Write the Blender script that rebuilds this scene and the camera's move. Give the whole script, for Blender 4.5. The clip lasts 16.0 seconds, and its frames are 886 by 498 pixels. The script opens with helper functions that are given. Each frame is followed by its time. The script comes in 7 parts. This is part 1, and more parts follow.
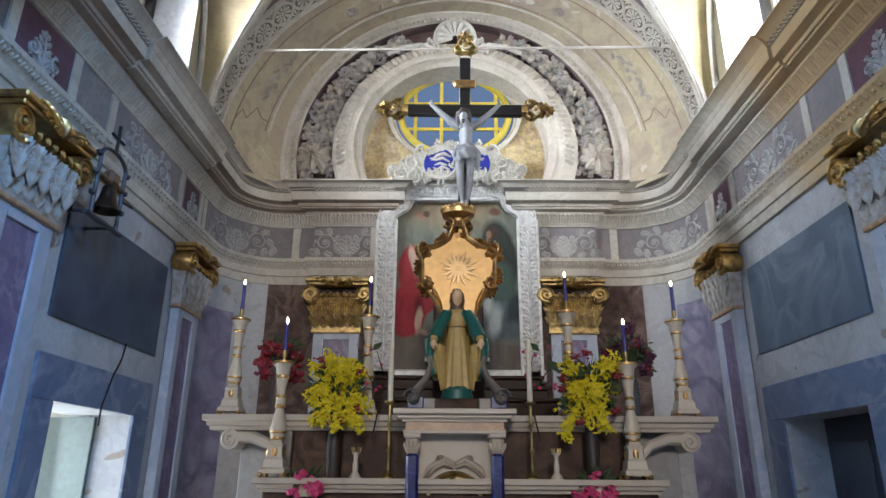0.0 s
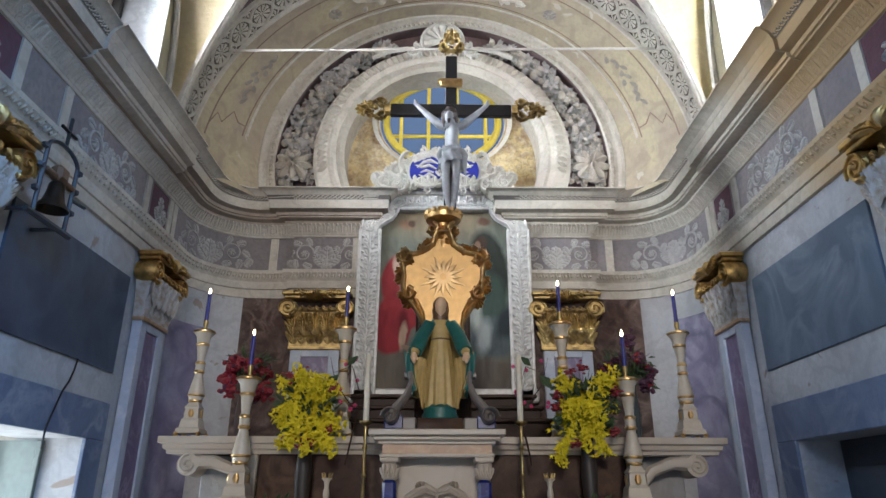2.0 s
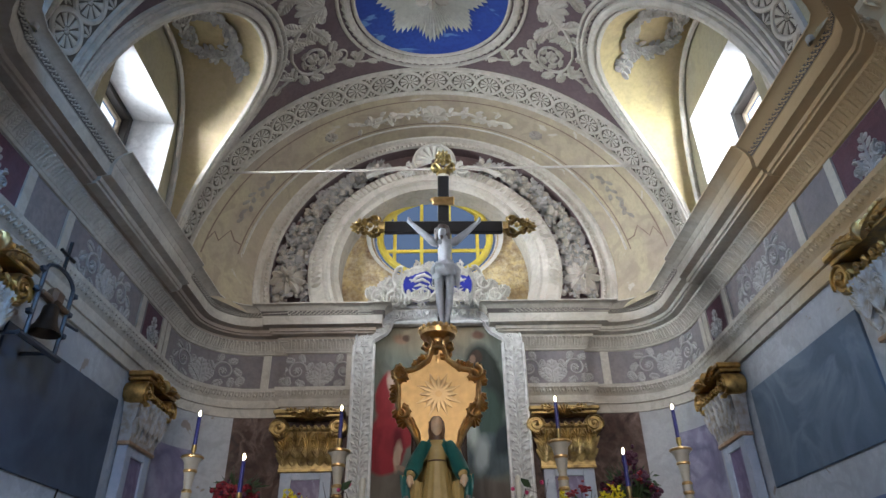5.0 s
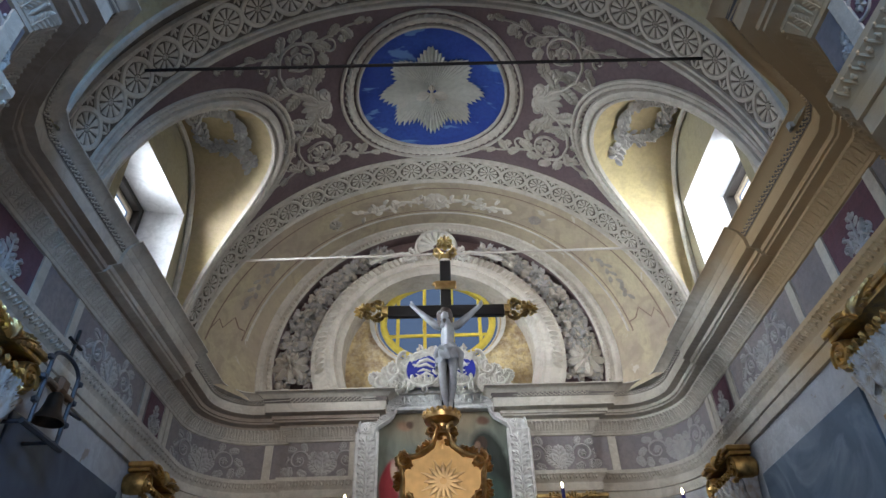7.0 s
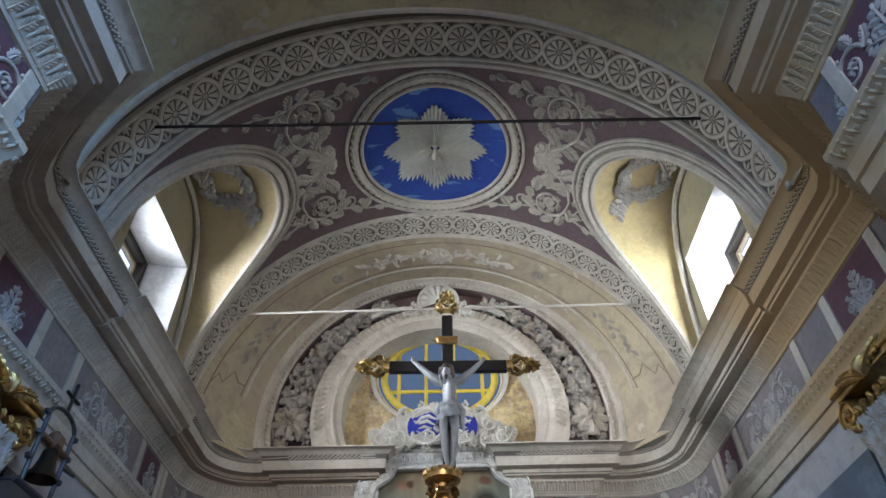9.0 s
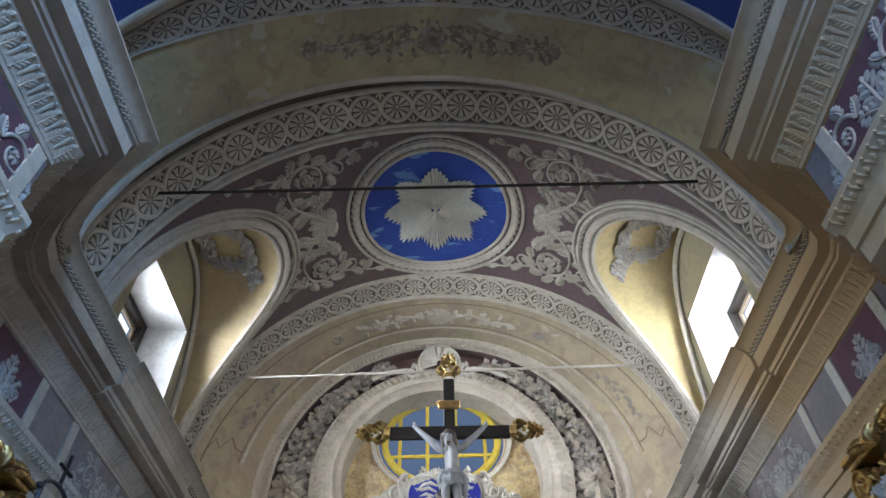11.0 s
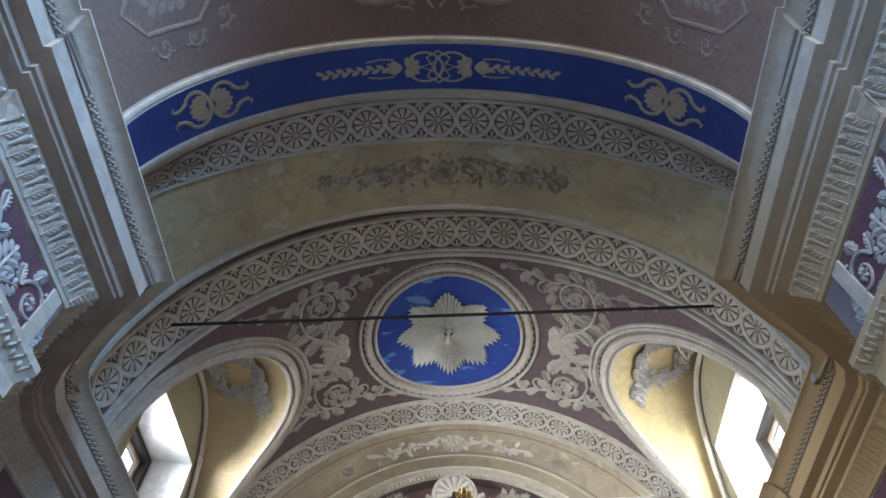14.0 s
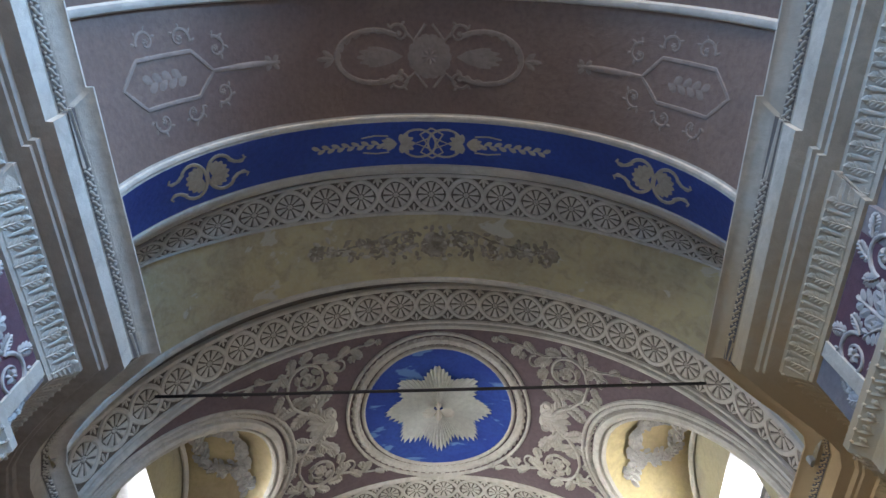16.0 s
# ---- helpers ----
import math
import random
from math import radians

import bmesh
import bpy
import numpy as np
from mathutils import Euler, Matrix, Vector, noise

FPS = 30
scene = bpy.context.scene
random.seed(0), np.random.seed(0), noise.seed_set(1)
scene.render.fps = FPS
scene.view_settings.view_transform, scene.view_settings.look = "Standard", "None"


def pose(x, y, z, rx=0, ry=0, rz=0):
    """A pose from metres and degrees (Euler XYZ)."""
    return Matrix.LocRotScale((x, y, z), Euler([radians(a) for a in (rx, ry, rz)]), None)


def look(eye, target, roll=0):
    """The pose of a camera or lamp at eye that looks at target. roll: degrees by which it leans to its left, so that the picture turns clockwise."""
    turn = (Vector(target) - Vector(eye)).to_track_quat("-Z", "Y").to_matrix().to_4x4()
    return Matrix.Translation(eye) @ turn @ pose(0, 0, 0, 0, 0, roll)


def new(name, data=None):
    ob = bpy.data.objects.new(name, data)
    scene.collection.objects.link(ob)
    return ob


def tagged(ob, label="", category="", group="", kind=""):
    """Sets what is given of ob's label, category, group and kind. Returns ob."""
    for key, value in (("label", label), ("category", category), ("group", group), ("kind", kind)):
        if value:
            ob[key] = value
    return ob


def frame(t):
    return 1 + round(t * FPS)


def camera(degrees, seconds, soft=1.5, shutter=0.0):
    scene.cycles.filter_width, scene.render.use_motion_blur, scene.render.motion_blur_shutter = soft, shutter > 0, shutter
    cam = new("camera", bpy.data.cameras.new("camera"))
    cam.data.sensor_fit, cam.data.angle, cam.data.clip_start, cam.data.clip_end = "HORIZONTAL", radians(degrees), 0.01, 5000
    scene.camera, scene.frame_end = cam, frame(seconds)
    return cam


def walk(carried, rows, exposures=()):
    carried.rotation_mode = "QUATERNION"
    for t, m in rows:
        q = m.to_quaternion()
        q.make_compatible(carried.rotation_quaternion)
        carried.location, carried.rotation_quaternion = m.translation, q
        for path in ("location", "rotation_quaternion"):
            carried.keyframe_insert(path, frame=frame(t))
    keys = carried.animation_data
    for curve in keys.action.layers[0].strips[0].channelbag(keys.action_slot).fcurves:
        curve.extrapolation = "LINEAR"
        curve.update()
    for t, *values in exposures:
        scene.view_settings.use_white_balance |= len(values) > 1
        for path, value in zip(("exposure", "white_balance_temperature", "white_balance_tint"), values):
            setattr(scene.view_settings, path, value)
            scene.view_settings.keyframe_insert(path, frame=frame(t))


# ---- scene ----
cam = camera(68.44, 16.0, soft=1.5)
# seconds, x, y, z, yaw, pitch, roll
PATH = [
    (0.0, -0.059, 0.229, 1.534, 0.57, 18.98, -0.35),
    (0.5, -0.070, 0.392, 1.543, -0.28, 19.72, 0.01),
    (1.0, -0.044, 0.523, 1.538, -1.26, 20.33, 0.57),
    (1.5, 0.009, 0.647, 1.544, -0.52, 20.83, 0.22),
    (2.0, 0.021, 0.733, 1.554, -0.04, 20.98, -0.18),
    (2.5, 0.019, 0.772, 1.567, -0.25, 21.66, 0.18),
    (3.0, 0.027, 0.766, 1.574, -0.27, 23.31, 0.54),
    (3.5, 0.027, 0.744, 1.581, -0.26, 25.10, 0.71),
    (4.0, 0.025, 0.724, 1.585, -0.35, 27.00, 0.79),
    (4.5, 0.019, 0.711, 1.591, -0.37, 28.46, 0.88),
    (5.0, 0.014, 0.683, 1.589, -0.17, 30.61, 0.91),
    (7.5, 0.024, 0.606, 1.502, 0.55, 39.38, 1.48),
    (8.0, 0.028, 0.608, 1.503, 0.51, 40.36, 1.30),
    (8.5, 0.025, 0.602, 1.507, 0.38, 41.59, 1.11),
    (9.0, 0.019, 0.588, 1.514, 0.42, 42.87, 1.04),
    (11.5, 0.016, 0.517, 1.596, 0.98, 49.57, 1.36),
    (12.0, 0.021, 0.501, 1.621, 1.50, 51.68, 1.30),
    (12.5, 0.025, 0.500, 1.648, 1.44, 53.07, 0.87),
    (13.0, 0.025, 0.496, 1.675, 1.55, 54.02, 0.65),
    (13.5, 0.022, 0.469, 1.694, 2.12, 55.49, 1.05),
    (14.0, 0.015, 0.432, 1.702, 1.93, 57.51, 0.85),
    (14.5, 0.014, 0.410, 1.709, 1.50, 59.39, 0.75),
    (15.0, 0.018, 0.401, 1.711, 1.21, 61.12, 0.93),
    (15.5, 0.022, 0.396, 1.710, 1.19, 62.63, 1.09),
    (16.0, 0.019, 0.395, 1.707, 0.93, 63.59, 1.13),
]
EXPOSURES = ((0.0, 0.56, 6150, 10), (3.5, 0.54, 6150, 10), (5.0, 0.28, 6150, 10), (7.5, 0.04, 6200, 10), (9.0, 0.07, 6200, 10), (11.5, 0.16, 6300, 10), (12.5, 0.27, 6350, 10), (14.0, 0.53, 6450, 11), (16.0, 0.73, 6500, 11))
walk(cam, [(t, pose(x, y, z, 90 + pitch, roll, yaw)) for t, x, y, z, yaw, pitch, roll in PATH], EXPOSURES)

# ---- light ----
world = bpy.data.worlds.new("sky")
scene.world = world
world.use_nodes = True
wn = world.node_tree.nodes
sky = wn.new("ShaderNodeTexSky")
sky.sky_type = 'NISHITA'
sky.sun_disc = False
sky.sun_elevation = radians(42)
sky.sun_rotation = radians(80)
world.node_tree.links.new(sky.outputs[0], wn["Background"].inputs[0])
wn["Background"].inputs[1].default_value = 0.1
sun_data = bpy.data.lights.new("sun", 'SUN')
sun_data.energy, sun_data.angle, sun_data.color = 2.5, radians(0.6), (1.0, 0.94, 0.85)
sun = new("sun", sun_data)
sun.matrix_world = look((20, 3, 22), (0, 3, 0))


def window_lamp(name, eye, target, w, h, watts, colour, spread=180):
    data = bpy.data.lights.new(name, 'AREA')
    data.shape, data.size, data.size_y, data.energy, data.color = 'RECTANGLE', w, h, watts, colour
    data.spread = radians(spread)
    ob = new(name, data)
    ob.matrix_world = look(eye, target)
    return ob


DAY = (0.86, 0.94, 1.0)
COOL = (0.27, 0.55, 1.0)
window_lamp("lunette_daylight", (3.70, 5.95, 6.15), (2.1, 7.9, 6.5), 1.1, 1.3, 88, DAY, 140)
window_lamp("lunette_daylight", (-3.70, 5.95, 6.15), (2.1, 7.9, 6.0), 1.1, 1.3, 130, DAY, 85)
window_lamp("nave_window_daylight", (4.85, -6.3, 7.6), (-2.6, 4, 4.2), 1.7, 1.8, 1350, COOL)
window_lamp("nave_window_daylight", (-4.85, -6.3, 7.6), (2.6, 4, 4.2), 1.7, 1.8, 650, COOL)
# unseen warm fill added before the closed rear wall to brighten the altar
window_lamp("rear_fill_lamp", (0, -11.95, 6.6), (0, 8, 6.2), 2.2, 2.2, 820, (1.0, 0.90, 0.79))
window_lamp("doorway_daylight", (-3.95, 6.0, 1.1), (0, 5.0, 1.3), 1.2, 1.9, 25, (0.85, 0.95, 1.0))


# ---- materials ----
def base_nodes(name, rough, metal=0.0):
    m = bpy.data.materials.new(name)
    m.use_nodes = True
    nt = m.node_tree
    b = nt.nodes["Principled BSDF"]
    b.inputs["Roughness"].default_value = rough
    b.inputs["Metallic"].default_value = metal
    return m, nt, b


def noise_node(nt, vec, scale, detail=4, distort=0.0):
    n = nt.nodes.new("ShaderNodeTexNoise")
    n.inputs["Scale"].default_value = scale
    n.inputs["Detail"].default_value = detail
    n.inputs["Distortion"].default_value = distort
    nt.links.new(vec, n.inputs["Vector"])
    return n.outputs["Fac"]


def ramp(nt, fac, stops):
    r = nt.nodes.new("ShaderNodeValToRGB")
    e = r.color_ramp.elements
    while len(e) < len(stops):
        e.new(0.5)
    for k, (p, c) in zip(e, stops):
        k.position, k.color = p, (*c, 1)
    nt.links.new(fac, r.inputs[0])
    return r.outputs[0]


def mixc(nt, fac, a, b, mode='MIX'):
    n = nt.nodes.new("ShaderNodeMix")
    n.data_type, n.blend_type = 'RGBA', mode
    for socket, value in ((n.inputs[0], fac), (n.inputs[6], a), (n.inputs[7], b)):
        if isinstance(value, (int, float)):
            socket.default_value = value
        elif isinstance(value, tuple):
            socket.default_value = (*value, 1)
        else:
            nt.links.new(value, socket)
    return n.outputs[2]


def bumped(nt, b, fac, strength, distance=0.01):
    n = nt.nodes.new("ShaderNodeBump")
    n.inputs["Strength"].default_value = strength
    n.inputs["Distance"].default_value = distance
    nt.links.new(fac, n.inputs["Height"])
    nt.links.new(n.outputs[0], b.inputs["Normal"])


def plaster(name, c, stain, rough=0.85, patch=1.3, amount=0.8, bump=0.45, fine=None, flake=None):
    """Old painted plaster: broad stains, blotches, fine grain, worn relief; flake: colour and threshold of bare spots."""
    m, nt, b = base_nodes(name, rough)
    co = nt.nodes.new("ShaderNodeTexCoord").outputs["Object"]
    big = noise_node(nt, co, patch, 6, 0.6)
    blot = noise_node(nt, co, patch * 3.3, 8, 1.2)
    small = noise_node(nt, co, 22, 5)
    grain = noise_node(nt, co, 140, 3)
    f1 = ramp(nt, big, [(0.38, (0, 0, 0)), (0.68, (amount,) * 3)])
    col = mixc(nt, f1, c, stain)
    col = mixc(nt, ramp(nt, blot, [(0.50, (0, 0, 0)), (0.62, (0.45 * amount,) * 3)]), col, tuple(v * 0.72 for v in stain))
    dark = tuple(v * 0.72 for v in c) if fine is None else fine
    f2 = ramp(nt, small, [(0.42, (0, 0, 0)), (0.74, (0.55,) * 3)])
    col = mixc(nt, f2, col, dark)
    if flake:
        st = nt.nodes.new("ShaderNodeMapping")
        st.inputs["Scale"].default_value = (1.0, 2.6, 2.6)
        nt.links.new(co, st.inputs["Vector"])
        fl = noise_node(nt, st.outputs[0], 1.6, 10, 0.5)
        col = mixc(nt, ramp(nt, fl, [(flake[1], (0, 0, 0)), (flake[1] + 0.025, (0.85,) * 3)]), col, flake[0])
    nt.links.new(col, b.inputs["Base Color"])
    mixb = nt.nodes.new("ShaderNodeMath")
    mixb.operation = 'MULTIPLY_ADD'
    mixb.inputs[1].default_value = 0.3
    nt.links.new(grain, mixb.inputs[0])
    nt.links.new(small, mixb.inputs[2])
    bumped(nt, b, mixb.outputs[0], bump, 0.012)
    return m


def marble(name, c, vein, dark, scale=2.0, rough=0.3, sharp=0.06, cloud=0.6):
    m, nt, b = base_nodes(name, rough)
    co = nt.nodes.new("ShaderNodeTexCoord").outputs["Object"]
    cl = noise_node(nt, co, scale * 1.3, 8, 1.6)
    col = mixc(nt, ramp(nt, cl, [(0.35, (0, 0, 0)), (0.7, (cloud,) * 3)]), c, dark)
    vn = noise_node(nt, co, scale * 0.9, 12, 0.9)
    patchy = noise_node(nt, co, scale * 0.7, 4, 0.4)
    f = ramp(nt, vn, [(0.5 - sharp, (0, 0, 0)), (0.5, (0.9,) * 3), (0.5 + sharp, (0, 0, 0))])
    f = mixc(nt, 1.0, f, ramp(nt, patchy, [(0.36, (0.1,) * 3), (0.62, (1, 1, 1))]), 'MULTIPLY')
    col = mixc(nt, f, col, vein)
    fine = noise_node(nt, co, scale * 9, 6, 1.0)
    col = mixc(nt, ramp(nt, fine, [(0.5, (0, 0, 0)), (0.8, (0.5,) * 3)]), col, dark)
    nt.links.new(col, b.inputs["Base Color"])
    bumped(nt, b, fine, 0.08, 0.004)
    return m


def gilt(name, c, worn, rough=0.3, metal=1.0):
    m, nt, b = base_nodes(name, rough, metal)
    co = nt.nodes.new("ShaderNodeTexCoord").outputs["Object"]
    n = noise_node(nt, co, 14, 6)
    nt.links.new(mixc(nt, ramp(nt, n, [(0.42, (0, 0, 0)), (0.7, (0.85,) * 3)]), c, worn), b.inputs["Base Color"])
    bumped(nt, b, noise_node(nt, co, 60, 4), 0.25, 0.006)
    return m


def plain(name, c, rough=0.5, metal=0.0, var=0.25, scale=18, bump=0.1):
    m, nt, b = base_nodes(name, rough, metal)
    co = nt.nodes.new("ShaderNodeTexCoord").outputs["Object"]
    n = noise_node(nt, co, scale, 5)
    nt.links.new(mixc(nt, n, tuple(v * (1 - var) for v in c), tuple(min(1, v * (1 + var)) for v in c)), b.inputs["Base Color"])
    bumped(nt, b, n, bump, 0.004)
    return m


def glow(name, c, strength):
    m = bpy.data.materials.new(name)
    m.use_nodes = True
    nt = m.node_tree
    e = nt.nodes.new("ShaderNodeEmission")
    e.inputs[0].default_value, e.inputs[1].default_value = (*c, 1), strength
    nt.links.new(e.outputs[0], nt.nodes["Material Output"].inputs[0])
    return m


CREAM = plaster("cream_stucco", (0.56, 0.51, 0.43), (0.42, 0.36, 0.295), patch=1.8)
WHITE = plaster("white_stucco", (0.60, 0.57, 0.51), (0.50, 0.46, 0.39), patch=2.5)
# cream stucco browned: shade and floor bounce under the cornice put into colour
SHADED_SOFFIT = plaster("shaded_soffit", (0.38, 0.31, 0.25), (0.28, 0.22, 0.175))
STAINED = plaster("water_stained_stucco", (0.50, 0.455, 0.38), (0.40, 0.34, 0.27), patch=1.5)
# one ochre water stain over the cornice near the arch
nt = STAINED.node_tree
b = nt.nodes["Principled BSDF"]
co = nt.nodes.new("ShaderNodeTexCoord").outputs["Object"]
off = nt.nodes.new("ShaderNodeVectorMath")
off.operation = 'DISTANCE'
off.inputs[1].default_value = (2.9, 4.0, 5.0)
nt.links.new(co, off.inputs[0])
edge = nt.nodes.new("ShaderNodeMath")
edge.operation = 'MULTIPLY_ADD'
edge.inputs[1].default_value = 1.6
nt.links.new(noise_node(nt, co, 1.6, 6, 0.8), edge.inputs[0])
nt.links.new(off.outputs["Value"], edge.inputs[2])
dirt = nt.nodes.new("ShaderNodeMapRange")
dirt.inputs["From Min"].default_value, dirt.inputs["From Max"].default_value = 3.3, 2.1
nt.links.new(edge.outputs[0], dirt.inputs["Value"])
old = b.inputs["Base Color"].links[0].from_socket
nt.links.new(mixc(nt, dirt.outputs[0], old, (0.46, 0.31, 0.155)), b.inputs["Base Color"])
FRETGROUND = plaster("fret_ground", (0.15, 0.125, 0.11), (0.11, 0.09, 0.08))
MAUVE = plaster("mauve_frieze", (0.205, 0.18, 0.185), (0.27, 0.23, 0.215), patch=2.5)
DARKRED = plaster("dark_red_ground", (0.13, 0.055, 0.07), (0.11, 0.065, 0.085), patch=3)
PURPLE = plaster("purple_brown_ground", (0.12, 0.078, 0.082), (0.16, 0.115, 0.115), patch=1.6)
YELLOW = plaster("ochre_vault", (0.46, 0.38, 0.245), (0.36, 0.285, 0.22), patch=1.3, amount=1.0, fine=(0.33, 0.275, 0.19), bump=0.4, flake=((0.50, 0.44, 0.36), 0.66))
OLIVE = plaster("olive_vault", (0.42, 0.35, 0.195), (0.29, 0.235, 0.15), patch=1.5, amount=0.9, fine=(0.42, 0.37, 0.26), bump=0.5, flake=((0.44, 0.40, 0.32), 0.635))
LUNETTE = plaster("lunette_yellow", (0.60, 0.48, 0.24), (0.50, 0.38, 0.25), patch=1.1)
PINKISH = plaster("dusky_brown_vault", (0.15, 0.098, 0.08), (0.19, 0.13, 0.10), patch=1.0)
BLUE = plaster("ultramarine_paint", (0.018, 0.045, 0.24), (0.03, 0.075, 0.32), patch=1.5, fine=(0.012, 0.03, 0.16))
PAINTED = plaster("painted_ornament", (0.42, 0.37, 0.29), (0.34, 0.29, 0.235), patch=3)
WALLPALE = plaster("pale_blue_grey_wall", (0.45, 0.45, 0.46), (0.36, 0.34, 0.33), patch=1.2, flake=((0.27, 0.21, 0.16), 0.645))
PATCHY = plaster("flaking_yellow_plaster", (0.60, 0.46, 0.22), (0.26, 0.165, 0.11), patch=4.5, amount=1.0, fine=(0.66, 0.58, 0.42))
LAVENDER = marble("lavender_marble", (0.30, 0.28, 0.36), (0.09, 0.075, 0.13), (0.15, 0.125, 0.20), 1.6, 0.4, 0.09, 0.95)
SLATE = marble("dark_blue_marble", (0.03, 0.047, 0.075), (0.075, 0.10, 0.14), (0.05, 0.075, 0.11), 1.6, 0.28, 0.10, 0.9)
BLUEGREY = marble("blue_grey_marble", (0.16, 0.20, 0.29), (0.30, 0.33, 0.40), (0.09, 0.12, 0.20), 2.2, 0.35, 0.06)
BROWNM = marble("brown_red_marble", (0.055, 0.026, 0.017), (0.11, 0.065, 0.042), (0.022, 0.011, 0.008), 3.0, 0.45, 0.14, 0.9)
WHITEM = marble("white_marble", (0.42, 0.36, 0.285), (0.36, 0.29, 0.23), (0.40, 0.34, 0.27), 2.0, 0.35, 0.05, 0.5)
GREYM = marble("grey_brown_marble", (0.21, 0.185, 0.17), (0.18, 0.15, 0.14), (0.20, 0.17, 0.15), 4.0, 0.4)
TANM = marble("tan_marble", (0.40, 0.24, 0.13), (0.5, 0.34, 0.2), (0.28, 0.16, 0.09), 5.0, 0.3)
LAPIS = marble("lapis_blue", (0.01, 0.016, 0.13), (0.03, 0.05, 0.22), (0.006, 0.01, 0.07), 6.0, 0.25)
GOLD = gilt("gilding", (0.58, 0.37, 0.13), (0.20, 0.12, 0.05), 0.38)
OLDGOLD = gilt("dull_gilding", (0.50, 0.36, 0.15), (0.16, 0.10, 0.05), 0.42)
COPPER = gilt("copper_gilt", (0.64, 0.42, 0.18), (0.32, 0.19, 0.08), 0.33)
BRASS = gilt("brass", (0.45, 0.33, 0.13), (0.2, 0.14, 0.06), 0.35)
SILVERW = gilt("silvered_white_wood", (0.62, 0.60, 0.57), (0.42, 0.40, 0.38), 0.45, 0.15)
CSWHITE = plain("ivory_lacquer", (0.46, 0.40, 0.31), 0.4, var=0.15)
BLACKW = plain("black_wood", (0.012, 0.011, 0.012), 0.35)
DARKW = plain("dark_brown_wood", (0.035, 0.018, 0.012), 0.45, scale=9)
IRON = plain("dark_iron", (0.025, 0.022, 0.022), 0.55, 0.6)
BRONZE = plain("dark_bronze", (0.05, 0.035, 0.025), 0.45, 0.8)
BLUEWAX = plain("blue_wax", (0.02, 0.02, 0.16), 0.4)
WHITEWAX = plain("white_wax", (0.6, 0.55, 0.45), 0.45)
# slightly blue: tint of the nave daylight put into the figure's colour
FLESH = plain("painted_pale_wood", (0.27, 0.28, 0.30), 0.42, var=0.5, scale=14)
GREENR = plain("green_painted_robe", (0.014, 0.10, 0.085), 0.42)
GOLDR = plain("ochre_painted_robe", (0.42, 0.29, 0.10), 0.5)
LEAFG = plain("dark_leaf", (0.035, 0.06, 0.02), 0.55, scale=30)
MIMOSA = plain("yellow_blossom", (0.66, 0.55, 0.015), 0.7, scale=40)
REDP = plain("dark_red_petals", (0.22, 0.008, 0.018), 0.6, scale=40)
WINEP = plain("wine_purple_petals", (0.07, 0.015, 0.04), 0.6, scale=40)
PINKP = plain("pink_petals", (0.50, 0.04, 0.14), 0.6, scale=40)


def painting(name, ground, strokes):
    """Oil paint: soft-edged areas of colour, brushed over one another."""
    m, nt, b = base_nodes(name, 0.65)
    b.inputs["Specular IOR Level"].default_value = 0.2
    co = nt.nodes.new("ShaderNodeTexCoord").outputs["Object"]
    wob = nt.nodes.new("ShaderNodeTexNoise")
    wob.inputs["Scale"].default_value, wob.inputs["Detail"].default_value = 5.0, 4
    nt.links.new(co, wob.inputs["Vector"])
    sh = nt.nodes.new("ShaderNodeVectorMath")
    sh.operation = 'MULTIPLY_ADD'
    nt.links.new(wob.outputs["Color"], sh.inputs[0])
    sh.inputs[1].default_value, sh.inputs[2].default_value = (0.07, 0, 0.07), (-0.035, 0, -0.035)
    ad = nt.nodes.new("ShaderNodeVectorMath")
    nt.links.new(co, ad.inputs[0])
    nt.links.new(sh.outputs[0], ad.inputs[1])
    col = mixc(nt, noise_node(nt, ad.outputs[0], 2.2, 5), ground[0], ground[1])
    for x, z, rx, rz, turn, c, edge in strokes:
        mp = nt.nodes.new("ShaderNodeMapping")
        mp.vector_type = 'TEXTURE'
        mp.inputs["Location"].default_value = (x, 0, z)
        mp.inputs["Rotation"].default_value = (0, radians(turn), 0)
        mp.inputs["Scale"].default_value = (rx * 1.15, 1000, rz * 1.12)
        nt.links.new(ad.outputs[0], mp.inputs["Vector"])
        ln = nt.nodes.new("ShaderNodeVectorMath")
        ln.operation = 'LENGTH'
        nt.links.new(mp.outputs[0], ln.inputs[0])
        col = mixc(nt, ramp(nt, ln.outputs["Value"], ((1 - edge, (1, 1, 1)), (1.0, (0, 0, 0)))), col, c)
    st = nt.nodes.new("ShaderNodeMapping")
    st.inputs["Scale"].default_value = (7, 1, 2.6)
    st.inputs["Rotation"].default_value = (0, radians(12), 0)
    nt.links.new(ad.outputs[0], st.inputs["Vector"])
    folds = noise_node(nt, st.outputs[0], 1.0, 4, 0.6)
    col = mixc(nt, 1.0, col, ramp(nt, folds, ((0.33, (0.7, 0.7, 0.7)), (0.62, (1.0, 1.0, 1.0)))), 'MULTIPLY')
    nt.links.new(col, b.inputs["Base Color"])
    bumped(nt, b, noise_node(nt, co, 60, 4), 0.08, 0.003)
    return m


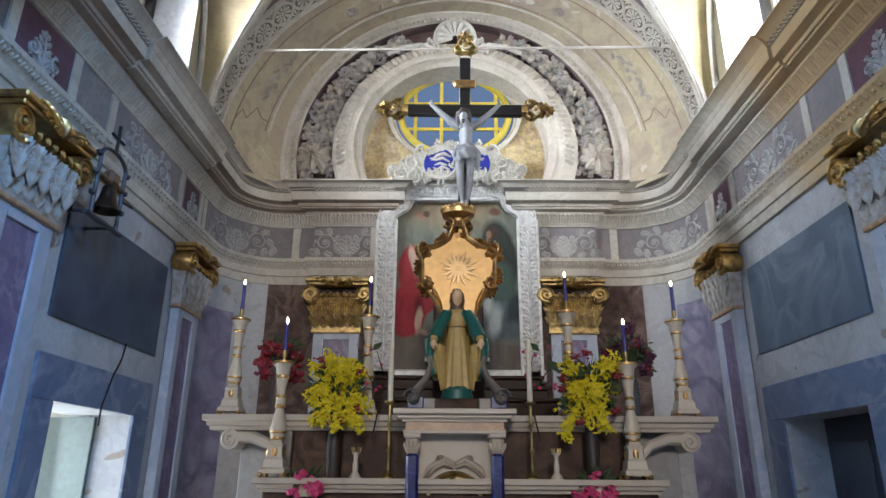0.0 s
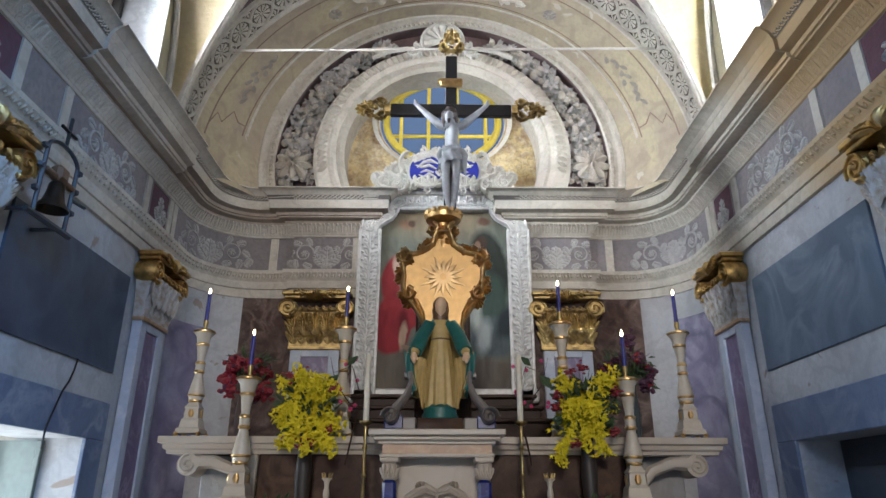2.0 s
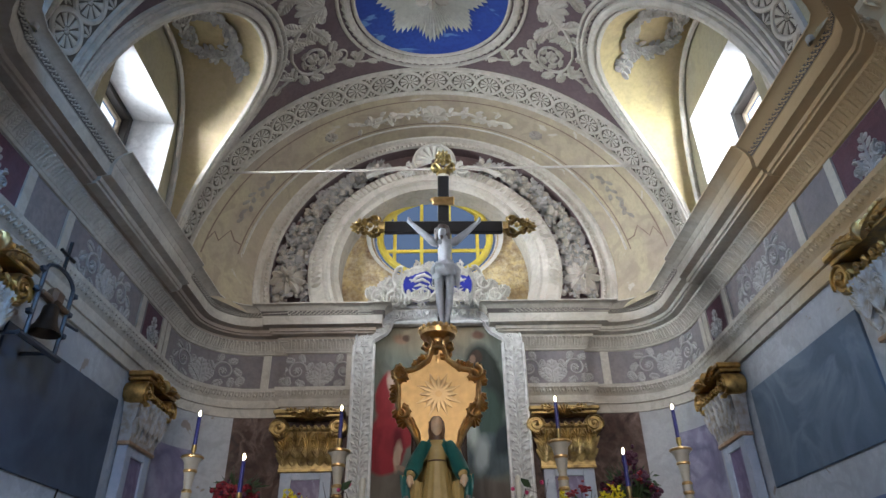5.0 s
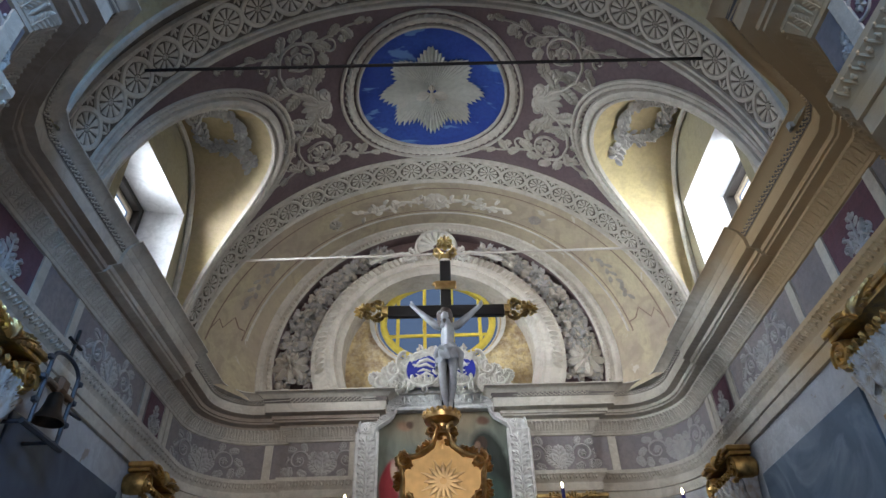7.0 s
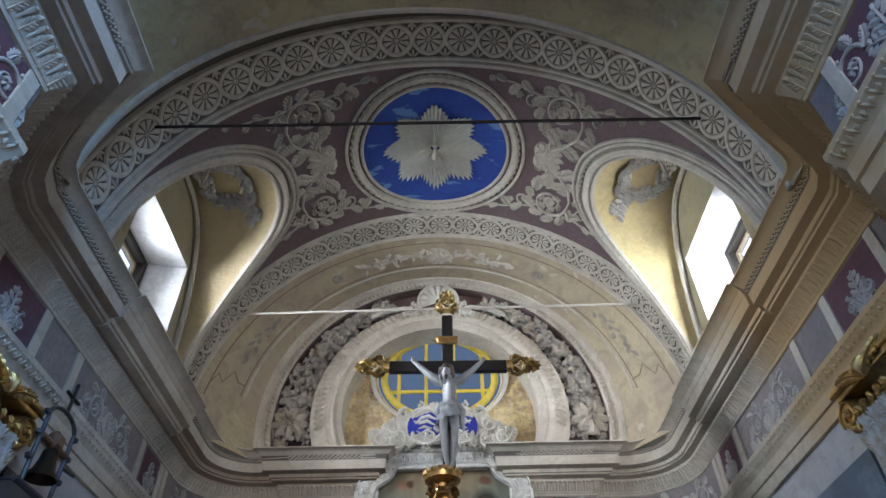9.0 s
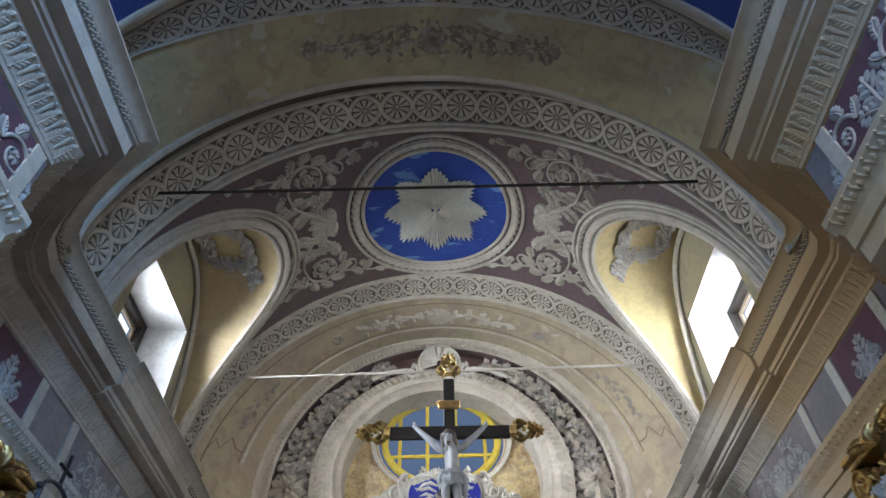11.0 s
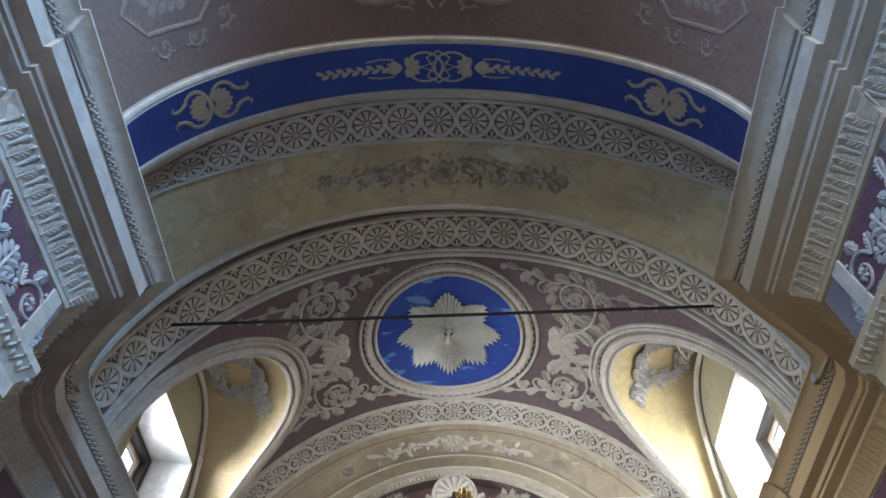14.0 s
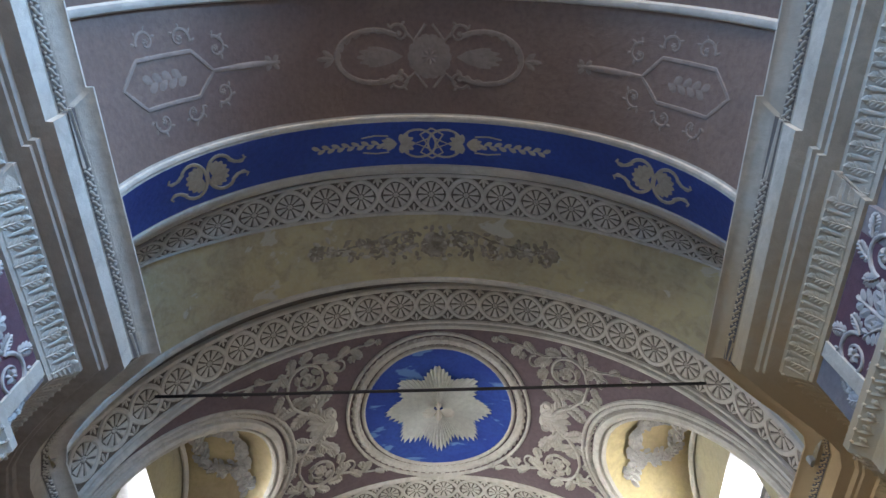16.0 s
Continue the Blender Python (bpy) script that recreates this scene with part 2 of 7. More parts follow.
PAINTING = painting("oil_painting", ((0.20, 0.20, 0.155), (0.13, 0.145, 0.12)), (
    (0.0, 5.05, 0.9, 0.42, 0, (0.25, 0.19, 0.12), 0.7), (0.7, 4.3, 0.35, 0.9, 0, (0.17, 0.19, 0.16), 0.7),
    (-0.5, 2.75, 0.9, 0.55, 0, (0.15, 0.125, 0.10), 0.25), (0.5, 2.7, 0.9, 0.48, 0, (0.14, 0.115, 0.095), 0.25),
    (-0.50, 4.93, 0.11, 0.07, 10, (0.26, 0.16, 0.10), 0.5), (-0.42, 4.95, 0.05, 0.05, 0, (0.10, 0.06, 0.04), 0.5), (0.52, 4.97, 0.09, 0.07, 0, (0.14, 0.075, 0.05), 0.5),
    (-0.66, 4.18, 0.13, 0.30, 8, (0.30, 0.035, 0.04), 0.2), (-0.53, 3.76, 0.29, 0.25, -20, (0.29, 0.03, 0.036), 0.15), (-0.67, 3.50, 0.24, 0.29, 0, (0.26, 0.024, 0.032), 0.15), (-0.50, 3.55, 0.06, 0.25, 0, (0.14, 0.012, 0.018), 0.5),
    (-0.585, 4.27, 0.06, 0.22, -15, (0.5, 0.36, 0.27), 0.4), (-0.51, 3.42, 0.05, 0.20, 8, (0.46, 0.31, 0.22), 0.4), (-0.46, 3.27, 0.09, 0.035, 20, (0.30, 0.2, 0.14), 0.4),
    (0.57, 4.32, 0.24, 0.52, -8, (0.028, 0.032, 0.026), 0.2), (0.54, 3.85, 0.26, 0.42, 5, (0.055, 0.082, 0.066), 0.3), (0.62, 3.42, 0.34, 0.27, 0, (0.09, 0.11, 0.115), 0.3), (0.78, 3.62, 0.13, 0.25, 20, (0.03, 0.04, 0.045), 0.5),
    (0.36, 3.80, 0.11, 0.40, -14, (0.38, 0.40, 0.36), 0.5), (0.50, 3.42, 0.10, 0.26, 10, (0.30, 0.32, 0.31), 0.5), (0.44, 4.25, 0.10, 0.22, 0, (0.2, 0.17, 0.10), 0.5),
    (0.48, 4.66, 0.085, 0.10, 0, (0.05, 0.03, 0.02), 0.3), (0.44, 4.63, 0.04, 0.07, 0, (0.2, 0.12, 0.08), 0.4)))
SKYPANE = plain("blue_grey_pane", (0.16, 0.24, 0.40), 0.25, var=0.3, scale=4)
YELLOWBAR = plain("yellow_painted_bar", (0.55, 0.42, 0.05), 0.5)
STONEFLOOR = marble("stone_floor", (0.30, 0.27, 0.24), (0.4, 0.36, 0.33), (0.2, 0.18, 0.16), 1.2)
GREENW = plain("green_grey_door_paint", (0.10, 0.13, 0.12), 0.5)
for m in (BROWNM, DARKW):
    # gloss lowered to keep the bright nave's reflection from greying them
    m.node_tree.nodes["Principled BSDF"].inputs["Specular IOR Level"].default_value = 0.15
FLAME = glow("candle_flame", (1.0, 0.78, 0.42), 28.0)
DAYGLOW = glow("bright_daylight", (0.88, 0.95, 1.0), 3.2)
GLASSGLOW = glow("overcast_sky_glow", (0.95, 0.97, 1.0), 2.2)


# ---- mesh tools ----
class Mesh:
    def __init__(self):
        self.v, self.f, self.m = [], [], []

    def add(self, verts, faces, m=0):
        o = len(self.v)
        self.v.extend(tuple(p) for p in verts)
        self.f.extend(tuple(i + o for i in f) for f in faces)
        self.m.extend([m] * len(faces))

    def box(self, x0, x1, y0, y1, z0, z1, m=0, b=0.0, M=None):
        """A box with chamfered edges."""
        b = min(b, (x1 - x0) / 3, (y1 - y0) / 3, (z1 - z0) / 3)
        c = ((x0 + x1) / 2, (y0 + y1) / 2, (z0 + z1) / 2)
        h = ((x1 - x0) / 2, (y1 - y0) / 2, (z1 - z0) / 2)
        if b <= 0:
            vs = [Vector((c[0] + sx * h[0], c[1] + sy * h[1], c[2] + sz * h[2])) for sx in (-1, 1) for sy in (-1, 1) for sz in (-1, 1)]
            fs = [(0, 1, 3, 2), (4, 6, 7, 5), (0, 4, 5, 1), (2, 3, 7, 6), (0, 2, 6, 4), (1, 5, 7, 3)]
        else:
            vs, idx = [], {}
            for s in [(a, d, e) for a in (-1, 1) for d in (-1, 1) for e in (-1, 1)]:
                for ax in range(3):
                    idx[s, ax] = len(vs)
                    vs.append(Vector([c[k] + s[k] * (h[k] if k == ax else h[k] - b) for k in range(3)]))
            fs = []
            for ax in range(3):
                p, q = (ax + 1) % 3, (ax + 2) % 3
                for s in (-1, 1):
                    ring = []
                    for a, d in ((-1, -1), (1, -1), (1, 1), (-1, 1)):
                        k = [0, 0, 0]
                        k[ax], k[p], k[q] = s, a, d
                        ring.append(idx[tuple(k), ax])
                    fs.append(ring if s > 0 else ring[::-1])
                for a in (-1, 1):
                    for d in (-1, 1):
                        k0, k1 = [0] * 3, [0] * 3
                        k0[ax], k0[p], k0[q] = -1, a, d
                        k1[ax], k1[p], k1[q] = 1, a, d
                        fs.append((idx[tuple(k0), p], idx[tuple(k1), p], idx[tuple(k1), q], idx[tuple(k0), q]))
            for s in [(a, d, e) for a in (-1, 1) for d in (-1, 1) for e in (-1, 1)]:
                fs.append((idx[s, 0], idx[s, 1], idx[s, 2]))
        if M:
            vs = [M @ p for p in vs]
        self.add(vs, fs, m)

    def lathe(self, prof, seg=16, M=None, m=0, sx=1.0, sy=1.0, a0=0.0):
        M = M or Matrix()
        n = len(prof)
        vs = [M @ Vector((r * sx * math.cos(a0 + 2 * math.pi * k / seg), r * sy * math.sin(a0 + 2 * math.pi * k / seg), z)) for k in range(seg) for r, z in prof]
        fs = [(k * n + i, ((k + 1) % seg) * n + i, ((k + 1) % seg) * n + i + 1, k * n + i + 1) for k in range(seg) for i in range(n - 1)]
        self.add(vs, fs, m)

    def tube(self, pts, radii, seg=8, m=0, flat=1.0, caps=True):
        pts = [Vector(p) for p in pts]
        if isinstance(radii, (int, float)):
            radii = [radii] * len(pts)
        vs = []
        up = Vector((0.31, 0.17, 0.93)).normalized()
        for i, p in enumerate(pts):
            d = (pts[min(i + 1, len(pts) - 1)] - pts[max(i - 1, 0)]).normalized()
            a = d.cross(up)
            if a.length < 0.05:
                a = d.cross(Vector((1, 0, 0)))
            a.normalize()
            c = a.cross(d)
            for k in range(seg):
                t = 2 * math.pi * k / seg
                vs.append(p + radii[i] * (a * math.cos(t) + c * math.sin(t) * flat))
        fs = [(i * seg + k, i * seg + (k + 1) % seg, (i + 1) * seg + (k + 1) % seg, (i + 1) * seg + k) for i in range(len(pts) - 1) for k in range(seg)]
        if caps:
            fs += [tuple(range(seg))[::-1], tuple(range((len(pts) - 1) * seg, len(pts) * seg))]
        self.add(vs, fs, m)

    def grid(self, fn, us, vs, m=0):
        n = len(vs)
        self.add([fn(u, v) for u in us for v in vs], [(i * n + j, (i + 1) * n + j, (i + 1) * n + j + 1, i * n + j + 1) for i in range(len(us) - 1) for j in range(n - 1)], m)

    def relief(self, pts, w, h, mp, m=0, closed=False):
        """A rounded raised strand along points of a surface; mp(u, v, height) gives the place."""
        n = len(pts)
        ws = w if isinstance(w, (list, tuple)) else [w] * n
        vs = []
        for i, (u, v) in enumerate(pts):
            p, q = (pts[(i - 1) % n], pts[(i + 1) % n]) if closed else (pts[max(i - 1, 0)], pts[min(i + 1, n - 1)])
            du, dv = q[0] - p[0], q[1] - p[1]
            L = math.hypot(du, dv) or 1
            nu, nv = -dv / L * ws[i] / 2, du / L * ws[i] / 2
            hh = h * min(1.0, ws[i] / max(ws) + 0.2)
            for k, a in ((-1, -0.004), (-0.6, hh * 0.8), (0, hh), (0.6, hh * 0.8), (1, -0.004)):
                vs.append(mp(u + nu * k, v + nv * k, a))
        fs = [((i % n) * 5 + k, ((i + 1) % n) * 5 + k, ((i + 1) % n) * 5 + k + 1, (i % n) * 5 + k + 1) for i in range(n if closed else n - 1) for k in range(4)]
        self.add(vs, fs, m)

    def leaf(self, u, v, ang, L, W, h, mp, m=0):
        c, s = math.cos(ang), math.sin(ang)

        def at(a, b, k):
            return mp(u + a * c - b * s, v + a * s + b * c, k)
        rim = ((0.0, 0.0, 0.1), (0.18, 0.34, -0.1), (0.5, 0.5, 0.0), (0.82, 0.40, 0.05), (1.0, 0.12, 0.15))
        vs = [at(a * L, b * W, k * h) for a, b, k in rim] + [at(a * L, -b * W, k * h) for a, b, k in rim[:0:-1]]
        vs += [at(0.25 * L, 0, 0.75 * h), at(0.55 * L, 0, h), at(0.85 * L, 0, 0.7 * h)]
        self.add(vs, [(0, 9, 1), (1, 9, 10, 2), (2, 10, 11, 3), (3, 11, 4), (4, 11, 5), (5, 11, 6), (6, 11, 10, 7), (7, 10, 9, 8), (8, 9, 0)], m)

    def fan(self, u, v, ang, L, W, h, mp, n=7, spread=1.9, m=0):
        """An acanthus leaf of n lobes."""
        for k in range(n):
            t = k / (n - 1) - 0.5
            self.leaf(u, v, ang + t * spread, L * (1 - 0.9 * t * t), W, h * (1 - abs(t) * 0.6), mp, m)

    def flower(self, u, v, r, h, mp, n=6, m=0):
        for k in range(n):
            self.leaf(u, v, 2 * math.pi * k / n, r, r * 0.8, h, mp, m)

    def acanthus(self, u, v, ang, L, W, bend, h, mp, m=0):
        """A curving leaf: a rib with lobes that shrink to the tip; bend is its turn in radians."""
        n = 5
        pts = [(u, v)]
        for i in range(n):
            a = ang + bend * i / n
            pts.append((pts[-1][0] + L / n * math.cos(a), pts[-1][1] + L / n * math.sin(a)))
            k = 0.55 + 0.45 * math.sin(math.pi * (i + 0.8) / n)
            for e in (-1, 1):
                self.leaf(*pts[-2], a + e * 0.85, W * k, W * 0.55, h * 0.8, mp, m)
        self.leaf(*pts[-2], ang + bend, W * 0.6, W * 0.4, h, mp, m)
        self.relief(pts, [W * 0.26, W * 0.24, W * 0.22, W * 0.18, W * 0.14, W * 0.08], h, mp, m)

    def spiral(self, u, v, r, a0, turn, turns, w, h, mp, m=0):
        n = int(16 * turns) + 6
        pts = []
        for i in range(n):
            t = i / (n - 1)
            a = a0 + turn * t * turns * 2 * math.pi
            pts.append((u + r * (1 - 0.7 * t) * math.cos(a), v + r * (1 - 0.7 * t) * math.sin(a)))
        self.relief(pts, [w * (1.1 - 0.55 * i / n) for i in range(n)], h, mp, m)

    def scroll(self, u, v, r, a0, turn, w, h, mp, turns=1.5, m=0, leaves=8):
        """A spiral acanthus scroll with leaves outside and a flower in the eye."""
        n = int(14 * turns) + 6
        pts = []
        for i in range(n):
            t = i / (n - 1)
            rr = r * (1 - 0.72 * t)
            a = a0 + turn * t * turns * 2 * math.pi
            pts.append((u + rr * math.cos(a), v + rr * math.sin(a)))
        self.relief(pts, [w * (1.15 - 0.6 * i / n) for i in range(n)], h, mp, m)
        for k in range(leaves):
            i = int(k * (n * 0.62) / leaves)
            a = a0 + turn * (i / (n - 1)) * turns * 2 * math.pi
            p = pts[i]
            self.leaf(p[0], p[1], a + turn * 0.7, r * 0.55, r * 0.3, h * 0.9, mp, m)
            if k % 2:
                self.leaf(p[0], p[1], a + math.pi - turn * 0.4, r * 0.3, r * 0.2, h * 0.8, mp, m)
        self.flower(u, v, r * 0.3, h * 1.1, mp, 6, m)

    def blob(self, p, r, m=0, seed=None, sq=(1, 1, 1)):
        """A small faceted bud."""
        p = Vector(p)
        t = random.random() * 6.28
        vs = []
        for a, z, k in ((0, 1, 1), (t, 0.45, 5), (t + 0.6, -0.45, 5), (0, -1, 1)):
            for i in range(k):
                q = math.sqrt(max(0, 1 - z * z))
                vs.append(p + Vector((q * math.cos(a + i * 2 * math.pi / 5) * r * sq[0], q * math.sin(a + i * 2 * math.pi / 5) * r * sq[1], z * r * sq[2])))
        fs = [(0, 1 + i, 1 + (i + 1) % 5) for i in range(5)] + [(1 + i, 6 + i, 6 + (i + 1) % 5, 1 + (i + 1) % 5) for i in range(5)] + [(11, 6 + (i + 1) % 5, 6 + i) for i in range(5)]
        self.add(vs, fs, m)

    def sheet(self, p, d, n, L, W, m=0, curl=0.15):
        """A loose leaf at p, along d, facing n."""
        p, d = Vector(p), Vector(d).normalized()
        s = d.cross(Vector(n)).normalized()
        k = s.cross(d)
        self.add([p, p + d * L * 0.45 + s * W / 2 + k * curl * L * 0.4, p + d * L - k * curl * L, p + d * L * 0.45 - s * W / 2 + k * curl * L * 0.4], [(0, 1, 2), (0, 2, 3)], m)

    def ob(self, name, mats, parent=None, label="", smooth=40, kind="", category="", group=""):
        me = bpy.data.meshes.new(name)
        me.from_pydata([tuple(p) for p in self.v], [], self.f)
        for m in (mats if isinstance(mats, (list, tuple)) else [mats]):
            me.materials.append(m)
        if len(me.materials) > 1:
            me.polygons.foreach_set("material_index", self.m)
        if smooth:
            me.polygons.foreach_set("use_smooth", [True] * len(self.f))
            me.set_sharp_from_angle(angle=radians(smooth))
        me.update()
        o = new(name, me)
        o.parent = parent
        return tagged(o, label, category, group, kind)


def thing(name, M, label, category, group="", kind=""):
    e = new(name)
    e.empty_display_size = 0.1
    e.matrix_world = M
    return tagged(e, label, category, group, kind)


def lin(a, b, n):
    return [a + (b - a) * i / n for i in range(n + 1)]


def wall_frame(x, y, z, ax, ay):
    """Local x along (ax, ay), local y out into the room, z up."""
    return Matrix(((ax, -ay, 0, x), (ay, ax, 0, y), (0, 0, 1, z), (0, 0, 0, 1)))


# ---- plan ----
WALL, ALTAR_Y = 3.12, 8.80
RB, ZB = 3.05, 5.17      # chancel barrel
LUN_Y, LUN_W = 5.95, 1.12


def vault_b(u, v, h=0.0):
    a = u / RB
    return ((RB - h) * math.sin(a), v, ZB + (RB - h) * math.cos(a))


# sections of the entrance arch: y, radius, height of the centre
SECTIONS = ((-2.2, 2.30, 5.48), (1.0, 2.25, 5.53), (1.98, 2.09, 5.69), (2.06, 2.075, 5.702), (2.54, 2.338, 5.607), (2.62, 2.36, 5.60))
SKEW = 0.034             # the arch stands a little askew to the chancel


def vault_a(u, v, h=0.0):
    for (y0, r0, z0), (y1, r1, z1) in zip(SECTIONS, SECTIONS[1:]):
        if v <= y1:
            break
    k = min(1.0, max(0.0, (v - y0) / (y1 - y0)))
    r, z = r0 + (r1 - r0) * k, z0 + (z1 - z0) * k
    a = u / r
    return ((r - h) * math.sin(a), v + SKEW * r * math.sin(a), z + (r - h) * math.cos(a))


RO, ZO = 2.744, 5.215    # wider barrel of the olive field behind it


def vault_o(u, v, h=0.0):
    # the wheel band narrows towards the springing
    k = 1 - 0.6 * min(1.0, abs(u) / 2.9) ** 2.5
    if v < 3.09:
        v = 2.87 + (v - 2.87) * k
    else:
        v = 3.90 - (3.90 - v) * (1.03 - 0.22 * k) / 0.81
    a = u / RO
    return ((RO - h) * math.sin(a), v + SKEW * RO * math.sin(a), ZO + (RO - h) * math.cos(a))


class Way:
    """A plan line with its inner side to the left of its direction."""

    def __init__(self, pts, side):
        self.p = [Vector((x * side, y)) for x, y in pts]
        self.side = side
        self.s = [0.0]
        for a, b in zip(self.p, self.p[1:]):
            self.s.append(self.s[-1] + (b - a).length)
        seg = [(b - a).normalized() for a, b in zip(self.p, self.p[1:])]
        self.nseg = [Vector((-d.y, d.x)) * side for d in seg]
        self.n = []
        for i in range(len(self.p)):
            a, b = self.nseg[max(i - 1, 0)], self.nseg[min(i, len(self.nseg) - 1)]
            k = (a + b)
            self.n.append(k / max(0.35, 1 + a.dot(b)))

    def at(self, s, v, h=0.0):
        i = 0
        while i < len(self.s) - 2 and s > self.s[i + 1]:
            i += 1
        t = (s - self.s[i]) / (self.s[i + 1] - self.s[i])
        na = self.n[i].lerp(self.n[i + 1], t) if len(self.p) > 8 and (self.s[i + 1] - self.s[i]) < 0.3 else self.nseg[i]
        q = self.p[i].lerp(self.p[i + 1], t) + na * h
        return (q.x, q.y, v)

    def where(self, axis, value):
        order = range(len(self.p) - 1)
        for i in (order if axis else reversed(order)):
            a, b = self.p[i][axis], self.p[i + 1][axis]
            if min(a, b) <= value <= max(a, b) and a != b:
                return self.s[i] + (self.s[i + 1] - self.s[i]) * (value - a) / (b - a)
        return None

    def sweep(self, M, prof, i0=0, i1=None, mats=None):
        i1 = len(self.p) - 1 if i1 is None else i1
        n = len(prof)
        vs = [(*(self.p[i] + self.n[i] * o), z) for i in range(i0, i1 + 1) for o, z in prof]
        M.add(vs, [])
        o = len(M.v) - len(vs)
        for k in range(n - 1):
            for i in range(i1 - i0):
                M.f.append((o + i * n + k, o + (i + 1) * n + k, o + (i + 1) * n + k + 1, o + i * n + k + 1))
                M.m.append(mats[k] if mats else 0)


# ---- floor and walls ----
M = Mesh()
M.box(-5.2, 5.2, -12.2, 9.4, -0.3, 0.0)
M.ob("floor", STONEFLOOR, kind="structure", label="worn pale stone church floor", smooth=0)


def arc(cx, cy, r, a0, a1, n):
    return [(cx + r * math.cos(radians(a)), cy + r * math.sin(radians(a))) for a in lin(a0, a1, n)]


# the line of the frieze, from the nave to the altarpiece
LINE = [(2.285, -2.0), (2.285, 1.64), (2.245, 1.64), (2.245, 2.77), (2.40, 2.90), (2.56, 3.03), (2.72, 3.17), (2.88, 3.32), (3.03, 3.50), (3.12, 3.78), (3.12, 5.42), (3.12, 7.02), (3.12, 7.75)]
LINE += arc(2.32, 7.95, 0.80, 0, 90, 12) + [(1.93, 8.75), (1.93, 8.69), (1.0, 8.69), (1.0, 8.8)]


def askew(side):
    """The piers follow the skew of the arch; the chancel is square."""
    return Way([(x, y + side * SKEW * x * min(1.0, max(0.0, (3.7 - y) / 0.7))) for x, y in LINE], side)


RIGHT, LEFT = askew(1), askew(-1)
CORNICE = [(-0.22, 3.94), (0.02, 3.94), (0.02, 4.05), (0.04, 4.055), (0.04, 4.15), (0.05, 4.17), (0.10, 4.245), (0.10, 4.29), (0.0, 4.295), (0.0, 4.76), (0.02, 4.765), (0.028, 4.79), (0.035, 4.795), (0.06, 4.86), (0.105, 4.905), (0.12, 4.915), (0.12, 4.945), (0.195, 4.965), (0.20, 4.985), (0.22, 4.99), (0.225, 5.03), (0.303, 5.05), (0.305, 5.06), (0.308, 5.165), (0.314, 5.17), (0.336, 5.222), (0.344, 5.227), (0.35, 5.232), (0.37, 5.255), (0.41, 5.28), (0.43, 5.285), (0.43, 5.30), (-0.15, 5.31)]
# 0 cream 1 mauve 2 soffit (left: browned for shade) 3 dark fret ground
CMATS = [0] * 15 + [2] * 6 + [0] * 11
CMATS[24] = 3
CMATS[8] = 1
for way, nm in ((RIGHT, "cornice_right"), (LEFT, "cornice_left")):
    M = Mesh()
    way.sweep(M, CORNICE, mats=CMATS)
    M.ob(nm, [CREAM, MAUVE, SHADED_SOFFIT, FRETGROUND] if way is LEFT else [STAINED, MAUVE, STAINED, FRETGROUND], kind="structure", label="deep moulded stucco cornice with a mauve frieze", smooth=25)

# the projecting middle length of the upper cornice
for side in (1, -1):
    M = Mesh()
    mid = Way([(3.12, 5.2), (3.12, 7.24)], side)
    top = [(o + 0.035, z) for o, z in CORNICE if z > 4.93]
    mid.sweep(M, top)
    n = len(top)
    for yv in (5.2, 7.24):
        M.add([(side * (3.12 - o), yv, z) for o, z in top] + [(side * 3.12, yv, top[0][1])], [tuple(range(n + 1))])
    M.ob("cornice_projection", CREAM if side < 0 else STAINED, kind="structure", label="projecting length of the upper cornice", smooth=25)

BROWNFIELD = marble("brown_marble_paint", (0.09, 0.048, 0.038), (0.20, 0.14, 0.115), (0.032, 0.02, 0.017), 3.4, 0.5, 0.10, 0.9)
BROWNFIELD.node_tree.nodes["Principled BSDF"].inputs["Specular IOR Level"].default_value = 0.2
# lower wall of the arch piers and the rounded corners
i_bay = next(i for i, p in enumerate(LINE) if p == (3.12, 3.78))
i_apse = next(i for i, p in enumerate(LINE) if p == (3.12, 7.75))
for way, side, nm in ((RIGHT, 1, "right"), (LEFT, -1, "left")):
    M = Mesh()
    way.sweep(M, [(-0.15, 0.0), (-0.15, 3.98)], 0, i_bay)
    M.ob("wall_pier_" + nm, WALLPALE, kind="structure", label="pale plastered pier of the sanctuary arch", smooth=30)
    M = Mesh()
    way.sweep(M, [(0.0, 0.0), (0.0, 3.98)], i_apse, i_apse + 3)
    way.sweep(M, [(0.0, 0.0), (0.0, 3.98)], i_apse + 3, i_apse + 10)
    way.sweep(M, [(0.0, 0.0), (0.0, 3.98)], i_apse + 10)
    M.ob("wall_corner_" + nm, WALLPALE, kind="structure", label="rounded cream plaster corner wall beside the altar", smooth=30)
    # painted marble fields on the rounded corner
    M = Mesh()
    way.sweep(M, [(0.006, 0.0), (0.006, 3.62 if side > 0 else 3.5)], i_apse + 1, i_apse + 7)
    M.ob("painted_marble_field", LAVENDER, kind="structure", label="lavender painted marble field with dark veins", smooth=30)
    M = Mesh()
    way.sweep(M, [(0.008, 0.0), (0.008, 3.96)], i_apse + 11, len(LINE) - 1)
    M.ob("painted_marble_field", BROWNFIELD, kind="structure", label="dark brown painted marble field beside the altarpiece", smooth=30)

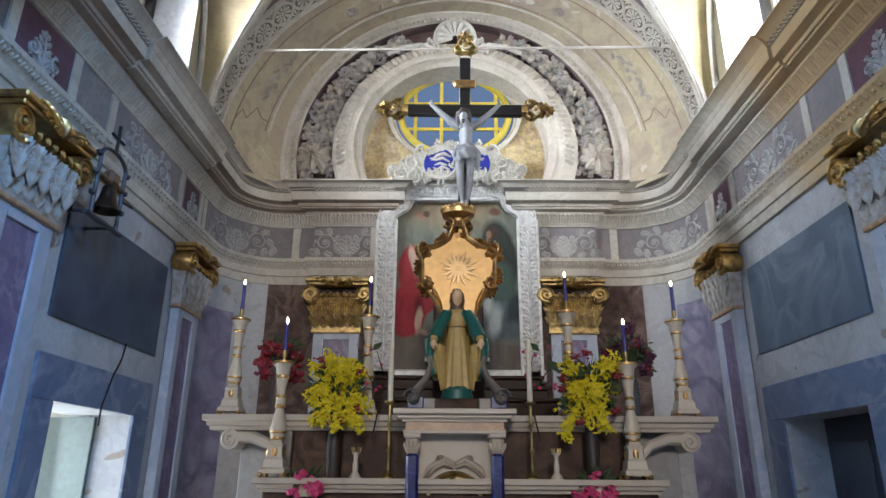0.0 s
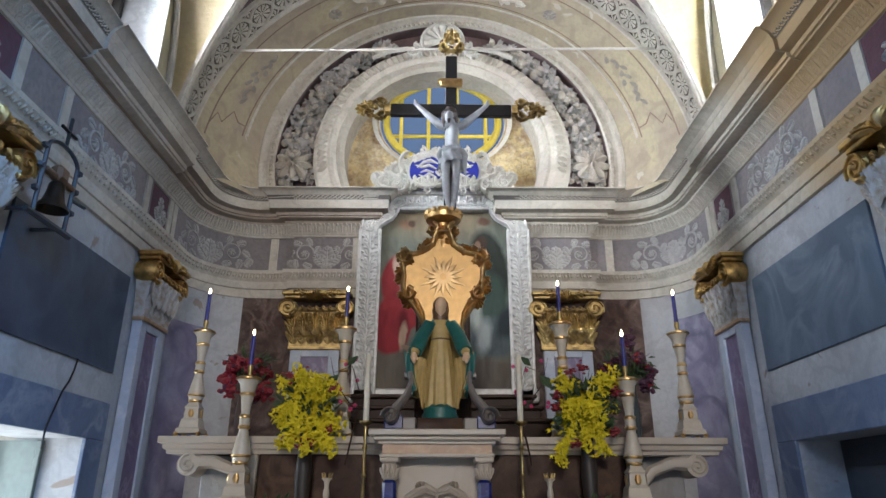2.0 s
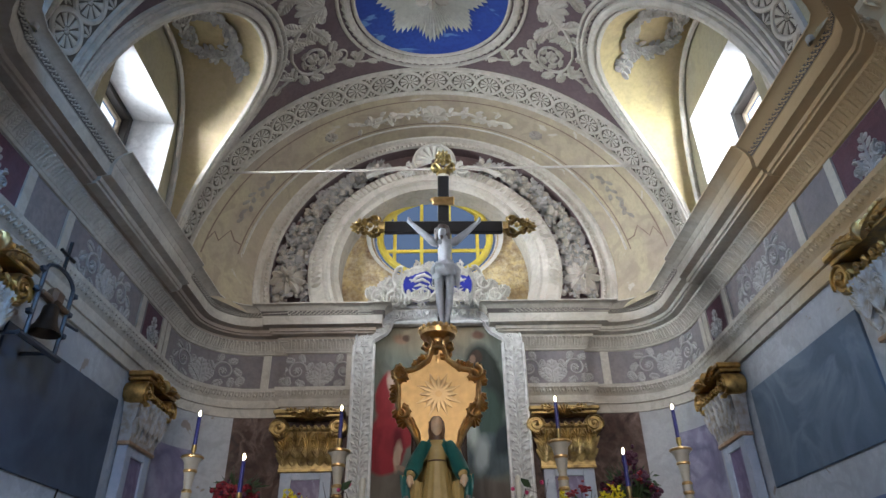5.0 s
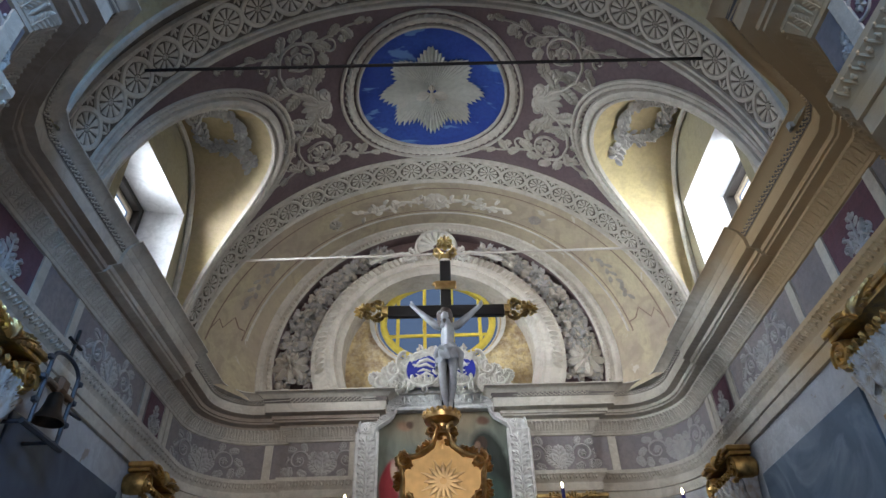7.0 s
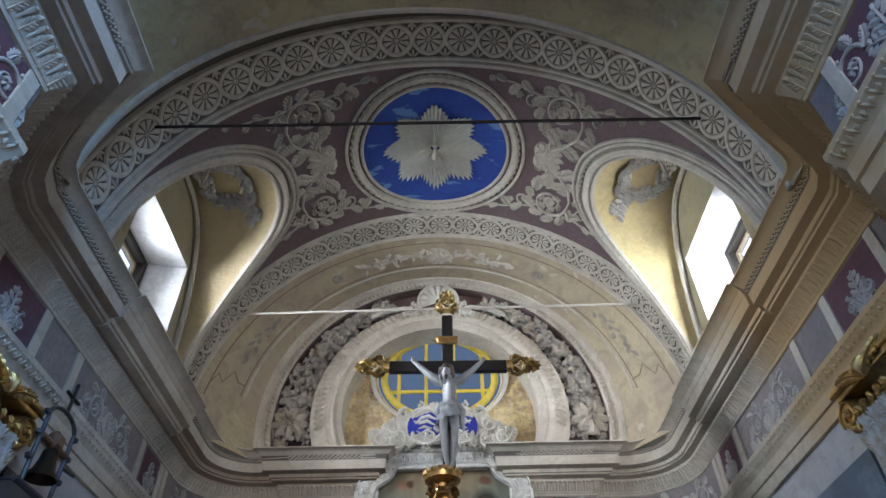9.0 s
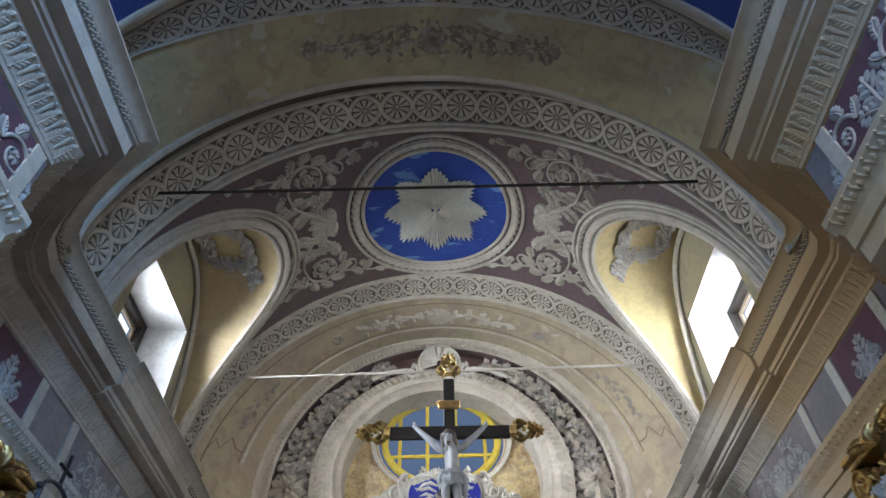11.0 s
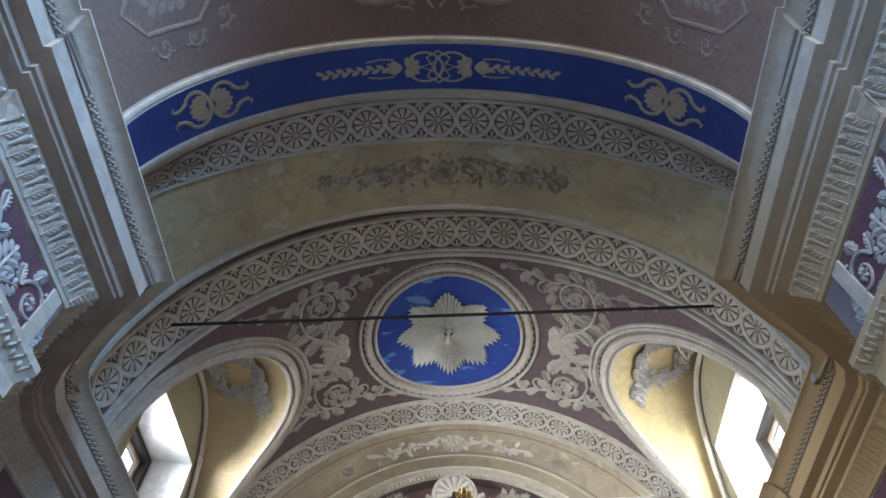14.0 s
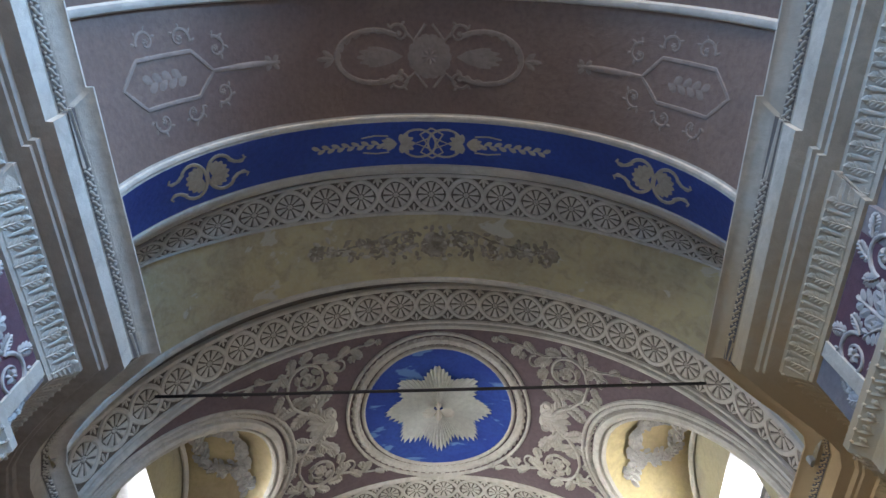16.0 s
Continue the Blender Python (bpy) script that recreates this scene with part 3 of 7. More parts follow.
# side walls with a doorway each
DOOR0, DOOR1, DOORH = 5.32, 6.66, 2.04
for side, nm in ((1, "wall_right"), (-1, "wall_left")):
    M = Mesh()
    a, b = sorted((side * (WALL + 0.015), side * (WALL + 0.6)))
    M.box(a, b, 3.75, DOOR0, 0, 4.0)
    M.box(a, b, DOOR1, 7.76, 0, 4.0)
    M.box(a, b, DOOR0, DOOR1, DOORH, 4.0)
    M.ob(nm, WALLPALE, kind="structure", label="pale grey plastered chancel wall with a doorway", smooth=0)

M = Mesh()
M.box(-3.7, 3.7, 8.82, 9.3, 0, 5.2)
M.ob("wall_altar", WALLPALE, kind="structure", label="plaster wall behind the altar", smooth=0)

# nave that closes the place behind
M = Mesh()
for s in (1, -1):
    a, b = sorted((s * 5.0, s * 5.3))
    M.box(a, b, -12, -7.3, 0, 9)
    M.box(a, b, -5.3, -1.7, 0, 9)
    M.box(a, b, -7.3, -5.3, 0, 6.6)
    M.box(a, b, -7.3, -5.3, 8.6, 9)
    a, b = sorted((s * 2.285, s * 5.0))
    M.box(a, b, -2.3, -2.0, 0, 9)
M.box(-5.3, 5.3, -12.3, -12, 0, 9)
M.box(-2.2, 2.2, -2.3, -2.0, 7.75, 9)
M.ob("wall_nave", WALLPALE, kind="structure", label="plain plastered nave walls", smooth=0)
M = Mesh()
M.box(-5.3, 5.3, -12.3, -1.9, 9, 9.2)
M.ob("ceiling_nave", CREAM, kind="structure", label="plain plastered nave ceiling", smooth=0)

# ---- vaults ----
HALF_B = RB * math.acos((5.44 - ZB) / RB)
HALF_A = 2.075 * math.pi / 2
HALF_O = RO * math.pi / 2
ROSE = 0.371


def hole(y):
    k = abs(y - LUN_Y) / LUN_W
    return HALF_B if k >= 1 else HALF_B - (HALF_B - 2.06) * (1 - k ** 2.3) ** (1 / 2.3)


def rosette_band(M, mp, y, half, m=0, r=0.125, phase=0.0, pitch=ROSE):
    """Wheels of ten petals, ringed by two strands that cross between them."""
    n = int(half / pitch)
    for k in range(-n, n + 1):
        u0 = k * pitch + phase
        if abs(u0) > half - 0.12:
            continue
        for i in range(10):
            t = 2 * math.pi * (i + 0.5) / 10
            M.relief([(u0 + a * r * math.cos(t), y + a * r * math.sin(t)) for a in (0.28, 0.65, 1.04)], [0.15 * r, 0.34 * r, 0.56 * r], 0.012, mp, m)
        M.flower(u0, y, r * 0.24, 0.02, mp, 6, m)
        for s in (1, -1):
            for e in (-0.75, 0.0, 0.75):
                M.leaf(u0 + pitch / 2 + 0.012 * e, y + s * r * 1.55, -s * math.pi / 2 + e, 0.085 if e else 0.10, 0.03, 0.012, mp, m)
    us = lin(-half, half, int(half * 2 / pitch * 18))
    for s in (1, -1):
        # the strand keeps round the wheels and crosses steeply between them
        swing = [math.cos(math.pi * (u - phase) / pitch) for u in us]
        M.relief([(u, y + s * r * 1.32 * math.copysign(abs(c) ** 0.62, c)) for u, c in zip(us, swing)], r * 0.42, 0.02, mp, m)


def rib(M, mp, y, half, w, h, m=0):
    M.relief([(u, y) for u in lin(-half, half, 90)], w, h, mp, m)


M = Mesh()
ys = lin(4.0, LUN_Y - LUN_W, 8) + [LUN_Y - LUN_W * math.cos(t) for t in lin(0, math.pi, 44)][1:] + lin(LUN_Y + LUN_W, 7.52, 5)[1:]
# 0 ground, 1 band ground, 2 stucco
nu = 96
for j in range(len(ys) - 1):
    ya, yb = ys[j], ys[j + 1]
    m = 1 if (yb < 4.72 or ya > 7.02) else 0
    row = [vault_b(hole(ya) * a, ya) for a in lin(-1, 1, nu)] + [vault_b(hole(yb) * a, yb) for a in lin(-1, 1, nu)]
    M.add(row, [(i, i + 1, nu + 2 + i, nu + 1 + i) for i in range(nu)], m)
rosette_band(M, vault_b, 4.345, HALF_B, 2, 0.136, -0.045, 0.368)
for y, w, h in ((4.10, 0.07, 0.05), (4.585, 0.045, 0.03), (4.645, 0.07, 0.055)):
    rib(M, vault_b, y, HALF_B, w, h, 2)
rosette_band(M, vault_b, 7.285, HALF_B, 2, 0.122, 0.045)
for y, w, h in ((7.06, 0.06, 0.05), (7.50, 0.06, 0.05)):
    rib(M, vault_b, y, HALF_B, w, h, 2)
# oval frame with leaf ring
for r0, w, h in ((0.0, 0.05, 0.035), (0.095, 0.10, 0.05), (0.20, 0.045, 0.035)):
    M.relief([((0.95 + r0) * math.cos(t), 5.885 + (0.94 + r0) * math.sin(t)) for t in lin(0, 2 * math.pi, 72)[:-1]], w, h, vault_b, 2, True)
for k in range(64):
    t = 2 * math.pi * k / 64
    M.leaf(1.05 * math.cos(t), 5.885 + 1.035 * math.sin(t), t + math.pi / 2 + 0.5, 0.11, 0.05, 0.060, vault_b, 2)
    M.leaf(1.05 * math.cos(t), 5.885 + 1.035 * math.sin(t), t + math.pi / 2 - 0.5, 0.11, 0.045, 0.055, vault_b, 2)
# acanthus scrolls round the oval
for sx in (1, -1):
    for sy in (1, -1):
        mp = (lambda u, v, h, sx=sx, sy=sy: vault_b(sx * u, 5.80 + sy * (v - 5.80), h))
        A = lambda u, v, a, L, W, bend: M.acanthus(u, v, a, L * 1.12, W * 0.95, bend, 0.04, mp, 2)
        # main spiral and its stem out of the mask
        M.relief([(1.50, 5.66), (1.66, 5.56), (1.80, 5.40), (1.84, 5.20), (1.815, 5.09)], [0.05, 0.045, 0.04, 0.035, 0.035], 0.035, mp, 2)
        M.spiral(1.575, 5.09, 0.24, 0.0, -1, 1.35, 0.036, 0.035, mp, 2)
        M.flower(1.565, 5.10, 0.085, 0.05, mp, 7, 2)
        M.flower(1.565, 5.10, 0.04, 0.06, mp, 5, 2)
        for k in range(9):
            t = -0.1 - k * 0.62
            A(1.575 + 0.25 * math.cos(t), 5.09 + 0.25 * math.sin(t), t - 0.9, 0.17 - 0.006 * k, 0.085, -0.7)
        for k in range(5):
            t = 0.5 - k * 1.1
            A(1.575 + 0.16 * math.cos(t), 5.09 + 0.16 * math.sin(t), t + 2.4, 0.10, 0.05, -0.6)
        # leaves along the stem
        A(1.62, 5.58, 0.2, 0.22, 0.12, 0.8)
        A(1.76, 5.46, -0.2, 0.18, 0.10, 0.7)
        A(1.55, 5.58, -1.9, 0.24, 0.12, -0.8)
        A(1.72, 5.45, -2.4, 0.16, 0.09, -0.7)
        A(1.42, 5.46, -2.2, 0.20, 0.10, 0.8)
        # side spray towards the crown of the vault
        M.relief([(1.50, 4.87), (1.30, 4.93), (1.12, 4.88), (0.95, 4.82), (0.75, 4.80)], [0.03, 0.028, 0.025, 0.02, 0.014], 0.03, mp, 2)
        M.spiral(1.20, 5.03, 0.095, -1.6, -1, 1.0, 0.024, 0.03, mp, 2)
        A(1.36, 4.93, 2.2, 0.18, 0.10, 0.7)
        A(1.18, 4.90, -2.6, 0.15, 0.08, 0.6)
        A(1.02, 4.85, 2.4, 0.15, 0.08, -0.6)
        A(0.86, 4.81, -2.9, 0.11, 0.06, 0.5)
        M.flower(1.22, 5.03, 0.045, 0.045, mp, 6, 2)
        M.flower(1.03, 4.97, 0.055, 0.05, mp, 6, 2)
        M.flower(0.70, 4.80, 0.045, 0.04, mp, 6, 2)
        # thin tendrils towards the springing
        M.relief([(1.78, 4.92), (1.95, 4.93), (2.12, 4.88), (2.3, 4.86), (2.5, 4.80)], [0.03, 0.026, 0.022, 0.018, 0.012], 0.028, mp, 2)
        M.spiral(2.02, 5.05, 0.085, 1.7, 1, 1.0, 0.022, 0.028, mp, 2)
        A(1.88, 4.93, 0.9, 0.15, 0.08, -0.7)
        A(2.08, 4.90, -0.8, 0.11, 0.06, 0.6)
        A(2.22, 4.88, 0.7, 0.12, 0.06, -0.6)
        M.flower(2.30, 4.93, 0.05, 0.04, mp, 6, 2)
        M.flower(2.52, 4.80, 0.045, 0.04, mp, 6, 2)
        M.flower(1.92, 5.22, 0.05, 0.04, mp, 6, 2)
        A(1.90, 5.24, 0.6, 0.14, 0.07, 0.6)
        A(1.88, 5.36, 0.3, 0.14, 0.07, 0.6)
    mp = (lambda u, v, h, sx=sx: vault_b(sx * u, v, h))
    # leafy mask beside the oval
    M.fan(1.30, 5.80, 0.0, 0.30, 0.13, 0.05, mp, 7, 2.4, 2)
    M.fan(1.42, 5.80, 0.0, 0.26, 0.10, 0.06, mp, 7, 2.8, 2)
    for q in (-1, 1):
        M.acanthus(1.44, 5.80 + q * 0.05, q * 1.1, 0.26, 0.13, -q * 0.6, 0.05, mp, 2)
        M.spiral(1.36, 5.80 + q * 0.16, 0.07, -q * 1.5, q, 1.1, 0.03, 0.045, mp, 2)
# lunette rings on the vault
for sx in (1, -1):
    for off, w, h in ((0.03, 0.12, 0.07), (-0.055, 0.05, 0.045), (0.15, 0.06, 0.04), (0.215, 0.05, 0.03)):
        pts = []
        for t in lin(0.02, math.pi - 0.02, 60):
            k = 2 / 2.3
            c, s = math.cos(t), math.sin(t)
            pts.append((sx * (HALF_B - (HALF_B - 2.06 + off) * abs(s) ** k), LUN_Y + (LUN_W + off * 0.55) * math.copysign(abs(c) ** k, c)))
        M.relief(pts, w, h, vault_b, 2)
        if off == 0.15:
            for p, q in zip(pts[::1], pts[1::1]):
                a = math.atan2(q[1] - p[1], q[0] - p[0])
                M.leaf(p[0], p[1], a + 0.5, 0.10, 0.04, 0.055, vault_b, 2)
M.ob("ceiling_chancel", [PURPLE, plaster("band_ground", (0.10, 0.08, 0.062), (0.13, 0.105, 0.085), patch=2), CREAM], kind="structure", label="barrel vault of purple brown plaster with white stucco scrolls and wheel bands", smooth=35)

# blue oval with a silver glory of rays
M = Mesh()
rr = lin(0, 1, 8)
M.grid(lambda r, t: vault_b(0.95 * r * math.cos(t), 5.885 + 0.94 * r * math.sin(t), 0.006), rr, lin(0, 2 * math.pi, 64))
glory = M.ob("oval_medallion", plaster("worn_blue_paint", (0.016, 0.042, 0.25), (0.03, 0.08, 0.34), patch=1.5, fine=(0.012, 0.03, 0.18), flake=((0.13, 0.24, 0.47), 0.60)), label="ultramarine blue oval medallion on the vault crown", category="ceiling medallion")
M = Mesh()
NR = 144


def ray_pt(k, q):
    t = 2 * math.pi * k / NR
    lobe = abs(1 - 2 * ((k * 8 / NR) % 1.0))
    r = 0.06 + (0.46 + 0.19 * lobe - (0.0 if k % 2 else 0.07)) * q
    return vault_b(r * math.cos(t), 5.875 + r * math.sin(t), 0.010 + (0.008 + 0.032 * q if k % 2 else 0.0) + 0.02 * (1 - q))


M.grid(ray_pt, range(NR + 1), lin(0, 1, 3))
M.ob("ray_glory", plain("silvered_rays", (0.50, 0.48, 0.42), 0.5, 0.1), glory, "silvered star of pleated rays", smooth=0)
M = Mesh()
for s in (1, -1):
    M.fan(0.02 * s, 5.90, (0.35 if s > 0 else math.pi - 0.35), 0.2, 0.06, 0.05, lambda u, v, h: vault_b(u, v, h + 0.035), 5, 0.9)
M.fan(0, 5.88, -math.pi / 2, 0.13, 0.05, 0.05, lambda u, v, h: vault_b(u, v, h + 0.035), 3, 0.6)
M.leaf(0, 5.86, math.pi / 2, 0.2, 0.09, 0.07, lambda u, v, h: vault_b(u, v, h + 0.035))
M.ob("dove_relief", CREAM, glory, "small stucco relief in the middle of the rays")

# lunettes with their windows
for side, nm in ((1, "right"), (-1, "left")):
    WX = 3.10

    def lun_pt(t, k):
        p = 2 / 2.3
        c, s = math.cos(t), math.sin(t)
        yy = LUN_Y + LUN_W * math.copysign(abs(c) ** p, c)
        a = Vector(vault_b(HALF_B - (HALF_B - 2.06) * abs(s) ** p, yy))
        b = Vector((WX, LUN_Y + 1.07 * math.copysign(abs(c) ** 0.8, c), 5.38 + 2.42 * abs(s) ** 0.8))
        q = a.lerp(b, k)
        q.z += 0.06 * math.sin(math.pi * k) * s
        return (q.x * side, q.y, q.z)
    M = Mesh()
    M.grid(lun_pt, lin(0, math.pi, 48), lin(0, 1, 10))
    lun = M.ob("ceiling_lunette_" + nm, LUNETTE, kind="structure", label="yellow plastered window lunette cut into the vault")
    M = Mesh()
    W0, W1, WT = 5.25, 6.65, 6.90
    cols = sorted(set(lin(LUN_Y - LUN_W + 0.06, LUN_Y + LUN_W - 0.06, 40) + [W0, W1]))
    for ya, yb in zip(cols, cols[1:]):
        def top(y):
            c = min(1, abs(y - LUN_Y) / 1.07) ** 2.5
            return 5.40 + 2.42 * (1 - c) ** 0.4
        lo = WT if (ya >= W0 - 1e-6 and yb <= W1 + 1e-6) else 5.3
        M.add([(side * WX, ya, lo), (side * WX, yb, lo), (side * WX, yb, max(lo, top(yb))), (side * WX, ya, max(lo, top(ya)))], [(0, 1, 2, 3)])
    M.ob("wall_lunette_" + nm, plaster("lunette_wall_" + nm, (0.36, 0.31, 0.19), (0.30, 0.27, 0.2)), kind="structure", label="ochre lunette wall round a window", smooth=0)
    # moulded arch in front of the lunette wall
    M = Mesh()
    pts = [Vector((side * (WX - 0.04), LUN_Y + 0.95 * math.copysign(abs(math.cos(t)) ** 0.8, math.cos(t)), 5.38 + 2.28 * math.sin(t) ** 0.8)) for t in lin(0.001, math.pi - 0.001, 40)]
    M.tube(pts, 0.035, 6, flat=1.0)
    M.tube([p + Vector((side * 0.03, 0, 0.07 * math.sin(t))) for p, t in zip(pts, lin(0, math.pi, 40))], 0.02, 6)
    M.ob("trim_lunette", CREAM, kind="structure", label="raised plaster moulding round the lunette")
    # splayed reveal
    G0, G1, GT, GX = 5.27, 6.63, 6.96, 3.60
    M = Mesh()
    ins = [(W0, 5.2), (W0, WT), (W1, WT), (W1, 5.2)]
    outs = [(G0, 5.2), (G0, GT), (G1, GT), (G1, 5.2)]
    for i in range(3):
        (a, b), (c, d) = ins[i], ins[i + 1]
        (e, f), (g, h) = outs[i], outs[i + 1]
        M.add([(side * WX, a, b), (side * WX, c, d), (side * GX, g, h), (side * GX, e, f)], [(0, 1, 2, 3)])
    M.add([(side * WX, W0, 5.45), (side * WX, W1, 5.45), (side * GX, G1, 5.5), (side * GX, G0, 5.5)], [(0, 1, 2, 3)])
    M.ob("trim_window_reveal", plaster("white_reveal_" + nm, (0.60, 0.59, 0.58), (0.45, 0.44, 0.44), patch=2), kind="structure", label="white splayed window reveal", smooth=0)
    win = thing("window_" + nm, Matrix(), "tall lunette window with a dark wooden frame", "window", "lunette windows", "structure")
    M = Mesh()
    a, b = sorted((side * GX, side * (GX + 0.16)))
    for y0, y1, z0, z1 in ((G0 - 0.03, G0 + 0.07, 5.3, GT + 0.05), (G1 - 0.07, G1 + 0.03, 5.3, GT + 0.05), (G0 + 0.07, G1 - 0.07, GT - 0.07, GT + 0.05), (G0 + 0.07, G1 - 0.07, 5.3, 5.42)):
        M.box(a, b, y0, y1, z0, z1, b=0.008)
    M.ob("window_frame", plain("brown_window_frame_" + nm, (0.03, 0.024, 0.02), 0.5), win)
    M = Mesh()
    a, b = sorted((side * (GX + 0.09), side * (GX + 0.13)))
    for y0, y1, z0, z1 in ((G0 + 0.07, G0 + 0.12, 5.42, GT - 0.07), (G1 - 0.12, G1 - 0.07, 5.42, GT - 0.07), (G0 + 0.12, G1 - 0.12, GT - 0.12, GT - 0.07), (LUN_Y - 0.02, LUN_Y + 0.02, 5.42, GT - 0.12)):
        M.box(a, b, y0, y1, z0, z1, b=0.006)
    M.ob("sash", plain("beige_sash_" + nm, (0.35, 0.28, 0.2), 0.5), win, "beige wooden sash")
    for y0, y1 in ((G0 + 0.12, LUN_Y - 0.02), (LUN_Y + 0.02, G1 - 0.12)):
        M = Mesh()
        a, b = sorted((side * (GX + 0.145), side * (GX + 0.155)))
        M.box(a, b, y0, y1, 5.42, GT - 0.12)
        M.ob("pane", GLASSGLOW if side > 0 else glow("shaded_sky_glow", (0.93, 0.96, 1.0), 1.3), win, "bright milky pane", smooth=0)
    # wreath with ribbon on the yellow field
    M = Mesh()
    def wmp(u, v, h, side=side):
        t, k = math.pi / 2 + v, u
        p = Vector(lun_pt(t, k))
        d = (Vector(lun_pt(t + 0.01, k)) - p).cross(Vector(lun_pt(t, k + 0.01)) - p).normalized()
        if d.z > 0:
            d = -d
        return p + d * h
    random.seed(5)
    cu, cv, ru, rv = 0.60, -0.03, 0.25, 0.23
    for i in range(60):
        t = 2 * math.pi * i / 60
        for q in range(3):
            k = 0.82 + 0.34 * random.random()
            lift = 0.01 + 0.05 * random.random()
            M.leaf(cu + ru * k * math.cos(t), cv + rv * k * math.sin(t), t + 1.6 + random.uniform(-1.2, 1.2), 0.09, 0.055, 0.045, lambda u, v, h: wmp(u, v, h + lift))
        if i % 5 == 0:
            M.flower(cu + ru * math.cos(t), cv + rv * math.sin(t), 0.05, 0.05, lambda u, v, h: wmp(u, v, h + 0.06), 6)
    # knot of ribbon above, sprig with flowers below
    for q in range(6):
        M.leaf(cu - 0.12 + 0.03 * (q - 2.5), cv + rv + 0.02, 1.9 + 0.4 * (q - 2.5), 0.17, 0.06, 0.06, lambda u, v, h: wmp(u, v, h + 0.025))
    M.relief([(cu - 0.17, cv - 0.16), (cu - 0.22, cv - 0.24), (cu - 0.29, cv - 0.32), (cu - 0.36, cv - 0.40)], 0.03, 0.04, wmp)
    for q in range(9):
        M.leaf(cu - 0.17 - 0.022 * q, cv - 0.18 - 0.026 * q, -2.2 + 1.1 * (-1) ** q, 0.10, 0.08, 0.05, lambda u, v, h: wmp(u, v, h + 0.025))
    for q in range(3):
        M.flower(cu - 0.20 - 0.07 * q, cv - 0.24 - 0.06 * q + 0.05 * (-1) ** q, 0.065, 0.07, wmp, 6)
    M.ob("stucco_wreath", plaster("grey_wreath_stucco_" + nm, (0.60, 0.57, 0.53), (0.42, 0.39, 0.36), patch=4), label="white stucco wreath with ribbon and sprig on the lunette", category="wreath", group="lunette wreaths")

# arch barrel over the sanctuary entrance
M = Mesh()
zones = [(-2.2, -0.6, 3), (-0.6, -0.1, 2), (-0.1, 0.35, 1), (0.35, 0.95, 3), (0.95, 1.98, 3), (1.98, 2.06, 4), (2.06, 2.54, 2), (2.54, 2.62, 4)]
for y0, y1, m in zones:
    M.grid(lambda u, v: vault_a(u, v), lin(-HALF_A * 1.12, HALF_A * 1.12, 64), lin(y0, y1, 4), m)
OLIVE_END = 3.90
M.grid(lambda a, k: tuple(Vector(vault_a(a * 2.36 * math.pi / 2, 2.62)).lerp(Vector(vault_o(a * HALF_O, 2.64)), k)), lin(-1, 1, 64), (0, 1), 4)
M.grid(lambda u, v: vault_o(u, v), lin(-HALF_O, HALF_O, 64), lin(2.64, 3.09, 3), 1)
M.grid(lambda u, v: vault_o(u, v), lin(-HALF_O, HALF_O, 64), lin(3.09, OLIVE_END, 5), 0)
rosette_band(M, vault_o, 2.87, HALF_O, 4, 0.128, -0.02, 0.36)
for y, w, h in ((2.02, 0.05, 0.014), (2.575, 0.06, 0.016), (0.92, 0.08, 0.03), (0.36, 0.05, 0.03), (-0.05, 0.05, 0.03)):
    rib(M, vault_a, y, HALF_A * 1.1, w, h, 4)
for y, w, h in ((2.665, 0.04, 0.03), (3.075, 0.05, 0.03), (OLIVE_END - 0.03, 0.07, 0.03)):
    rib(M, vault_o, y, HALF_O, w, h, 4)
# worn painted garland on the olive field
random.seed(8)
for s in (1, -1):
    for k in range(95):
        u = s * (0.02 + k * 0.0135)
        spread = 0.16 * (1 - k / 110) + 0.05 * abs(math.sin(k * 0.13))
        M.leaf(u, 3.44 + random.uniform(-1, 1) * spread, random.random() * 6.28, random.uniform(0.05, 0.11), 0.05, 0.012, vault_o, 6 if random.random() < 0.75 else 5)
    mp = (lambda u, v, h, s=s: vault_o(s * u, v, h))
    M.scroll(0.30, 3.38, 0.10, 0.5, 1, 0.03, 0.012, mp, 1.3, 6, 5)
    M.scroll(0.62, 3.50, 0.08, 3.5, -1, 0.03, 0.012, mp, 1.3, 6, 5)
    M.relief([(0.15, 3.31), (0.4, 3.29), (0.62, 3.38), (0.95, 3.44), (1.3, 3.44)], 0.022, 0.010, mp, 6)
    M.flower(s * 1.25, 3.44, 0.09, 0.012, vault_o, 8, 6)
M.flower(0, 3.46, 0.14, 0.014, vault_o, 10, 6)
M.fan(0, 3.38, 1.57, 0.2, 0.06, 0.014, vault_o, 7, 2.4, 6)
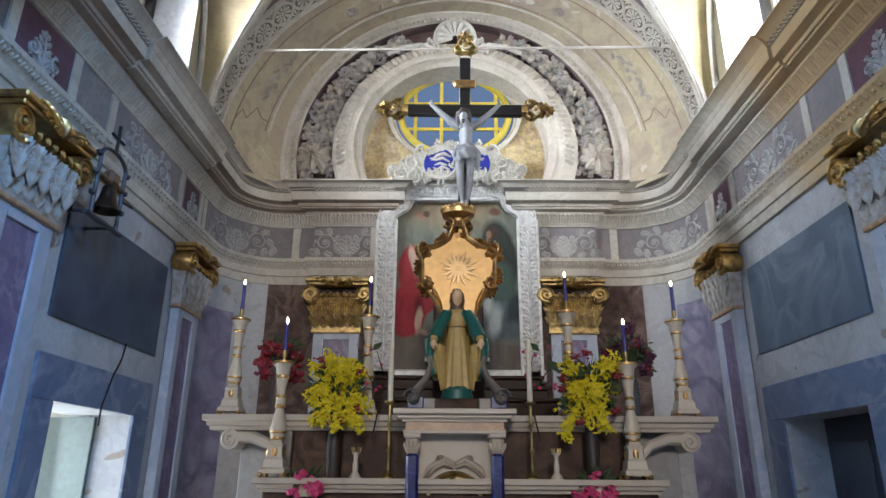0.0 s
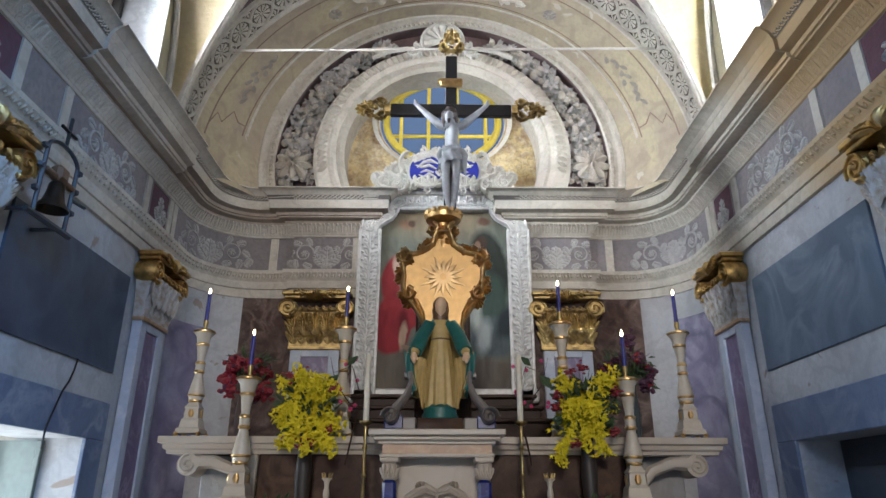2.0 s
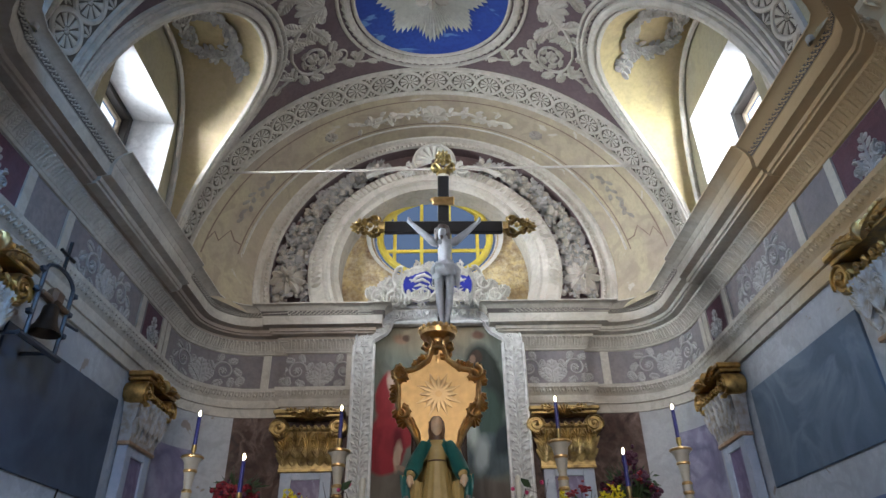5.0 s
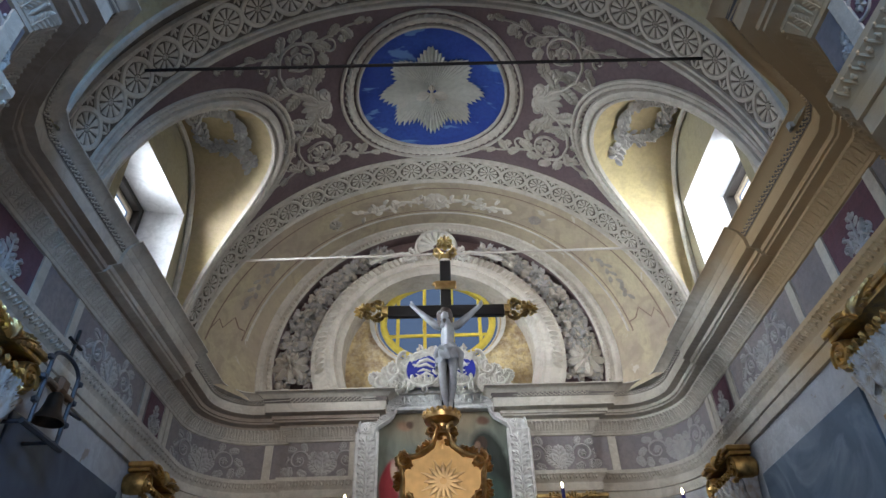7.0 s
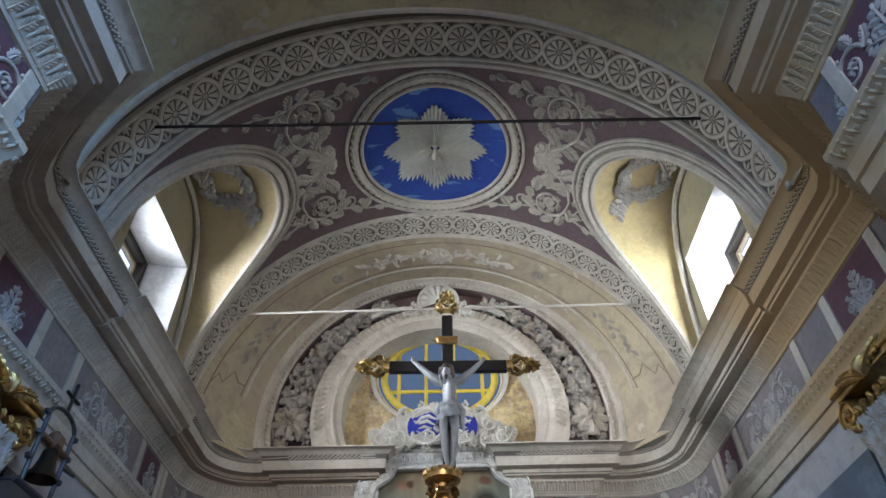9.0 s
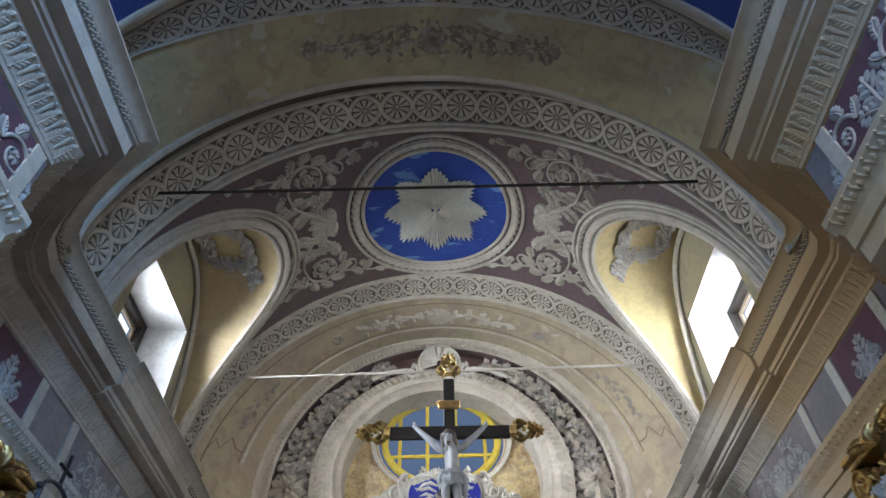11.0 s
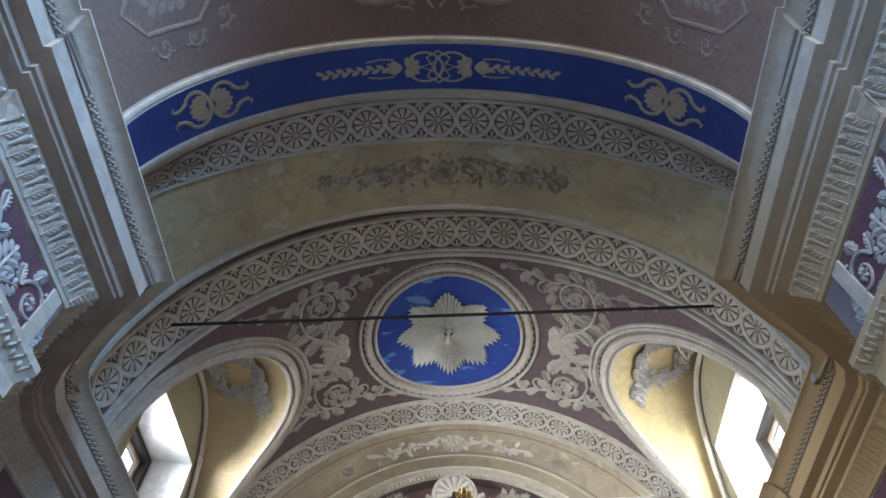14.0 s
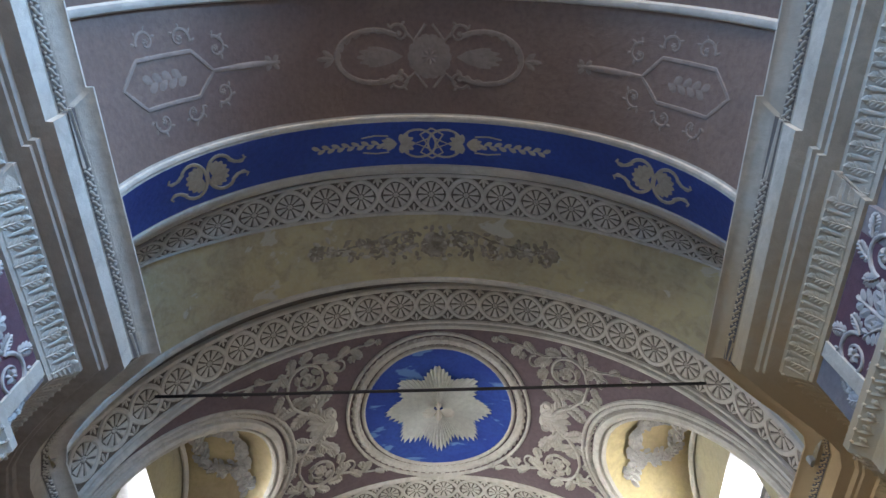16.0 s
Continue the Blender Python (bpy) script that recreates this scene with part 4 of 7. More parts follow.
# ornament of the blue band
for s in (1, -1):
    mp = (lambda u, v, h, s=s: vault_a(s * u, v, h))
    M.relief([(0.0, 2.47), (0.11, 2.40), (0.05, 2.30), (0.11, 2.20), (0.0, 2.13)], 0.022, 0.008, mp, 5)
    M.relief([(0.02, 2.36), (0.16, 2.30), (0.02, 2.24)], 0.02, 0.008, mp, 5)
    M.relief([(0.13 + 0.17 * math.cos(t), 2.30 + 0.155 * math.sin(t)) for t in lin(0.5, 2 * math.pi - 0.5, 18)], 0.03, 0.008, mp, 5)
    M.fan(0.30, 2.30, math.pi, 0.14, 0.06, 0.01, mp, 7, 3.0, 5)
    M.fan(0.34, 2.30, 0.0, 0.16, 0.05, 0.01, mp, 5, 1.2, 5)
    for k in range(14):
        M.leaf(0.46 + k * 0.048, 2.30, 0.45 * (-1) ** k, 0.09, 0.05, 0.009, mp, 5)
    for q in (-1, 1):
        M.relief([(0.42, 2.30 + q * 0.09), (0.55, 2.30 + q * 0.10), (0.68, 2.30 + q * 0.08)], 0.02, 0.008, mp, 5)
    for c, o in ((2.07, -1), (2.36, 1)):
        # a pair of leafy C scrolls, back to back
        M.relief([(c + o * 0.14 * math.cos(t), 2.29 + 0.175 * math.sin(t)) for t in lin(0.75, 2 * math.pi - 0.75, 20)], 0.045, 0.008, mp, 5)
        M.fan(c - o * 0.09, 2.29, 0.0 if o > 0 else math.pi, 0.17, 0.075, 0.010, mp, 9, 3.0, 5)
        for q in (-1, 1):
            M.relief([(c + o * 0.09, 2.29 + q * 0.115), (c + o * 0.15, 2.29 + q * 0.07), (c + o * 0.21, 2.29 + q * 0.055), (c + o * 0.255, 2.29 + q * 0.085), (c + o * 0.235, 2.29 + q * 0.115)], [0.05, 0.045, 0.04, 0.035, 0.025], 0.008, mp, 5)
            M.leaf(c + o * 0.16, 2.29 + q * 0.06, 0.0 if o > 0 else math.pi, 0.08, 0.05, 0.009, mp, 5)
    # dusky field: lozenge and scrolls
    lz = [(1.95, 1.45), (2.12, 1.62), (2.62, 1.62), (2.80, 1.45), (2.62, 1.28), (2.12, 1.28)]
    M.relief([(lz[i][0] + (lz[(i + 1) % 6][0] - lz[i][0]) * t, lz[i][1] + (lz[(i + 1) % 6][1] - lz[i][1]) * t) for i in range(6) for t in (0, 0.33, 0.66)], 0.04, 0.006, mp, 7, True)
    for k in range(8):
        M.leaf(2.2 + k * 0.045, 1.45, 0.6 * (-1) ** k, 0.1, 0.07, 0.006, mp, 7)
    for u, v, a, d in ((2.2, 1.72, 3.5, -1), (2.5, 1.73, 6.0, 1), (2.2, 1.18, 2.8, 1), (2.5, 1.17, 0.2, -1), (1.9, 1.62, 1, 1), (1.9, 1.28, 5, -1)):
        M.scroll(u, v, 0.09, a, d, 0.03, 0.006, mp, 0.9, 7, 4)
    M.relief([(1.95, 1.45), (1.8, 1.45), (1.5, 1.45), (1.35, 1.45)], [0.03, 0.05, 0.06, 0.03], 0.006, mp, 7)
    for k in range(4):
        M.leaf(1.42, 1.45, k * 1.57 + 0.78, 0.08, 0.05, 0.006, mp, 7)
    M.relief([(0.50 + 0.34 * math.cos(t), 1.46 + 0.23 * math.sin(t)) for t in lin(-2.2, 2.2, 22)], 0.055, 0.007, mp, 7)
    for t in lin(-2.2, 2.2, 14):
        M.leaf(0.50 + 0.34 * math.cos(t), 1.46 + 0.23 * math.sin(t), t + 1.9, 0.09, 0.05, 0.008, mp, 7)
    M.scroll(0.27, 1.66, 0.09, 0.5, 1, 0.03, 0.007, mp, 1.0, 7, 3)
    M.scroll(0.27, 1.26, 0.09, 5.8, -1, 0.03, 0.007, mp, 1.0, 7, 3)
    M.fan(0.24, 1.46, 0.0, 0.42, 0.07, 0.008, mp, 5, 0.5, 7)
    M.relief([(0.24, 1.7), (0.14, 1.6), (0.03, 1.74)], 0.03, 0.006, mp, 7)
    M.relief([(0.24, 1.2), (0.14, 1.32), (0.03, 1.18)], 0.03, 0.006, mp, 7)
    M.fan(0.86, 1.46, 0.0, 0.16, 0.05, 0.008, mp, 3, 1.2, 7)
M.flower(0, 1.46, 0.2, 0.012, vault_a, 14, 7)
M.flower(0, 1.46, 0.09, 0.016, vault_a, 8, 7)
M.ob("ceiling_arch", [OLIVE, plaster("band_ground_arch", (0.10, 0.08, 0.062), (0.13, 0.105, 0.085), patch=2), BLUE, PINKISH, plaster("grey_stucco", (0.50, 0.45, 0.38), (0.38, 0.335, 0.28)), PAINTED, plaster("worn_brown_garland", (0.16, 0.125, 0.085), (0.42, 0.37, 0.29), patch=9), plaster("faded_ornament", (0.235, 0.185, 0.155), (0.20, 0.15, 0.125), patch=3)], kind="structure", label="painted arch vault with an ultramarine band, wheel band and worn olive field", smooth=35)
# end wall of the arch towards the chancel and its haunches
M = Mesh()
M.grid(lambda a, k: tuple(Vector(vault_o(a * HALF_O, OLIVE_END)).lerp(Vector(vault_b(a * HALF_B, 4.0)), k)), lin(-1, 1, 64), lin(0, 1, 4))
M.ob("wall_arch_spandrel", STAINED, kind="structure", label="plaster wall over the sanctuary arch", smooth=0)

# ---- apse vault and lunette ----
RC, ZC, YC = 2.46, 5.77, 8.48


def vault_c(a, k, h=0.0):
    """a: angle from the crown; k: 0 at the wheel band, 1 at the lunette."""
    r, z, y = RB - 0.02 + (RC - RB) * k - h, ZB + (ZC - ZB) * k, 7.5 + (YC - 7.5) * k
    return (r * math.sin(a), y, z + r * math.cos(a))


M = Mesh()
def spring(k):
    return math.acos((5.22 - ZB - (ZC - ZB) * k) / (RB - 0.02 + (RC - RB) * k))


M.grid(lambda a, k: vault_c(a * spring(k), k), lin(-1, 1, 72), lin(0, 1, 8))
mpc = lambda u, v, h: vault_c(u / 2.75, v, h)
M.relief([(u, 0.16) for u in lin(-3.9, 3.9, 80)], 0.022, 0.006, mpc, 2)
M.relief([(u, 0.66) for u in lin(-3.9, 3.9, 80)], 0.022, 0.006, mpc, 2)
for e in (-1, 1):
    M.relief([(e * 3.75, 0.16), (e * 3.6, 0.22), (e * 3.72, 0.32), (e * 3.55, 0.42), (e * 3.7, 0.54), (e * 3.75, 0.66)], 0.022, 0.006, mpc, 2)
M.relief([(u, 0.72) for u in lin(-3.9, 3.9, 80)], 0.03, 0.02, mpc, 1)
random.seed(12)
for s in (1, -1):
    mp = (lambda u, v, h, s=s: vault_c(s * u / 2.75, v * 1.0, h))
    for k in range(26):
        M.leaf(0.1 + k * 0.042, 0.46 + random.uniform(-0.09, 0.09), random.random() * 6.28, 0.13, 0.07, 0.055, mp, 1)
    M.relief([(0.2, 0.46), (0.5, 0.40), (0.8, 0.5), (1.1, 0.44)], 0.05, 0.03, mp, 1)
    M.flower(1.55, 0.46, 0.10, 0.03, mp, 8, 3)
    for k in range(12):
        M.leaf(2.55 + k * 0.07, 0.46 + random.uniform(-0.06, 0.06), 0.6 * (-1) ** k, 0.12, 0.07, 0.03, mp, 3)
M.flower(0, 0.46, 0.2, 0.04, mpc, 10, 1)
M.ob("ceiling_apse", [YELLOW, CREAM, plain("brown_border_paint", (0.22, 0.15, 0.11), 0.8), plaster("grey_sprig_stucco", (0.33, 0.29, 0.24), (0.27, 0.23, 0.2))], kind="structure", label="short ochre plaster vault with stucco sprigs before the lunette", smooth=35)


M = Mesh()
prof = [(2.48, 8.47), (2.44, 8.45), (2.40, 8.46), (2.37, 8.52), (2.33, 8.53), (2.31, 8.50), (2.27, 8.50), (2.25, 8.54), (2.25, 8.72), (1.74, 8.72), (1.74, 8.50), (1.70, 8.48), (1.55, 8.47), (1.52, 8.50), (1.48, 8.52), (1.44, 8.50), (1.40, 8.56), (1.34, 8.60), (1.34, 9.00)]
pm = [0, 0, 0, 0, 0, 0, 0, 1, 1, 1, 0, 0, 0, 0, 0, 0, 0, 0]
for i, ((r0, y0), (r1, y1)) in enumerate(zip(prof, prof[1:])):
    k = lambda r: ZC + (5.98 - ZC) * (2.48 - r) / (2.48 - 1.34)
    M.grid(lambda a, q: ((r0 + (r1 - r0) * q) * math.sin(a), y0 + (y1 - y0) * q, k(r0 + (r1 - r0) * q) + (r0 + (r1 - r0) * q) * math.cos(a)), lin(-math.acos((5.25 - k(r0)) / r0), math.acos((5.25 - k(r0)) / r0), 72), (0, 1), pm[i])
# leaf moulding of the inner arch
mpi = lambda u, v, h: ((1.62 + v) * math.sin(u / 1.62), 8.475 - h, 5.93 + (1.62 + v) * math.cos(u / 1.62))
for k in range(-34, 35):
    u = k * 0.082
    M.leaf(u, -0.07, math.pi / 2 + (0.35 if k < 0 else -0.35), 0.15, 0.07, 0.065, mpi, 0)
mpo = lambda u, v, h: ((2.29 + v) * math.sin(u / 2.29), 8.50 - h, 5.80 + (2.29 + v) * math.cos(u / 2.29))
for k in range(-60, 61):
    M.leaf(k * 0.068, -0.02, math.pi / 2, 0.05, 0.05, 0.03, mpo, 0)
M.ob("trim_lunette_arch", [CREAM, plaster("mauve_brown_ground", (0.20, 0.13, 0.125), (0.15, 0.10, 0.10), patch=2)], kind="structure", label="concentric stucco arch mouldings over the altarpiece", smooth=30)

# tympanum with the round window opening
WR, WZ, WY = 0.93, 6.72, 8.98
M = Mesh()
n = 64
inner = [(WR * math.cos(2 * math.pi * i / n), WY, WZ + 0.76 * math.sin(2 * math.pi * i / n)) for i in range(n)]
outer = [(2.0 * math.cos(2 * math.pi * i / n), WY, 6.5 + 1.7 * math.sin(2 * math.pi * i / n)) for i in range(n)]
M.add(inner + outer, [(i, (i + 1) % n, n + (i + 1) % n, n + i) for i in range(n)])
M.ob("wall_tympanum", PATCHY, kind="structure", label="flaking yellow plaster wall round the round window", smooth=0)
M = Mesh()
M.box(-3.6, 3.6, 8.70, 9.4, 5.1, 5.32)
M.ob("trim_altar_ledge", CREAM, kind="structure", label="plaster ledge over the altar cornice", smooth=0)
win = thing("window_round", Matrix(), "oval window of blue panes with yellow bars", "window", "", "structure")
M = Mesh()
for r0, r1, y in ((WR + 0.09, WR - 0.02, 8.955),):
    M.grid(lambda t, k: ((r0 + (r1 - r0) * k) * math.cos(t), WY - 0.05 + 0.08 * k, WZ + 0.82 * (r0 + (r1 - r0) * k) * math.sin(t)), lin(0, 2 * math.pi, 64), lin(0, 1, 3))
M.ob("window_surround", WHITE, win, "white plaster ring")
M = Mesh()
for q in (0.82,):
    M.tube([(q * math.cos(t), WY + 0.03, WZ + 0.82 * q * math.sin(t)) for t in lin(0, 2 * math.pi, 64)], 0.055, 8)
M.ob("window_frame", YELLOWBAR, win, "yellow oval frame")
for x in (-0.60, -0.20, 0.22, 0.63):
    M = Mesh()
    h = 0.82 * math.sqrt(0.82 ** 2 - x * x)
    M.box(x - 0.026, x + 0.026, WY + 0.01, WY + 0.05, WZ - h, WZ + h, b=0.005)
    M.ob("glazing_bar", YELLOWBAR, win)
for z in (-0.24, 0.20):
    M = Mesh()
    h = math.sqrt(0.82 ** 2 - (z / 0.82) ** 2)
    M.box(-h, h, WY + 0.012, WY + 0.048, WZ + z - 0.024, WZ + z + 0.024, b=0.005)
    M.ob("glazing_bar", YELLOWBAR, win)
M = Mesh()
M.add([(0.9 * math.cos(2 * math.pi * i / 48), WY + 0.07, WZ + 0.75 * math.sin(2 * math.pi * i / 48)) for i in range(48)] + [(0.9 * math.cos(2 * math.pi * i / 48), WY + 0.08, WZ + 0.75 * math.sin(2 * math.pi * i / 48)) for i in range(48)], [tuple(range(48)), tuple(range(48, 96))[::-1]] + [(i, (i + 1) % 48, 48 + (i + 1) % 48, 48 + i) for i in range(48)])
M.ob("pane", glow("blue_glass_daylight", (0.17, 0.25, 0.42), 0.55), win, "dull blue glass lit from behind", smooth=0)
M = Mesh()
M.box(-4.2, 4.2, 9.35, 9.5, 0, 9.3)
for s in (1, -1):
    a, b = sorted((s * 3.9, s * 4.2))
    M.box(a, b, 3.74, 9.4, 5.3, 5.4)
M.ob("wall_outer", WALLPALE, kind="structure", label="plain outer wall", smooth=0)


# ---- wall furnishings ----
FOLIAGE = plaster("worn_stucco_foliage", (0.44, 0.41, 0.38), (0.35, 0.32, 0.31), patch=4)


def frieze_field(M, way, s0, s1, kind):
    """Stucco foliage between two places of the frieze."""
    mp = (lambda u, v, h: way.at(u, v, h))
    c, L = (s0 + s1) / 2, s1 - s0
    if kind == "small":
        M.acanthus(c, 4.34, math.pi / 2, 0.34, 0.12, 0.2, 0.022, mp)
        M.acanthus(c, 4.34, math.pi / 2 + 0.5, 0.22, 0.09, 0.6, 0.02, mp)
        M.acanthus(c, 4.34, math.pi / 2 - 0.5, 0.22, 0.09, -0.6, 0.02, mp)
        for k in (-1, 1):
            M.scroll(c + k * L * 0.25, 4.46, 0.07, 1.5, k, 0.03, 0.03, mp, 1.0, 0, 4)
        return
    # an upright leaf in the middle, scrolls rolling out to both ends
    M.acanthus(c, 4.33, math.pi / 2, 0.30, 0.13, 0.0, 0.02, mp)
    for k in (-1, 1):
        M.acanthus(c, 4.34, math.pi / 2 - k * 0.6, 0.24, 0.10, -k * 0.5, 0.018, mp)
    n = max(1, int((L / 2 - 0.12) / 0.36))
    for k in (-1, 1):
        for i in range(n):
            u = c + k * (0.30 + i * 0.36)
            up = 1 if i % 2 else -1
            M.spiral(u, 4.53, 0.13, math.pi / 2 + k * math.pi / 2, k * up, 1.3, 0.03, 0.018, mp)
            M.flower(u, 4.53, 0.045, 0.025, mp, 6)
            for q in range(6):
                t = math.pi / 2 + k * math.pi / 2 + k * up * q * 0.95
                M.acanthus(u + 0.13 * math.cos(t), 4.53 + 0.13 * math.sin(t), t + k * up * 0.8, 0.12, 0.06, k * up * 0.6, 0.018, mp)
            M.acanthus(u + k * 0.17, 4.53 + up * 0.17, math.pi / 2 * (1 - k * 0.5) if up < 0 else -math.pi / 2 * (1 - k * 0.5), 0.13, 0.07, 0.4, 0.018, mp)


def strip(M, way, s, w, h=0.02):
    M.grid(lambda u, k: way.at(u, 4.30 + 0.455 * k, h), lin(s - w / 2, s + w / 2, 1), (0, 1))
    for e in (-1, 1):
        M.grid(lambda q, k: way.at(s + e * w / 2, 4.30 + 0.455 * k, h * q), (0, 1), (0, 1))


for way, side in ((RIGHT, 1), (LEFT, -1)):
    sy = [way.where(1, y) for y in (-0.4, 0.6, 1.5, 1.8, 2.6)] + [way.where(1, y) for y in (3.85, 4.75, 5.0, 7.0, 7.1, 7.55, 7.68)]
    sx = [way.where(0, side * x) for x in (2.20, 1.90, 1.16)]
    fields = [(sy[0] + 0.05, sy[2] - 0.1, "long"), (sy[3] + 0.1, sy[4] - 0.12, "long"), (sy[5] + 0.22, sy[6] - 0.12, "small"), (sy[7] + 0.45, sy[8] - 0.12, "long"), (sy[9] + 0.08, sy[10] - 0.06, "small"), (sy[11] + 0.05, sx[0] - 0.08, "long"), (sx[1] + 0.12, sx[2] - 0.05, "long")]
    M = Mesh()
    for a, b, kind in fields:
        frieze_field(M, way, a, b, kind)
    M.ob("frieze_foliage", FOLIAGE, kind="structure", label="cream stucco acanthus foliage on the frieze", smooth=35)
    M = Mesh()
    for s in (sy[2] - 0.03, sy[4], sy[5] + 0.12, sy[6], sy[7] + 0.36, sy[8] - 0.04, sy[10], sy[11] + 0.0, sx[0], sx[2] + 0.05):
        strip(M, way, s, 0.10)
    M.ob("frieze_strip", CREAM, kind="structure", label="plain upright strips dividing the frieze", smooth=0)
    M = Mesh()
    for a, b in ((sy[3] + 0.06, sy[4] - 0.05), (sy[5] + 0.17, sy[6] - 0.05), (sy[9] - 0.02, sy[10] - 0.05)):
        M.grid(lambda u, k: way.at(u, 4.305 + 0.445 * k, 0.004), lin(a, b, 6), (0, 1))
    M.ob("frieze_red_field", DARKRED, kind="structure", label="dark red frieze panel over a pilaster", smooth=0)
    # leaf rows of the cornice
    M = Mesh()
    mp = (lambda u, v, h: way.at(u, v, h))
    total = way.s[-1] - 0.12
    curve = lambda u, v, h: way.at(u, v, h + 0.03 + 0.72 * max(0.0, v - 4.80))
    s, k = way.where(1, -0.3), 0
    while s < total:
        # broad low acanthus leaves between narrow stems
        if k % 2:
            M.relief([(s, 4.80), (s, 4.85), (s, 4.908)], [0.014, 0.022, 0.034], 0.008, curve)
            M.blob(curve(s, 4.908, 0.008), 0.012)
        else:
            M.acanthus(s, 4.79, math.pi / 2, 0.11, 0.05, 0.0, 0.010, curve)
            M.leaf(s, 4.885, math.pi / 2, 0.035, 0.05, 0.022, curve)
        s += 0.058
        k += 1
    low = lambda u, v, h: way.at(u, v, h + 0.05 + 0.66 * max(0.0, v - 4.17))
    s = way.where(1, -0.3)
    while s < total:
        M.blob(low(s, 4.21, -0.004), 0.021, sq=(1.0, 1.0, 1.3))
        M.leaf(s + 0.02, 4.172, math.pi / 2 - 0.45, 0.075, 0.026, 0.014, low)
        M.blob(low(s + 0.042, 4.24, 0.006), 0.013)
        s += 0.08
    fret = lambda u, v, h: way.at(u, v, h + 0.314 + 0.42 * (v - 5.17))
    s = way.where(1, -0.3)
    while s < total:
        # interlaced key pattern
        M.relief([(s, 5.174), (s + 0.014, 5.190), (s + 0.036, 5.200), (s + 0.05, 5.218)], 0.016, 0.010, fret)
        M.relief([(s, 5.218), (s + 0.010, 5.204)], 0.015, 0.009, fret)
        M.relief([(s + 0.04, 5.175), (s + 0.05, 5.187)], 0.015, 0.009, fret)
        s += 0.06
    M.ob("trim_leaf_moulding", CREAM if side < 0 else STAINED, kind="structure", label="rows of small stucco leaves along the cornice", smooth=30)


def capital(M4, w, d, lower, upper, label, group, parent):
    """A composite capital 0.68 m high on a pilaster of width w and depth d."""
    cap = new("capital")
    cap.parent, cap.matrix_local = parent, M4
    tagged(cap, label)
    M = Mesh()
    M.grid(lambda a, z: ((w / 2 + 0.02 + 0.07 * z * z) * a, d + 0.02 + 0.05 * z * z, 0.42 * z), lin(-1, 1, 4), lin(0, 1, 4))
    for e in (-1, 1):
        M.grid(lambda k, z: ((w / 2 + 0.02 + 0.07 * z * z) * e, (d + 0.02 + 0.05 * z * z) * k, 0.42 * z), (0, 1), lin(0, 1, 4))
    M.ob("bell", lower, cap)
    for r, (n, z0, L, off) in enumerate(((6, 0.02, 0.25, 0.0), (5, 0.10, 0.33, 0.0))):
        for k in range(n):
            x = (k - (n - 1) / 2) * w / (n - 0.4)
            M = Mesh()
            mpl = (lambda u, v, h: (x + u, d + 0.03 + 0.05 * r + h + 1.3 * max(0, v - z0 - L * 0.72) ** 1.0 * 0.3, v if v < z0 + L * 0.93 else z0 + L * 0.93 - (v - z0 - L * 0.93)))
            M.fan(0, z0, math.pi / 2, L, 0.05, 0.018, mpl, 7, 1.1)
            M.fan(0, z0 + L * 0.30, math.pi / 2, L * 0.55, 0.04, 0.026, mpl, 7, 2.0)
            M.fan(0, z0 + L * 0.58, math.pi / 2, L * 0.40, 0.04, 0.034, mpl, 7, 2.4)
            M.ob("acanthus_leaf", lower, cap)
    M = Mesh()
    M.tube([(-w / 2 - 0.03, d + 0.05, 0.45), (w / 2 + 0.03, d + 0.05, 0.45)], 0.035, 8)
    for k in range(7):
        M.blob(((k - 3) * w / 7, d + 0.10, 0.46), 0.036, sq=(0.9, 0.8, 1.2))
    M.ob("egg_moulding", upper, cap)
    for e in (-1, 1):
        M = Mesh()
        cx = e * (w / 2 + 0.05)
        R = Matrix.Translation((cx, d + 0.02, 0.47)) @ Euler((radians(-90), 0, 0)).to_matrix().to_4x4()
        M.lathe([(0.0, -0.12), (0.10, -0.12), (0.115, -0.06), (0.115, 0.06), (0.10, 0.085), (0.0, 0.085)], 18, R)
        mps = (lambda u, v, h: (cx + u, d + 0.10 + h, 0.47 + v))
        pts = [(e * (0.112 * (1 - t)) * math.cos(-0.5 + t * 13), (0.112 * (1 - t)) * math.sin(-0.5 + t * 13)) for t in lin(0, 0.92, 40)]
        M.relief(pts, 0.028, 0.03, mps)
        M.blob((cx, d + 0.125, 0.47), 0.026)
        for q in range(4):
            M.leaf(0, 0, 0.6 + q * 0.5, 0.14, 0.06, 0.04, lambda u, v, h: (cx - e * 0.05 + e * u * 0.8, d + 0.09 + h, 0.33 + v * 0.4))
        M.ob("volute", upper, cap)
    M = Mesh()
    M.box(-w / 2 - 0.10, w / 2 + 0.10, 0, d + 0.12, 0.585, 0.625, b=0.008)
    M.box(-w / 2 - 0.13, w / 2 + 0.13, 0, d + 0.15, 0.625, 0.68, b=0.012)
    face = lambda u, v, h: (u, d + 0.13 + h, v)
    M.fan(0, 0.56, math.pi / 2, 0.15, 0.05, 0.05, face, 7, 2.0)
    for e in (-1, 1):
        M.acanthus(e * 0.06, 0.60, math.pi / 2 - e * 1.1, w * 0.42, 0.07, -e * 0.5, 0.04, face)
    M.ob("abacus", upper, cap)
    return cap


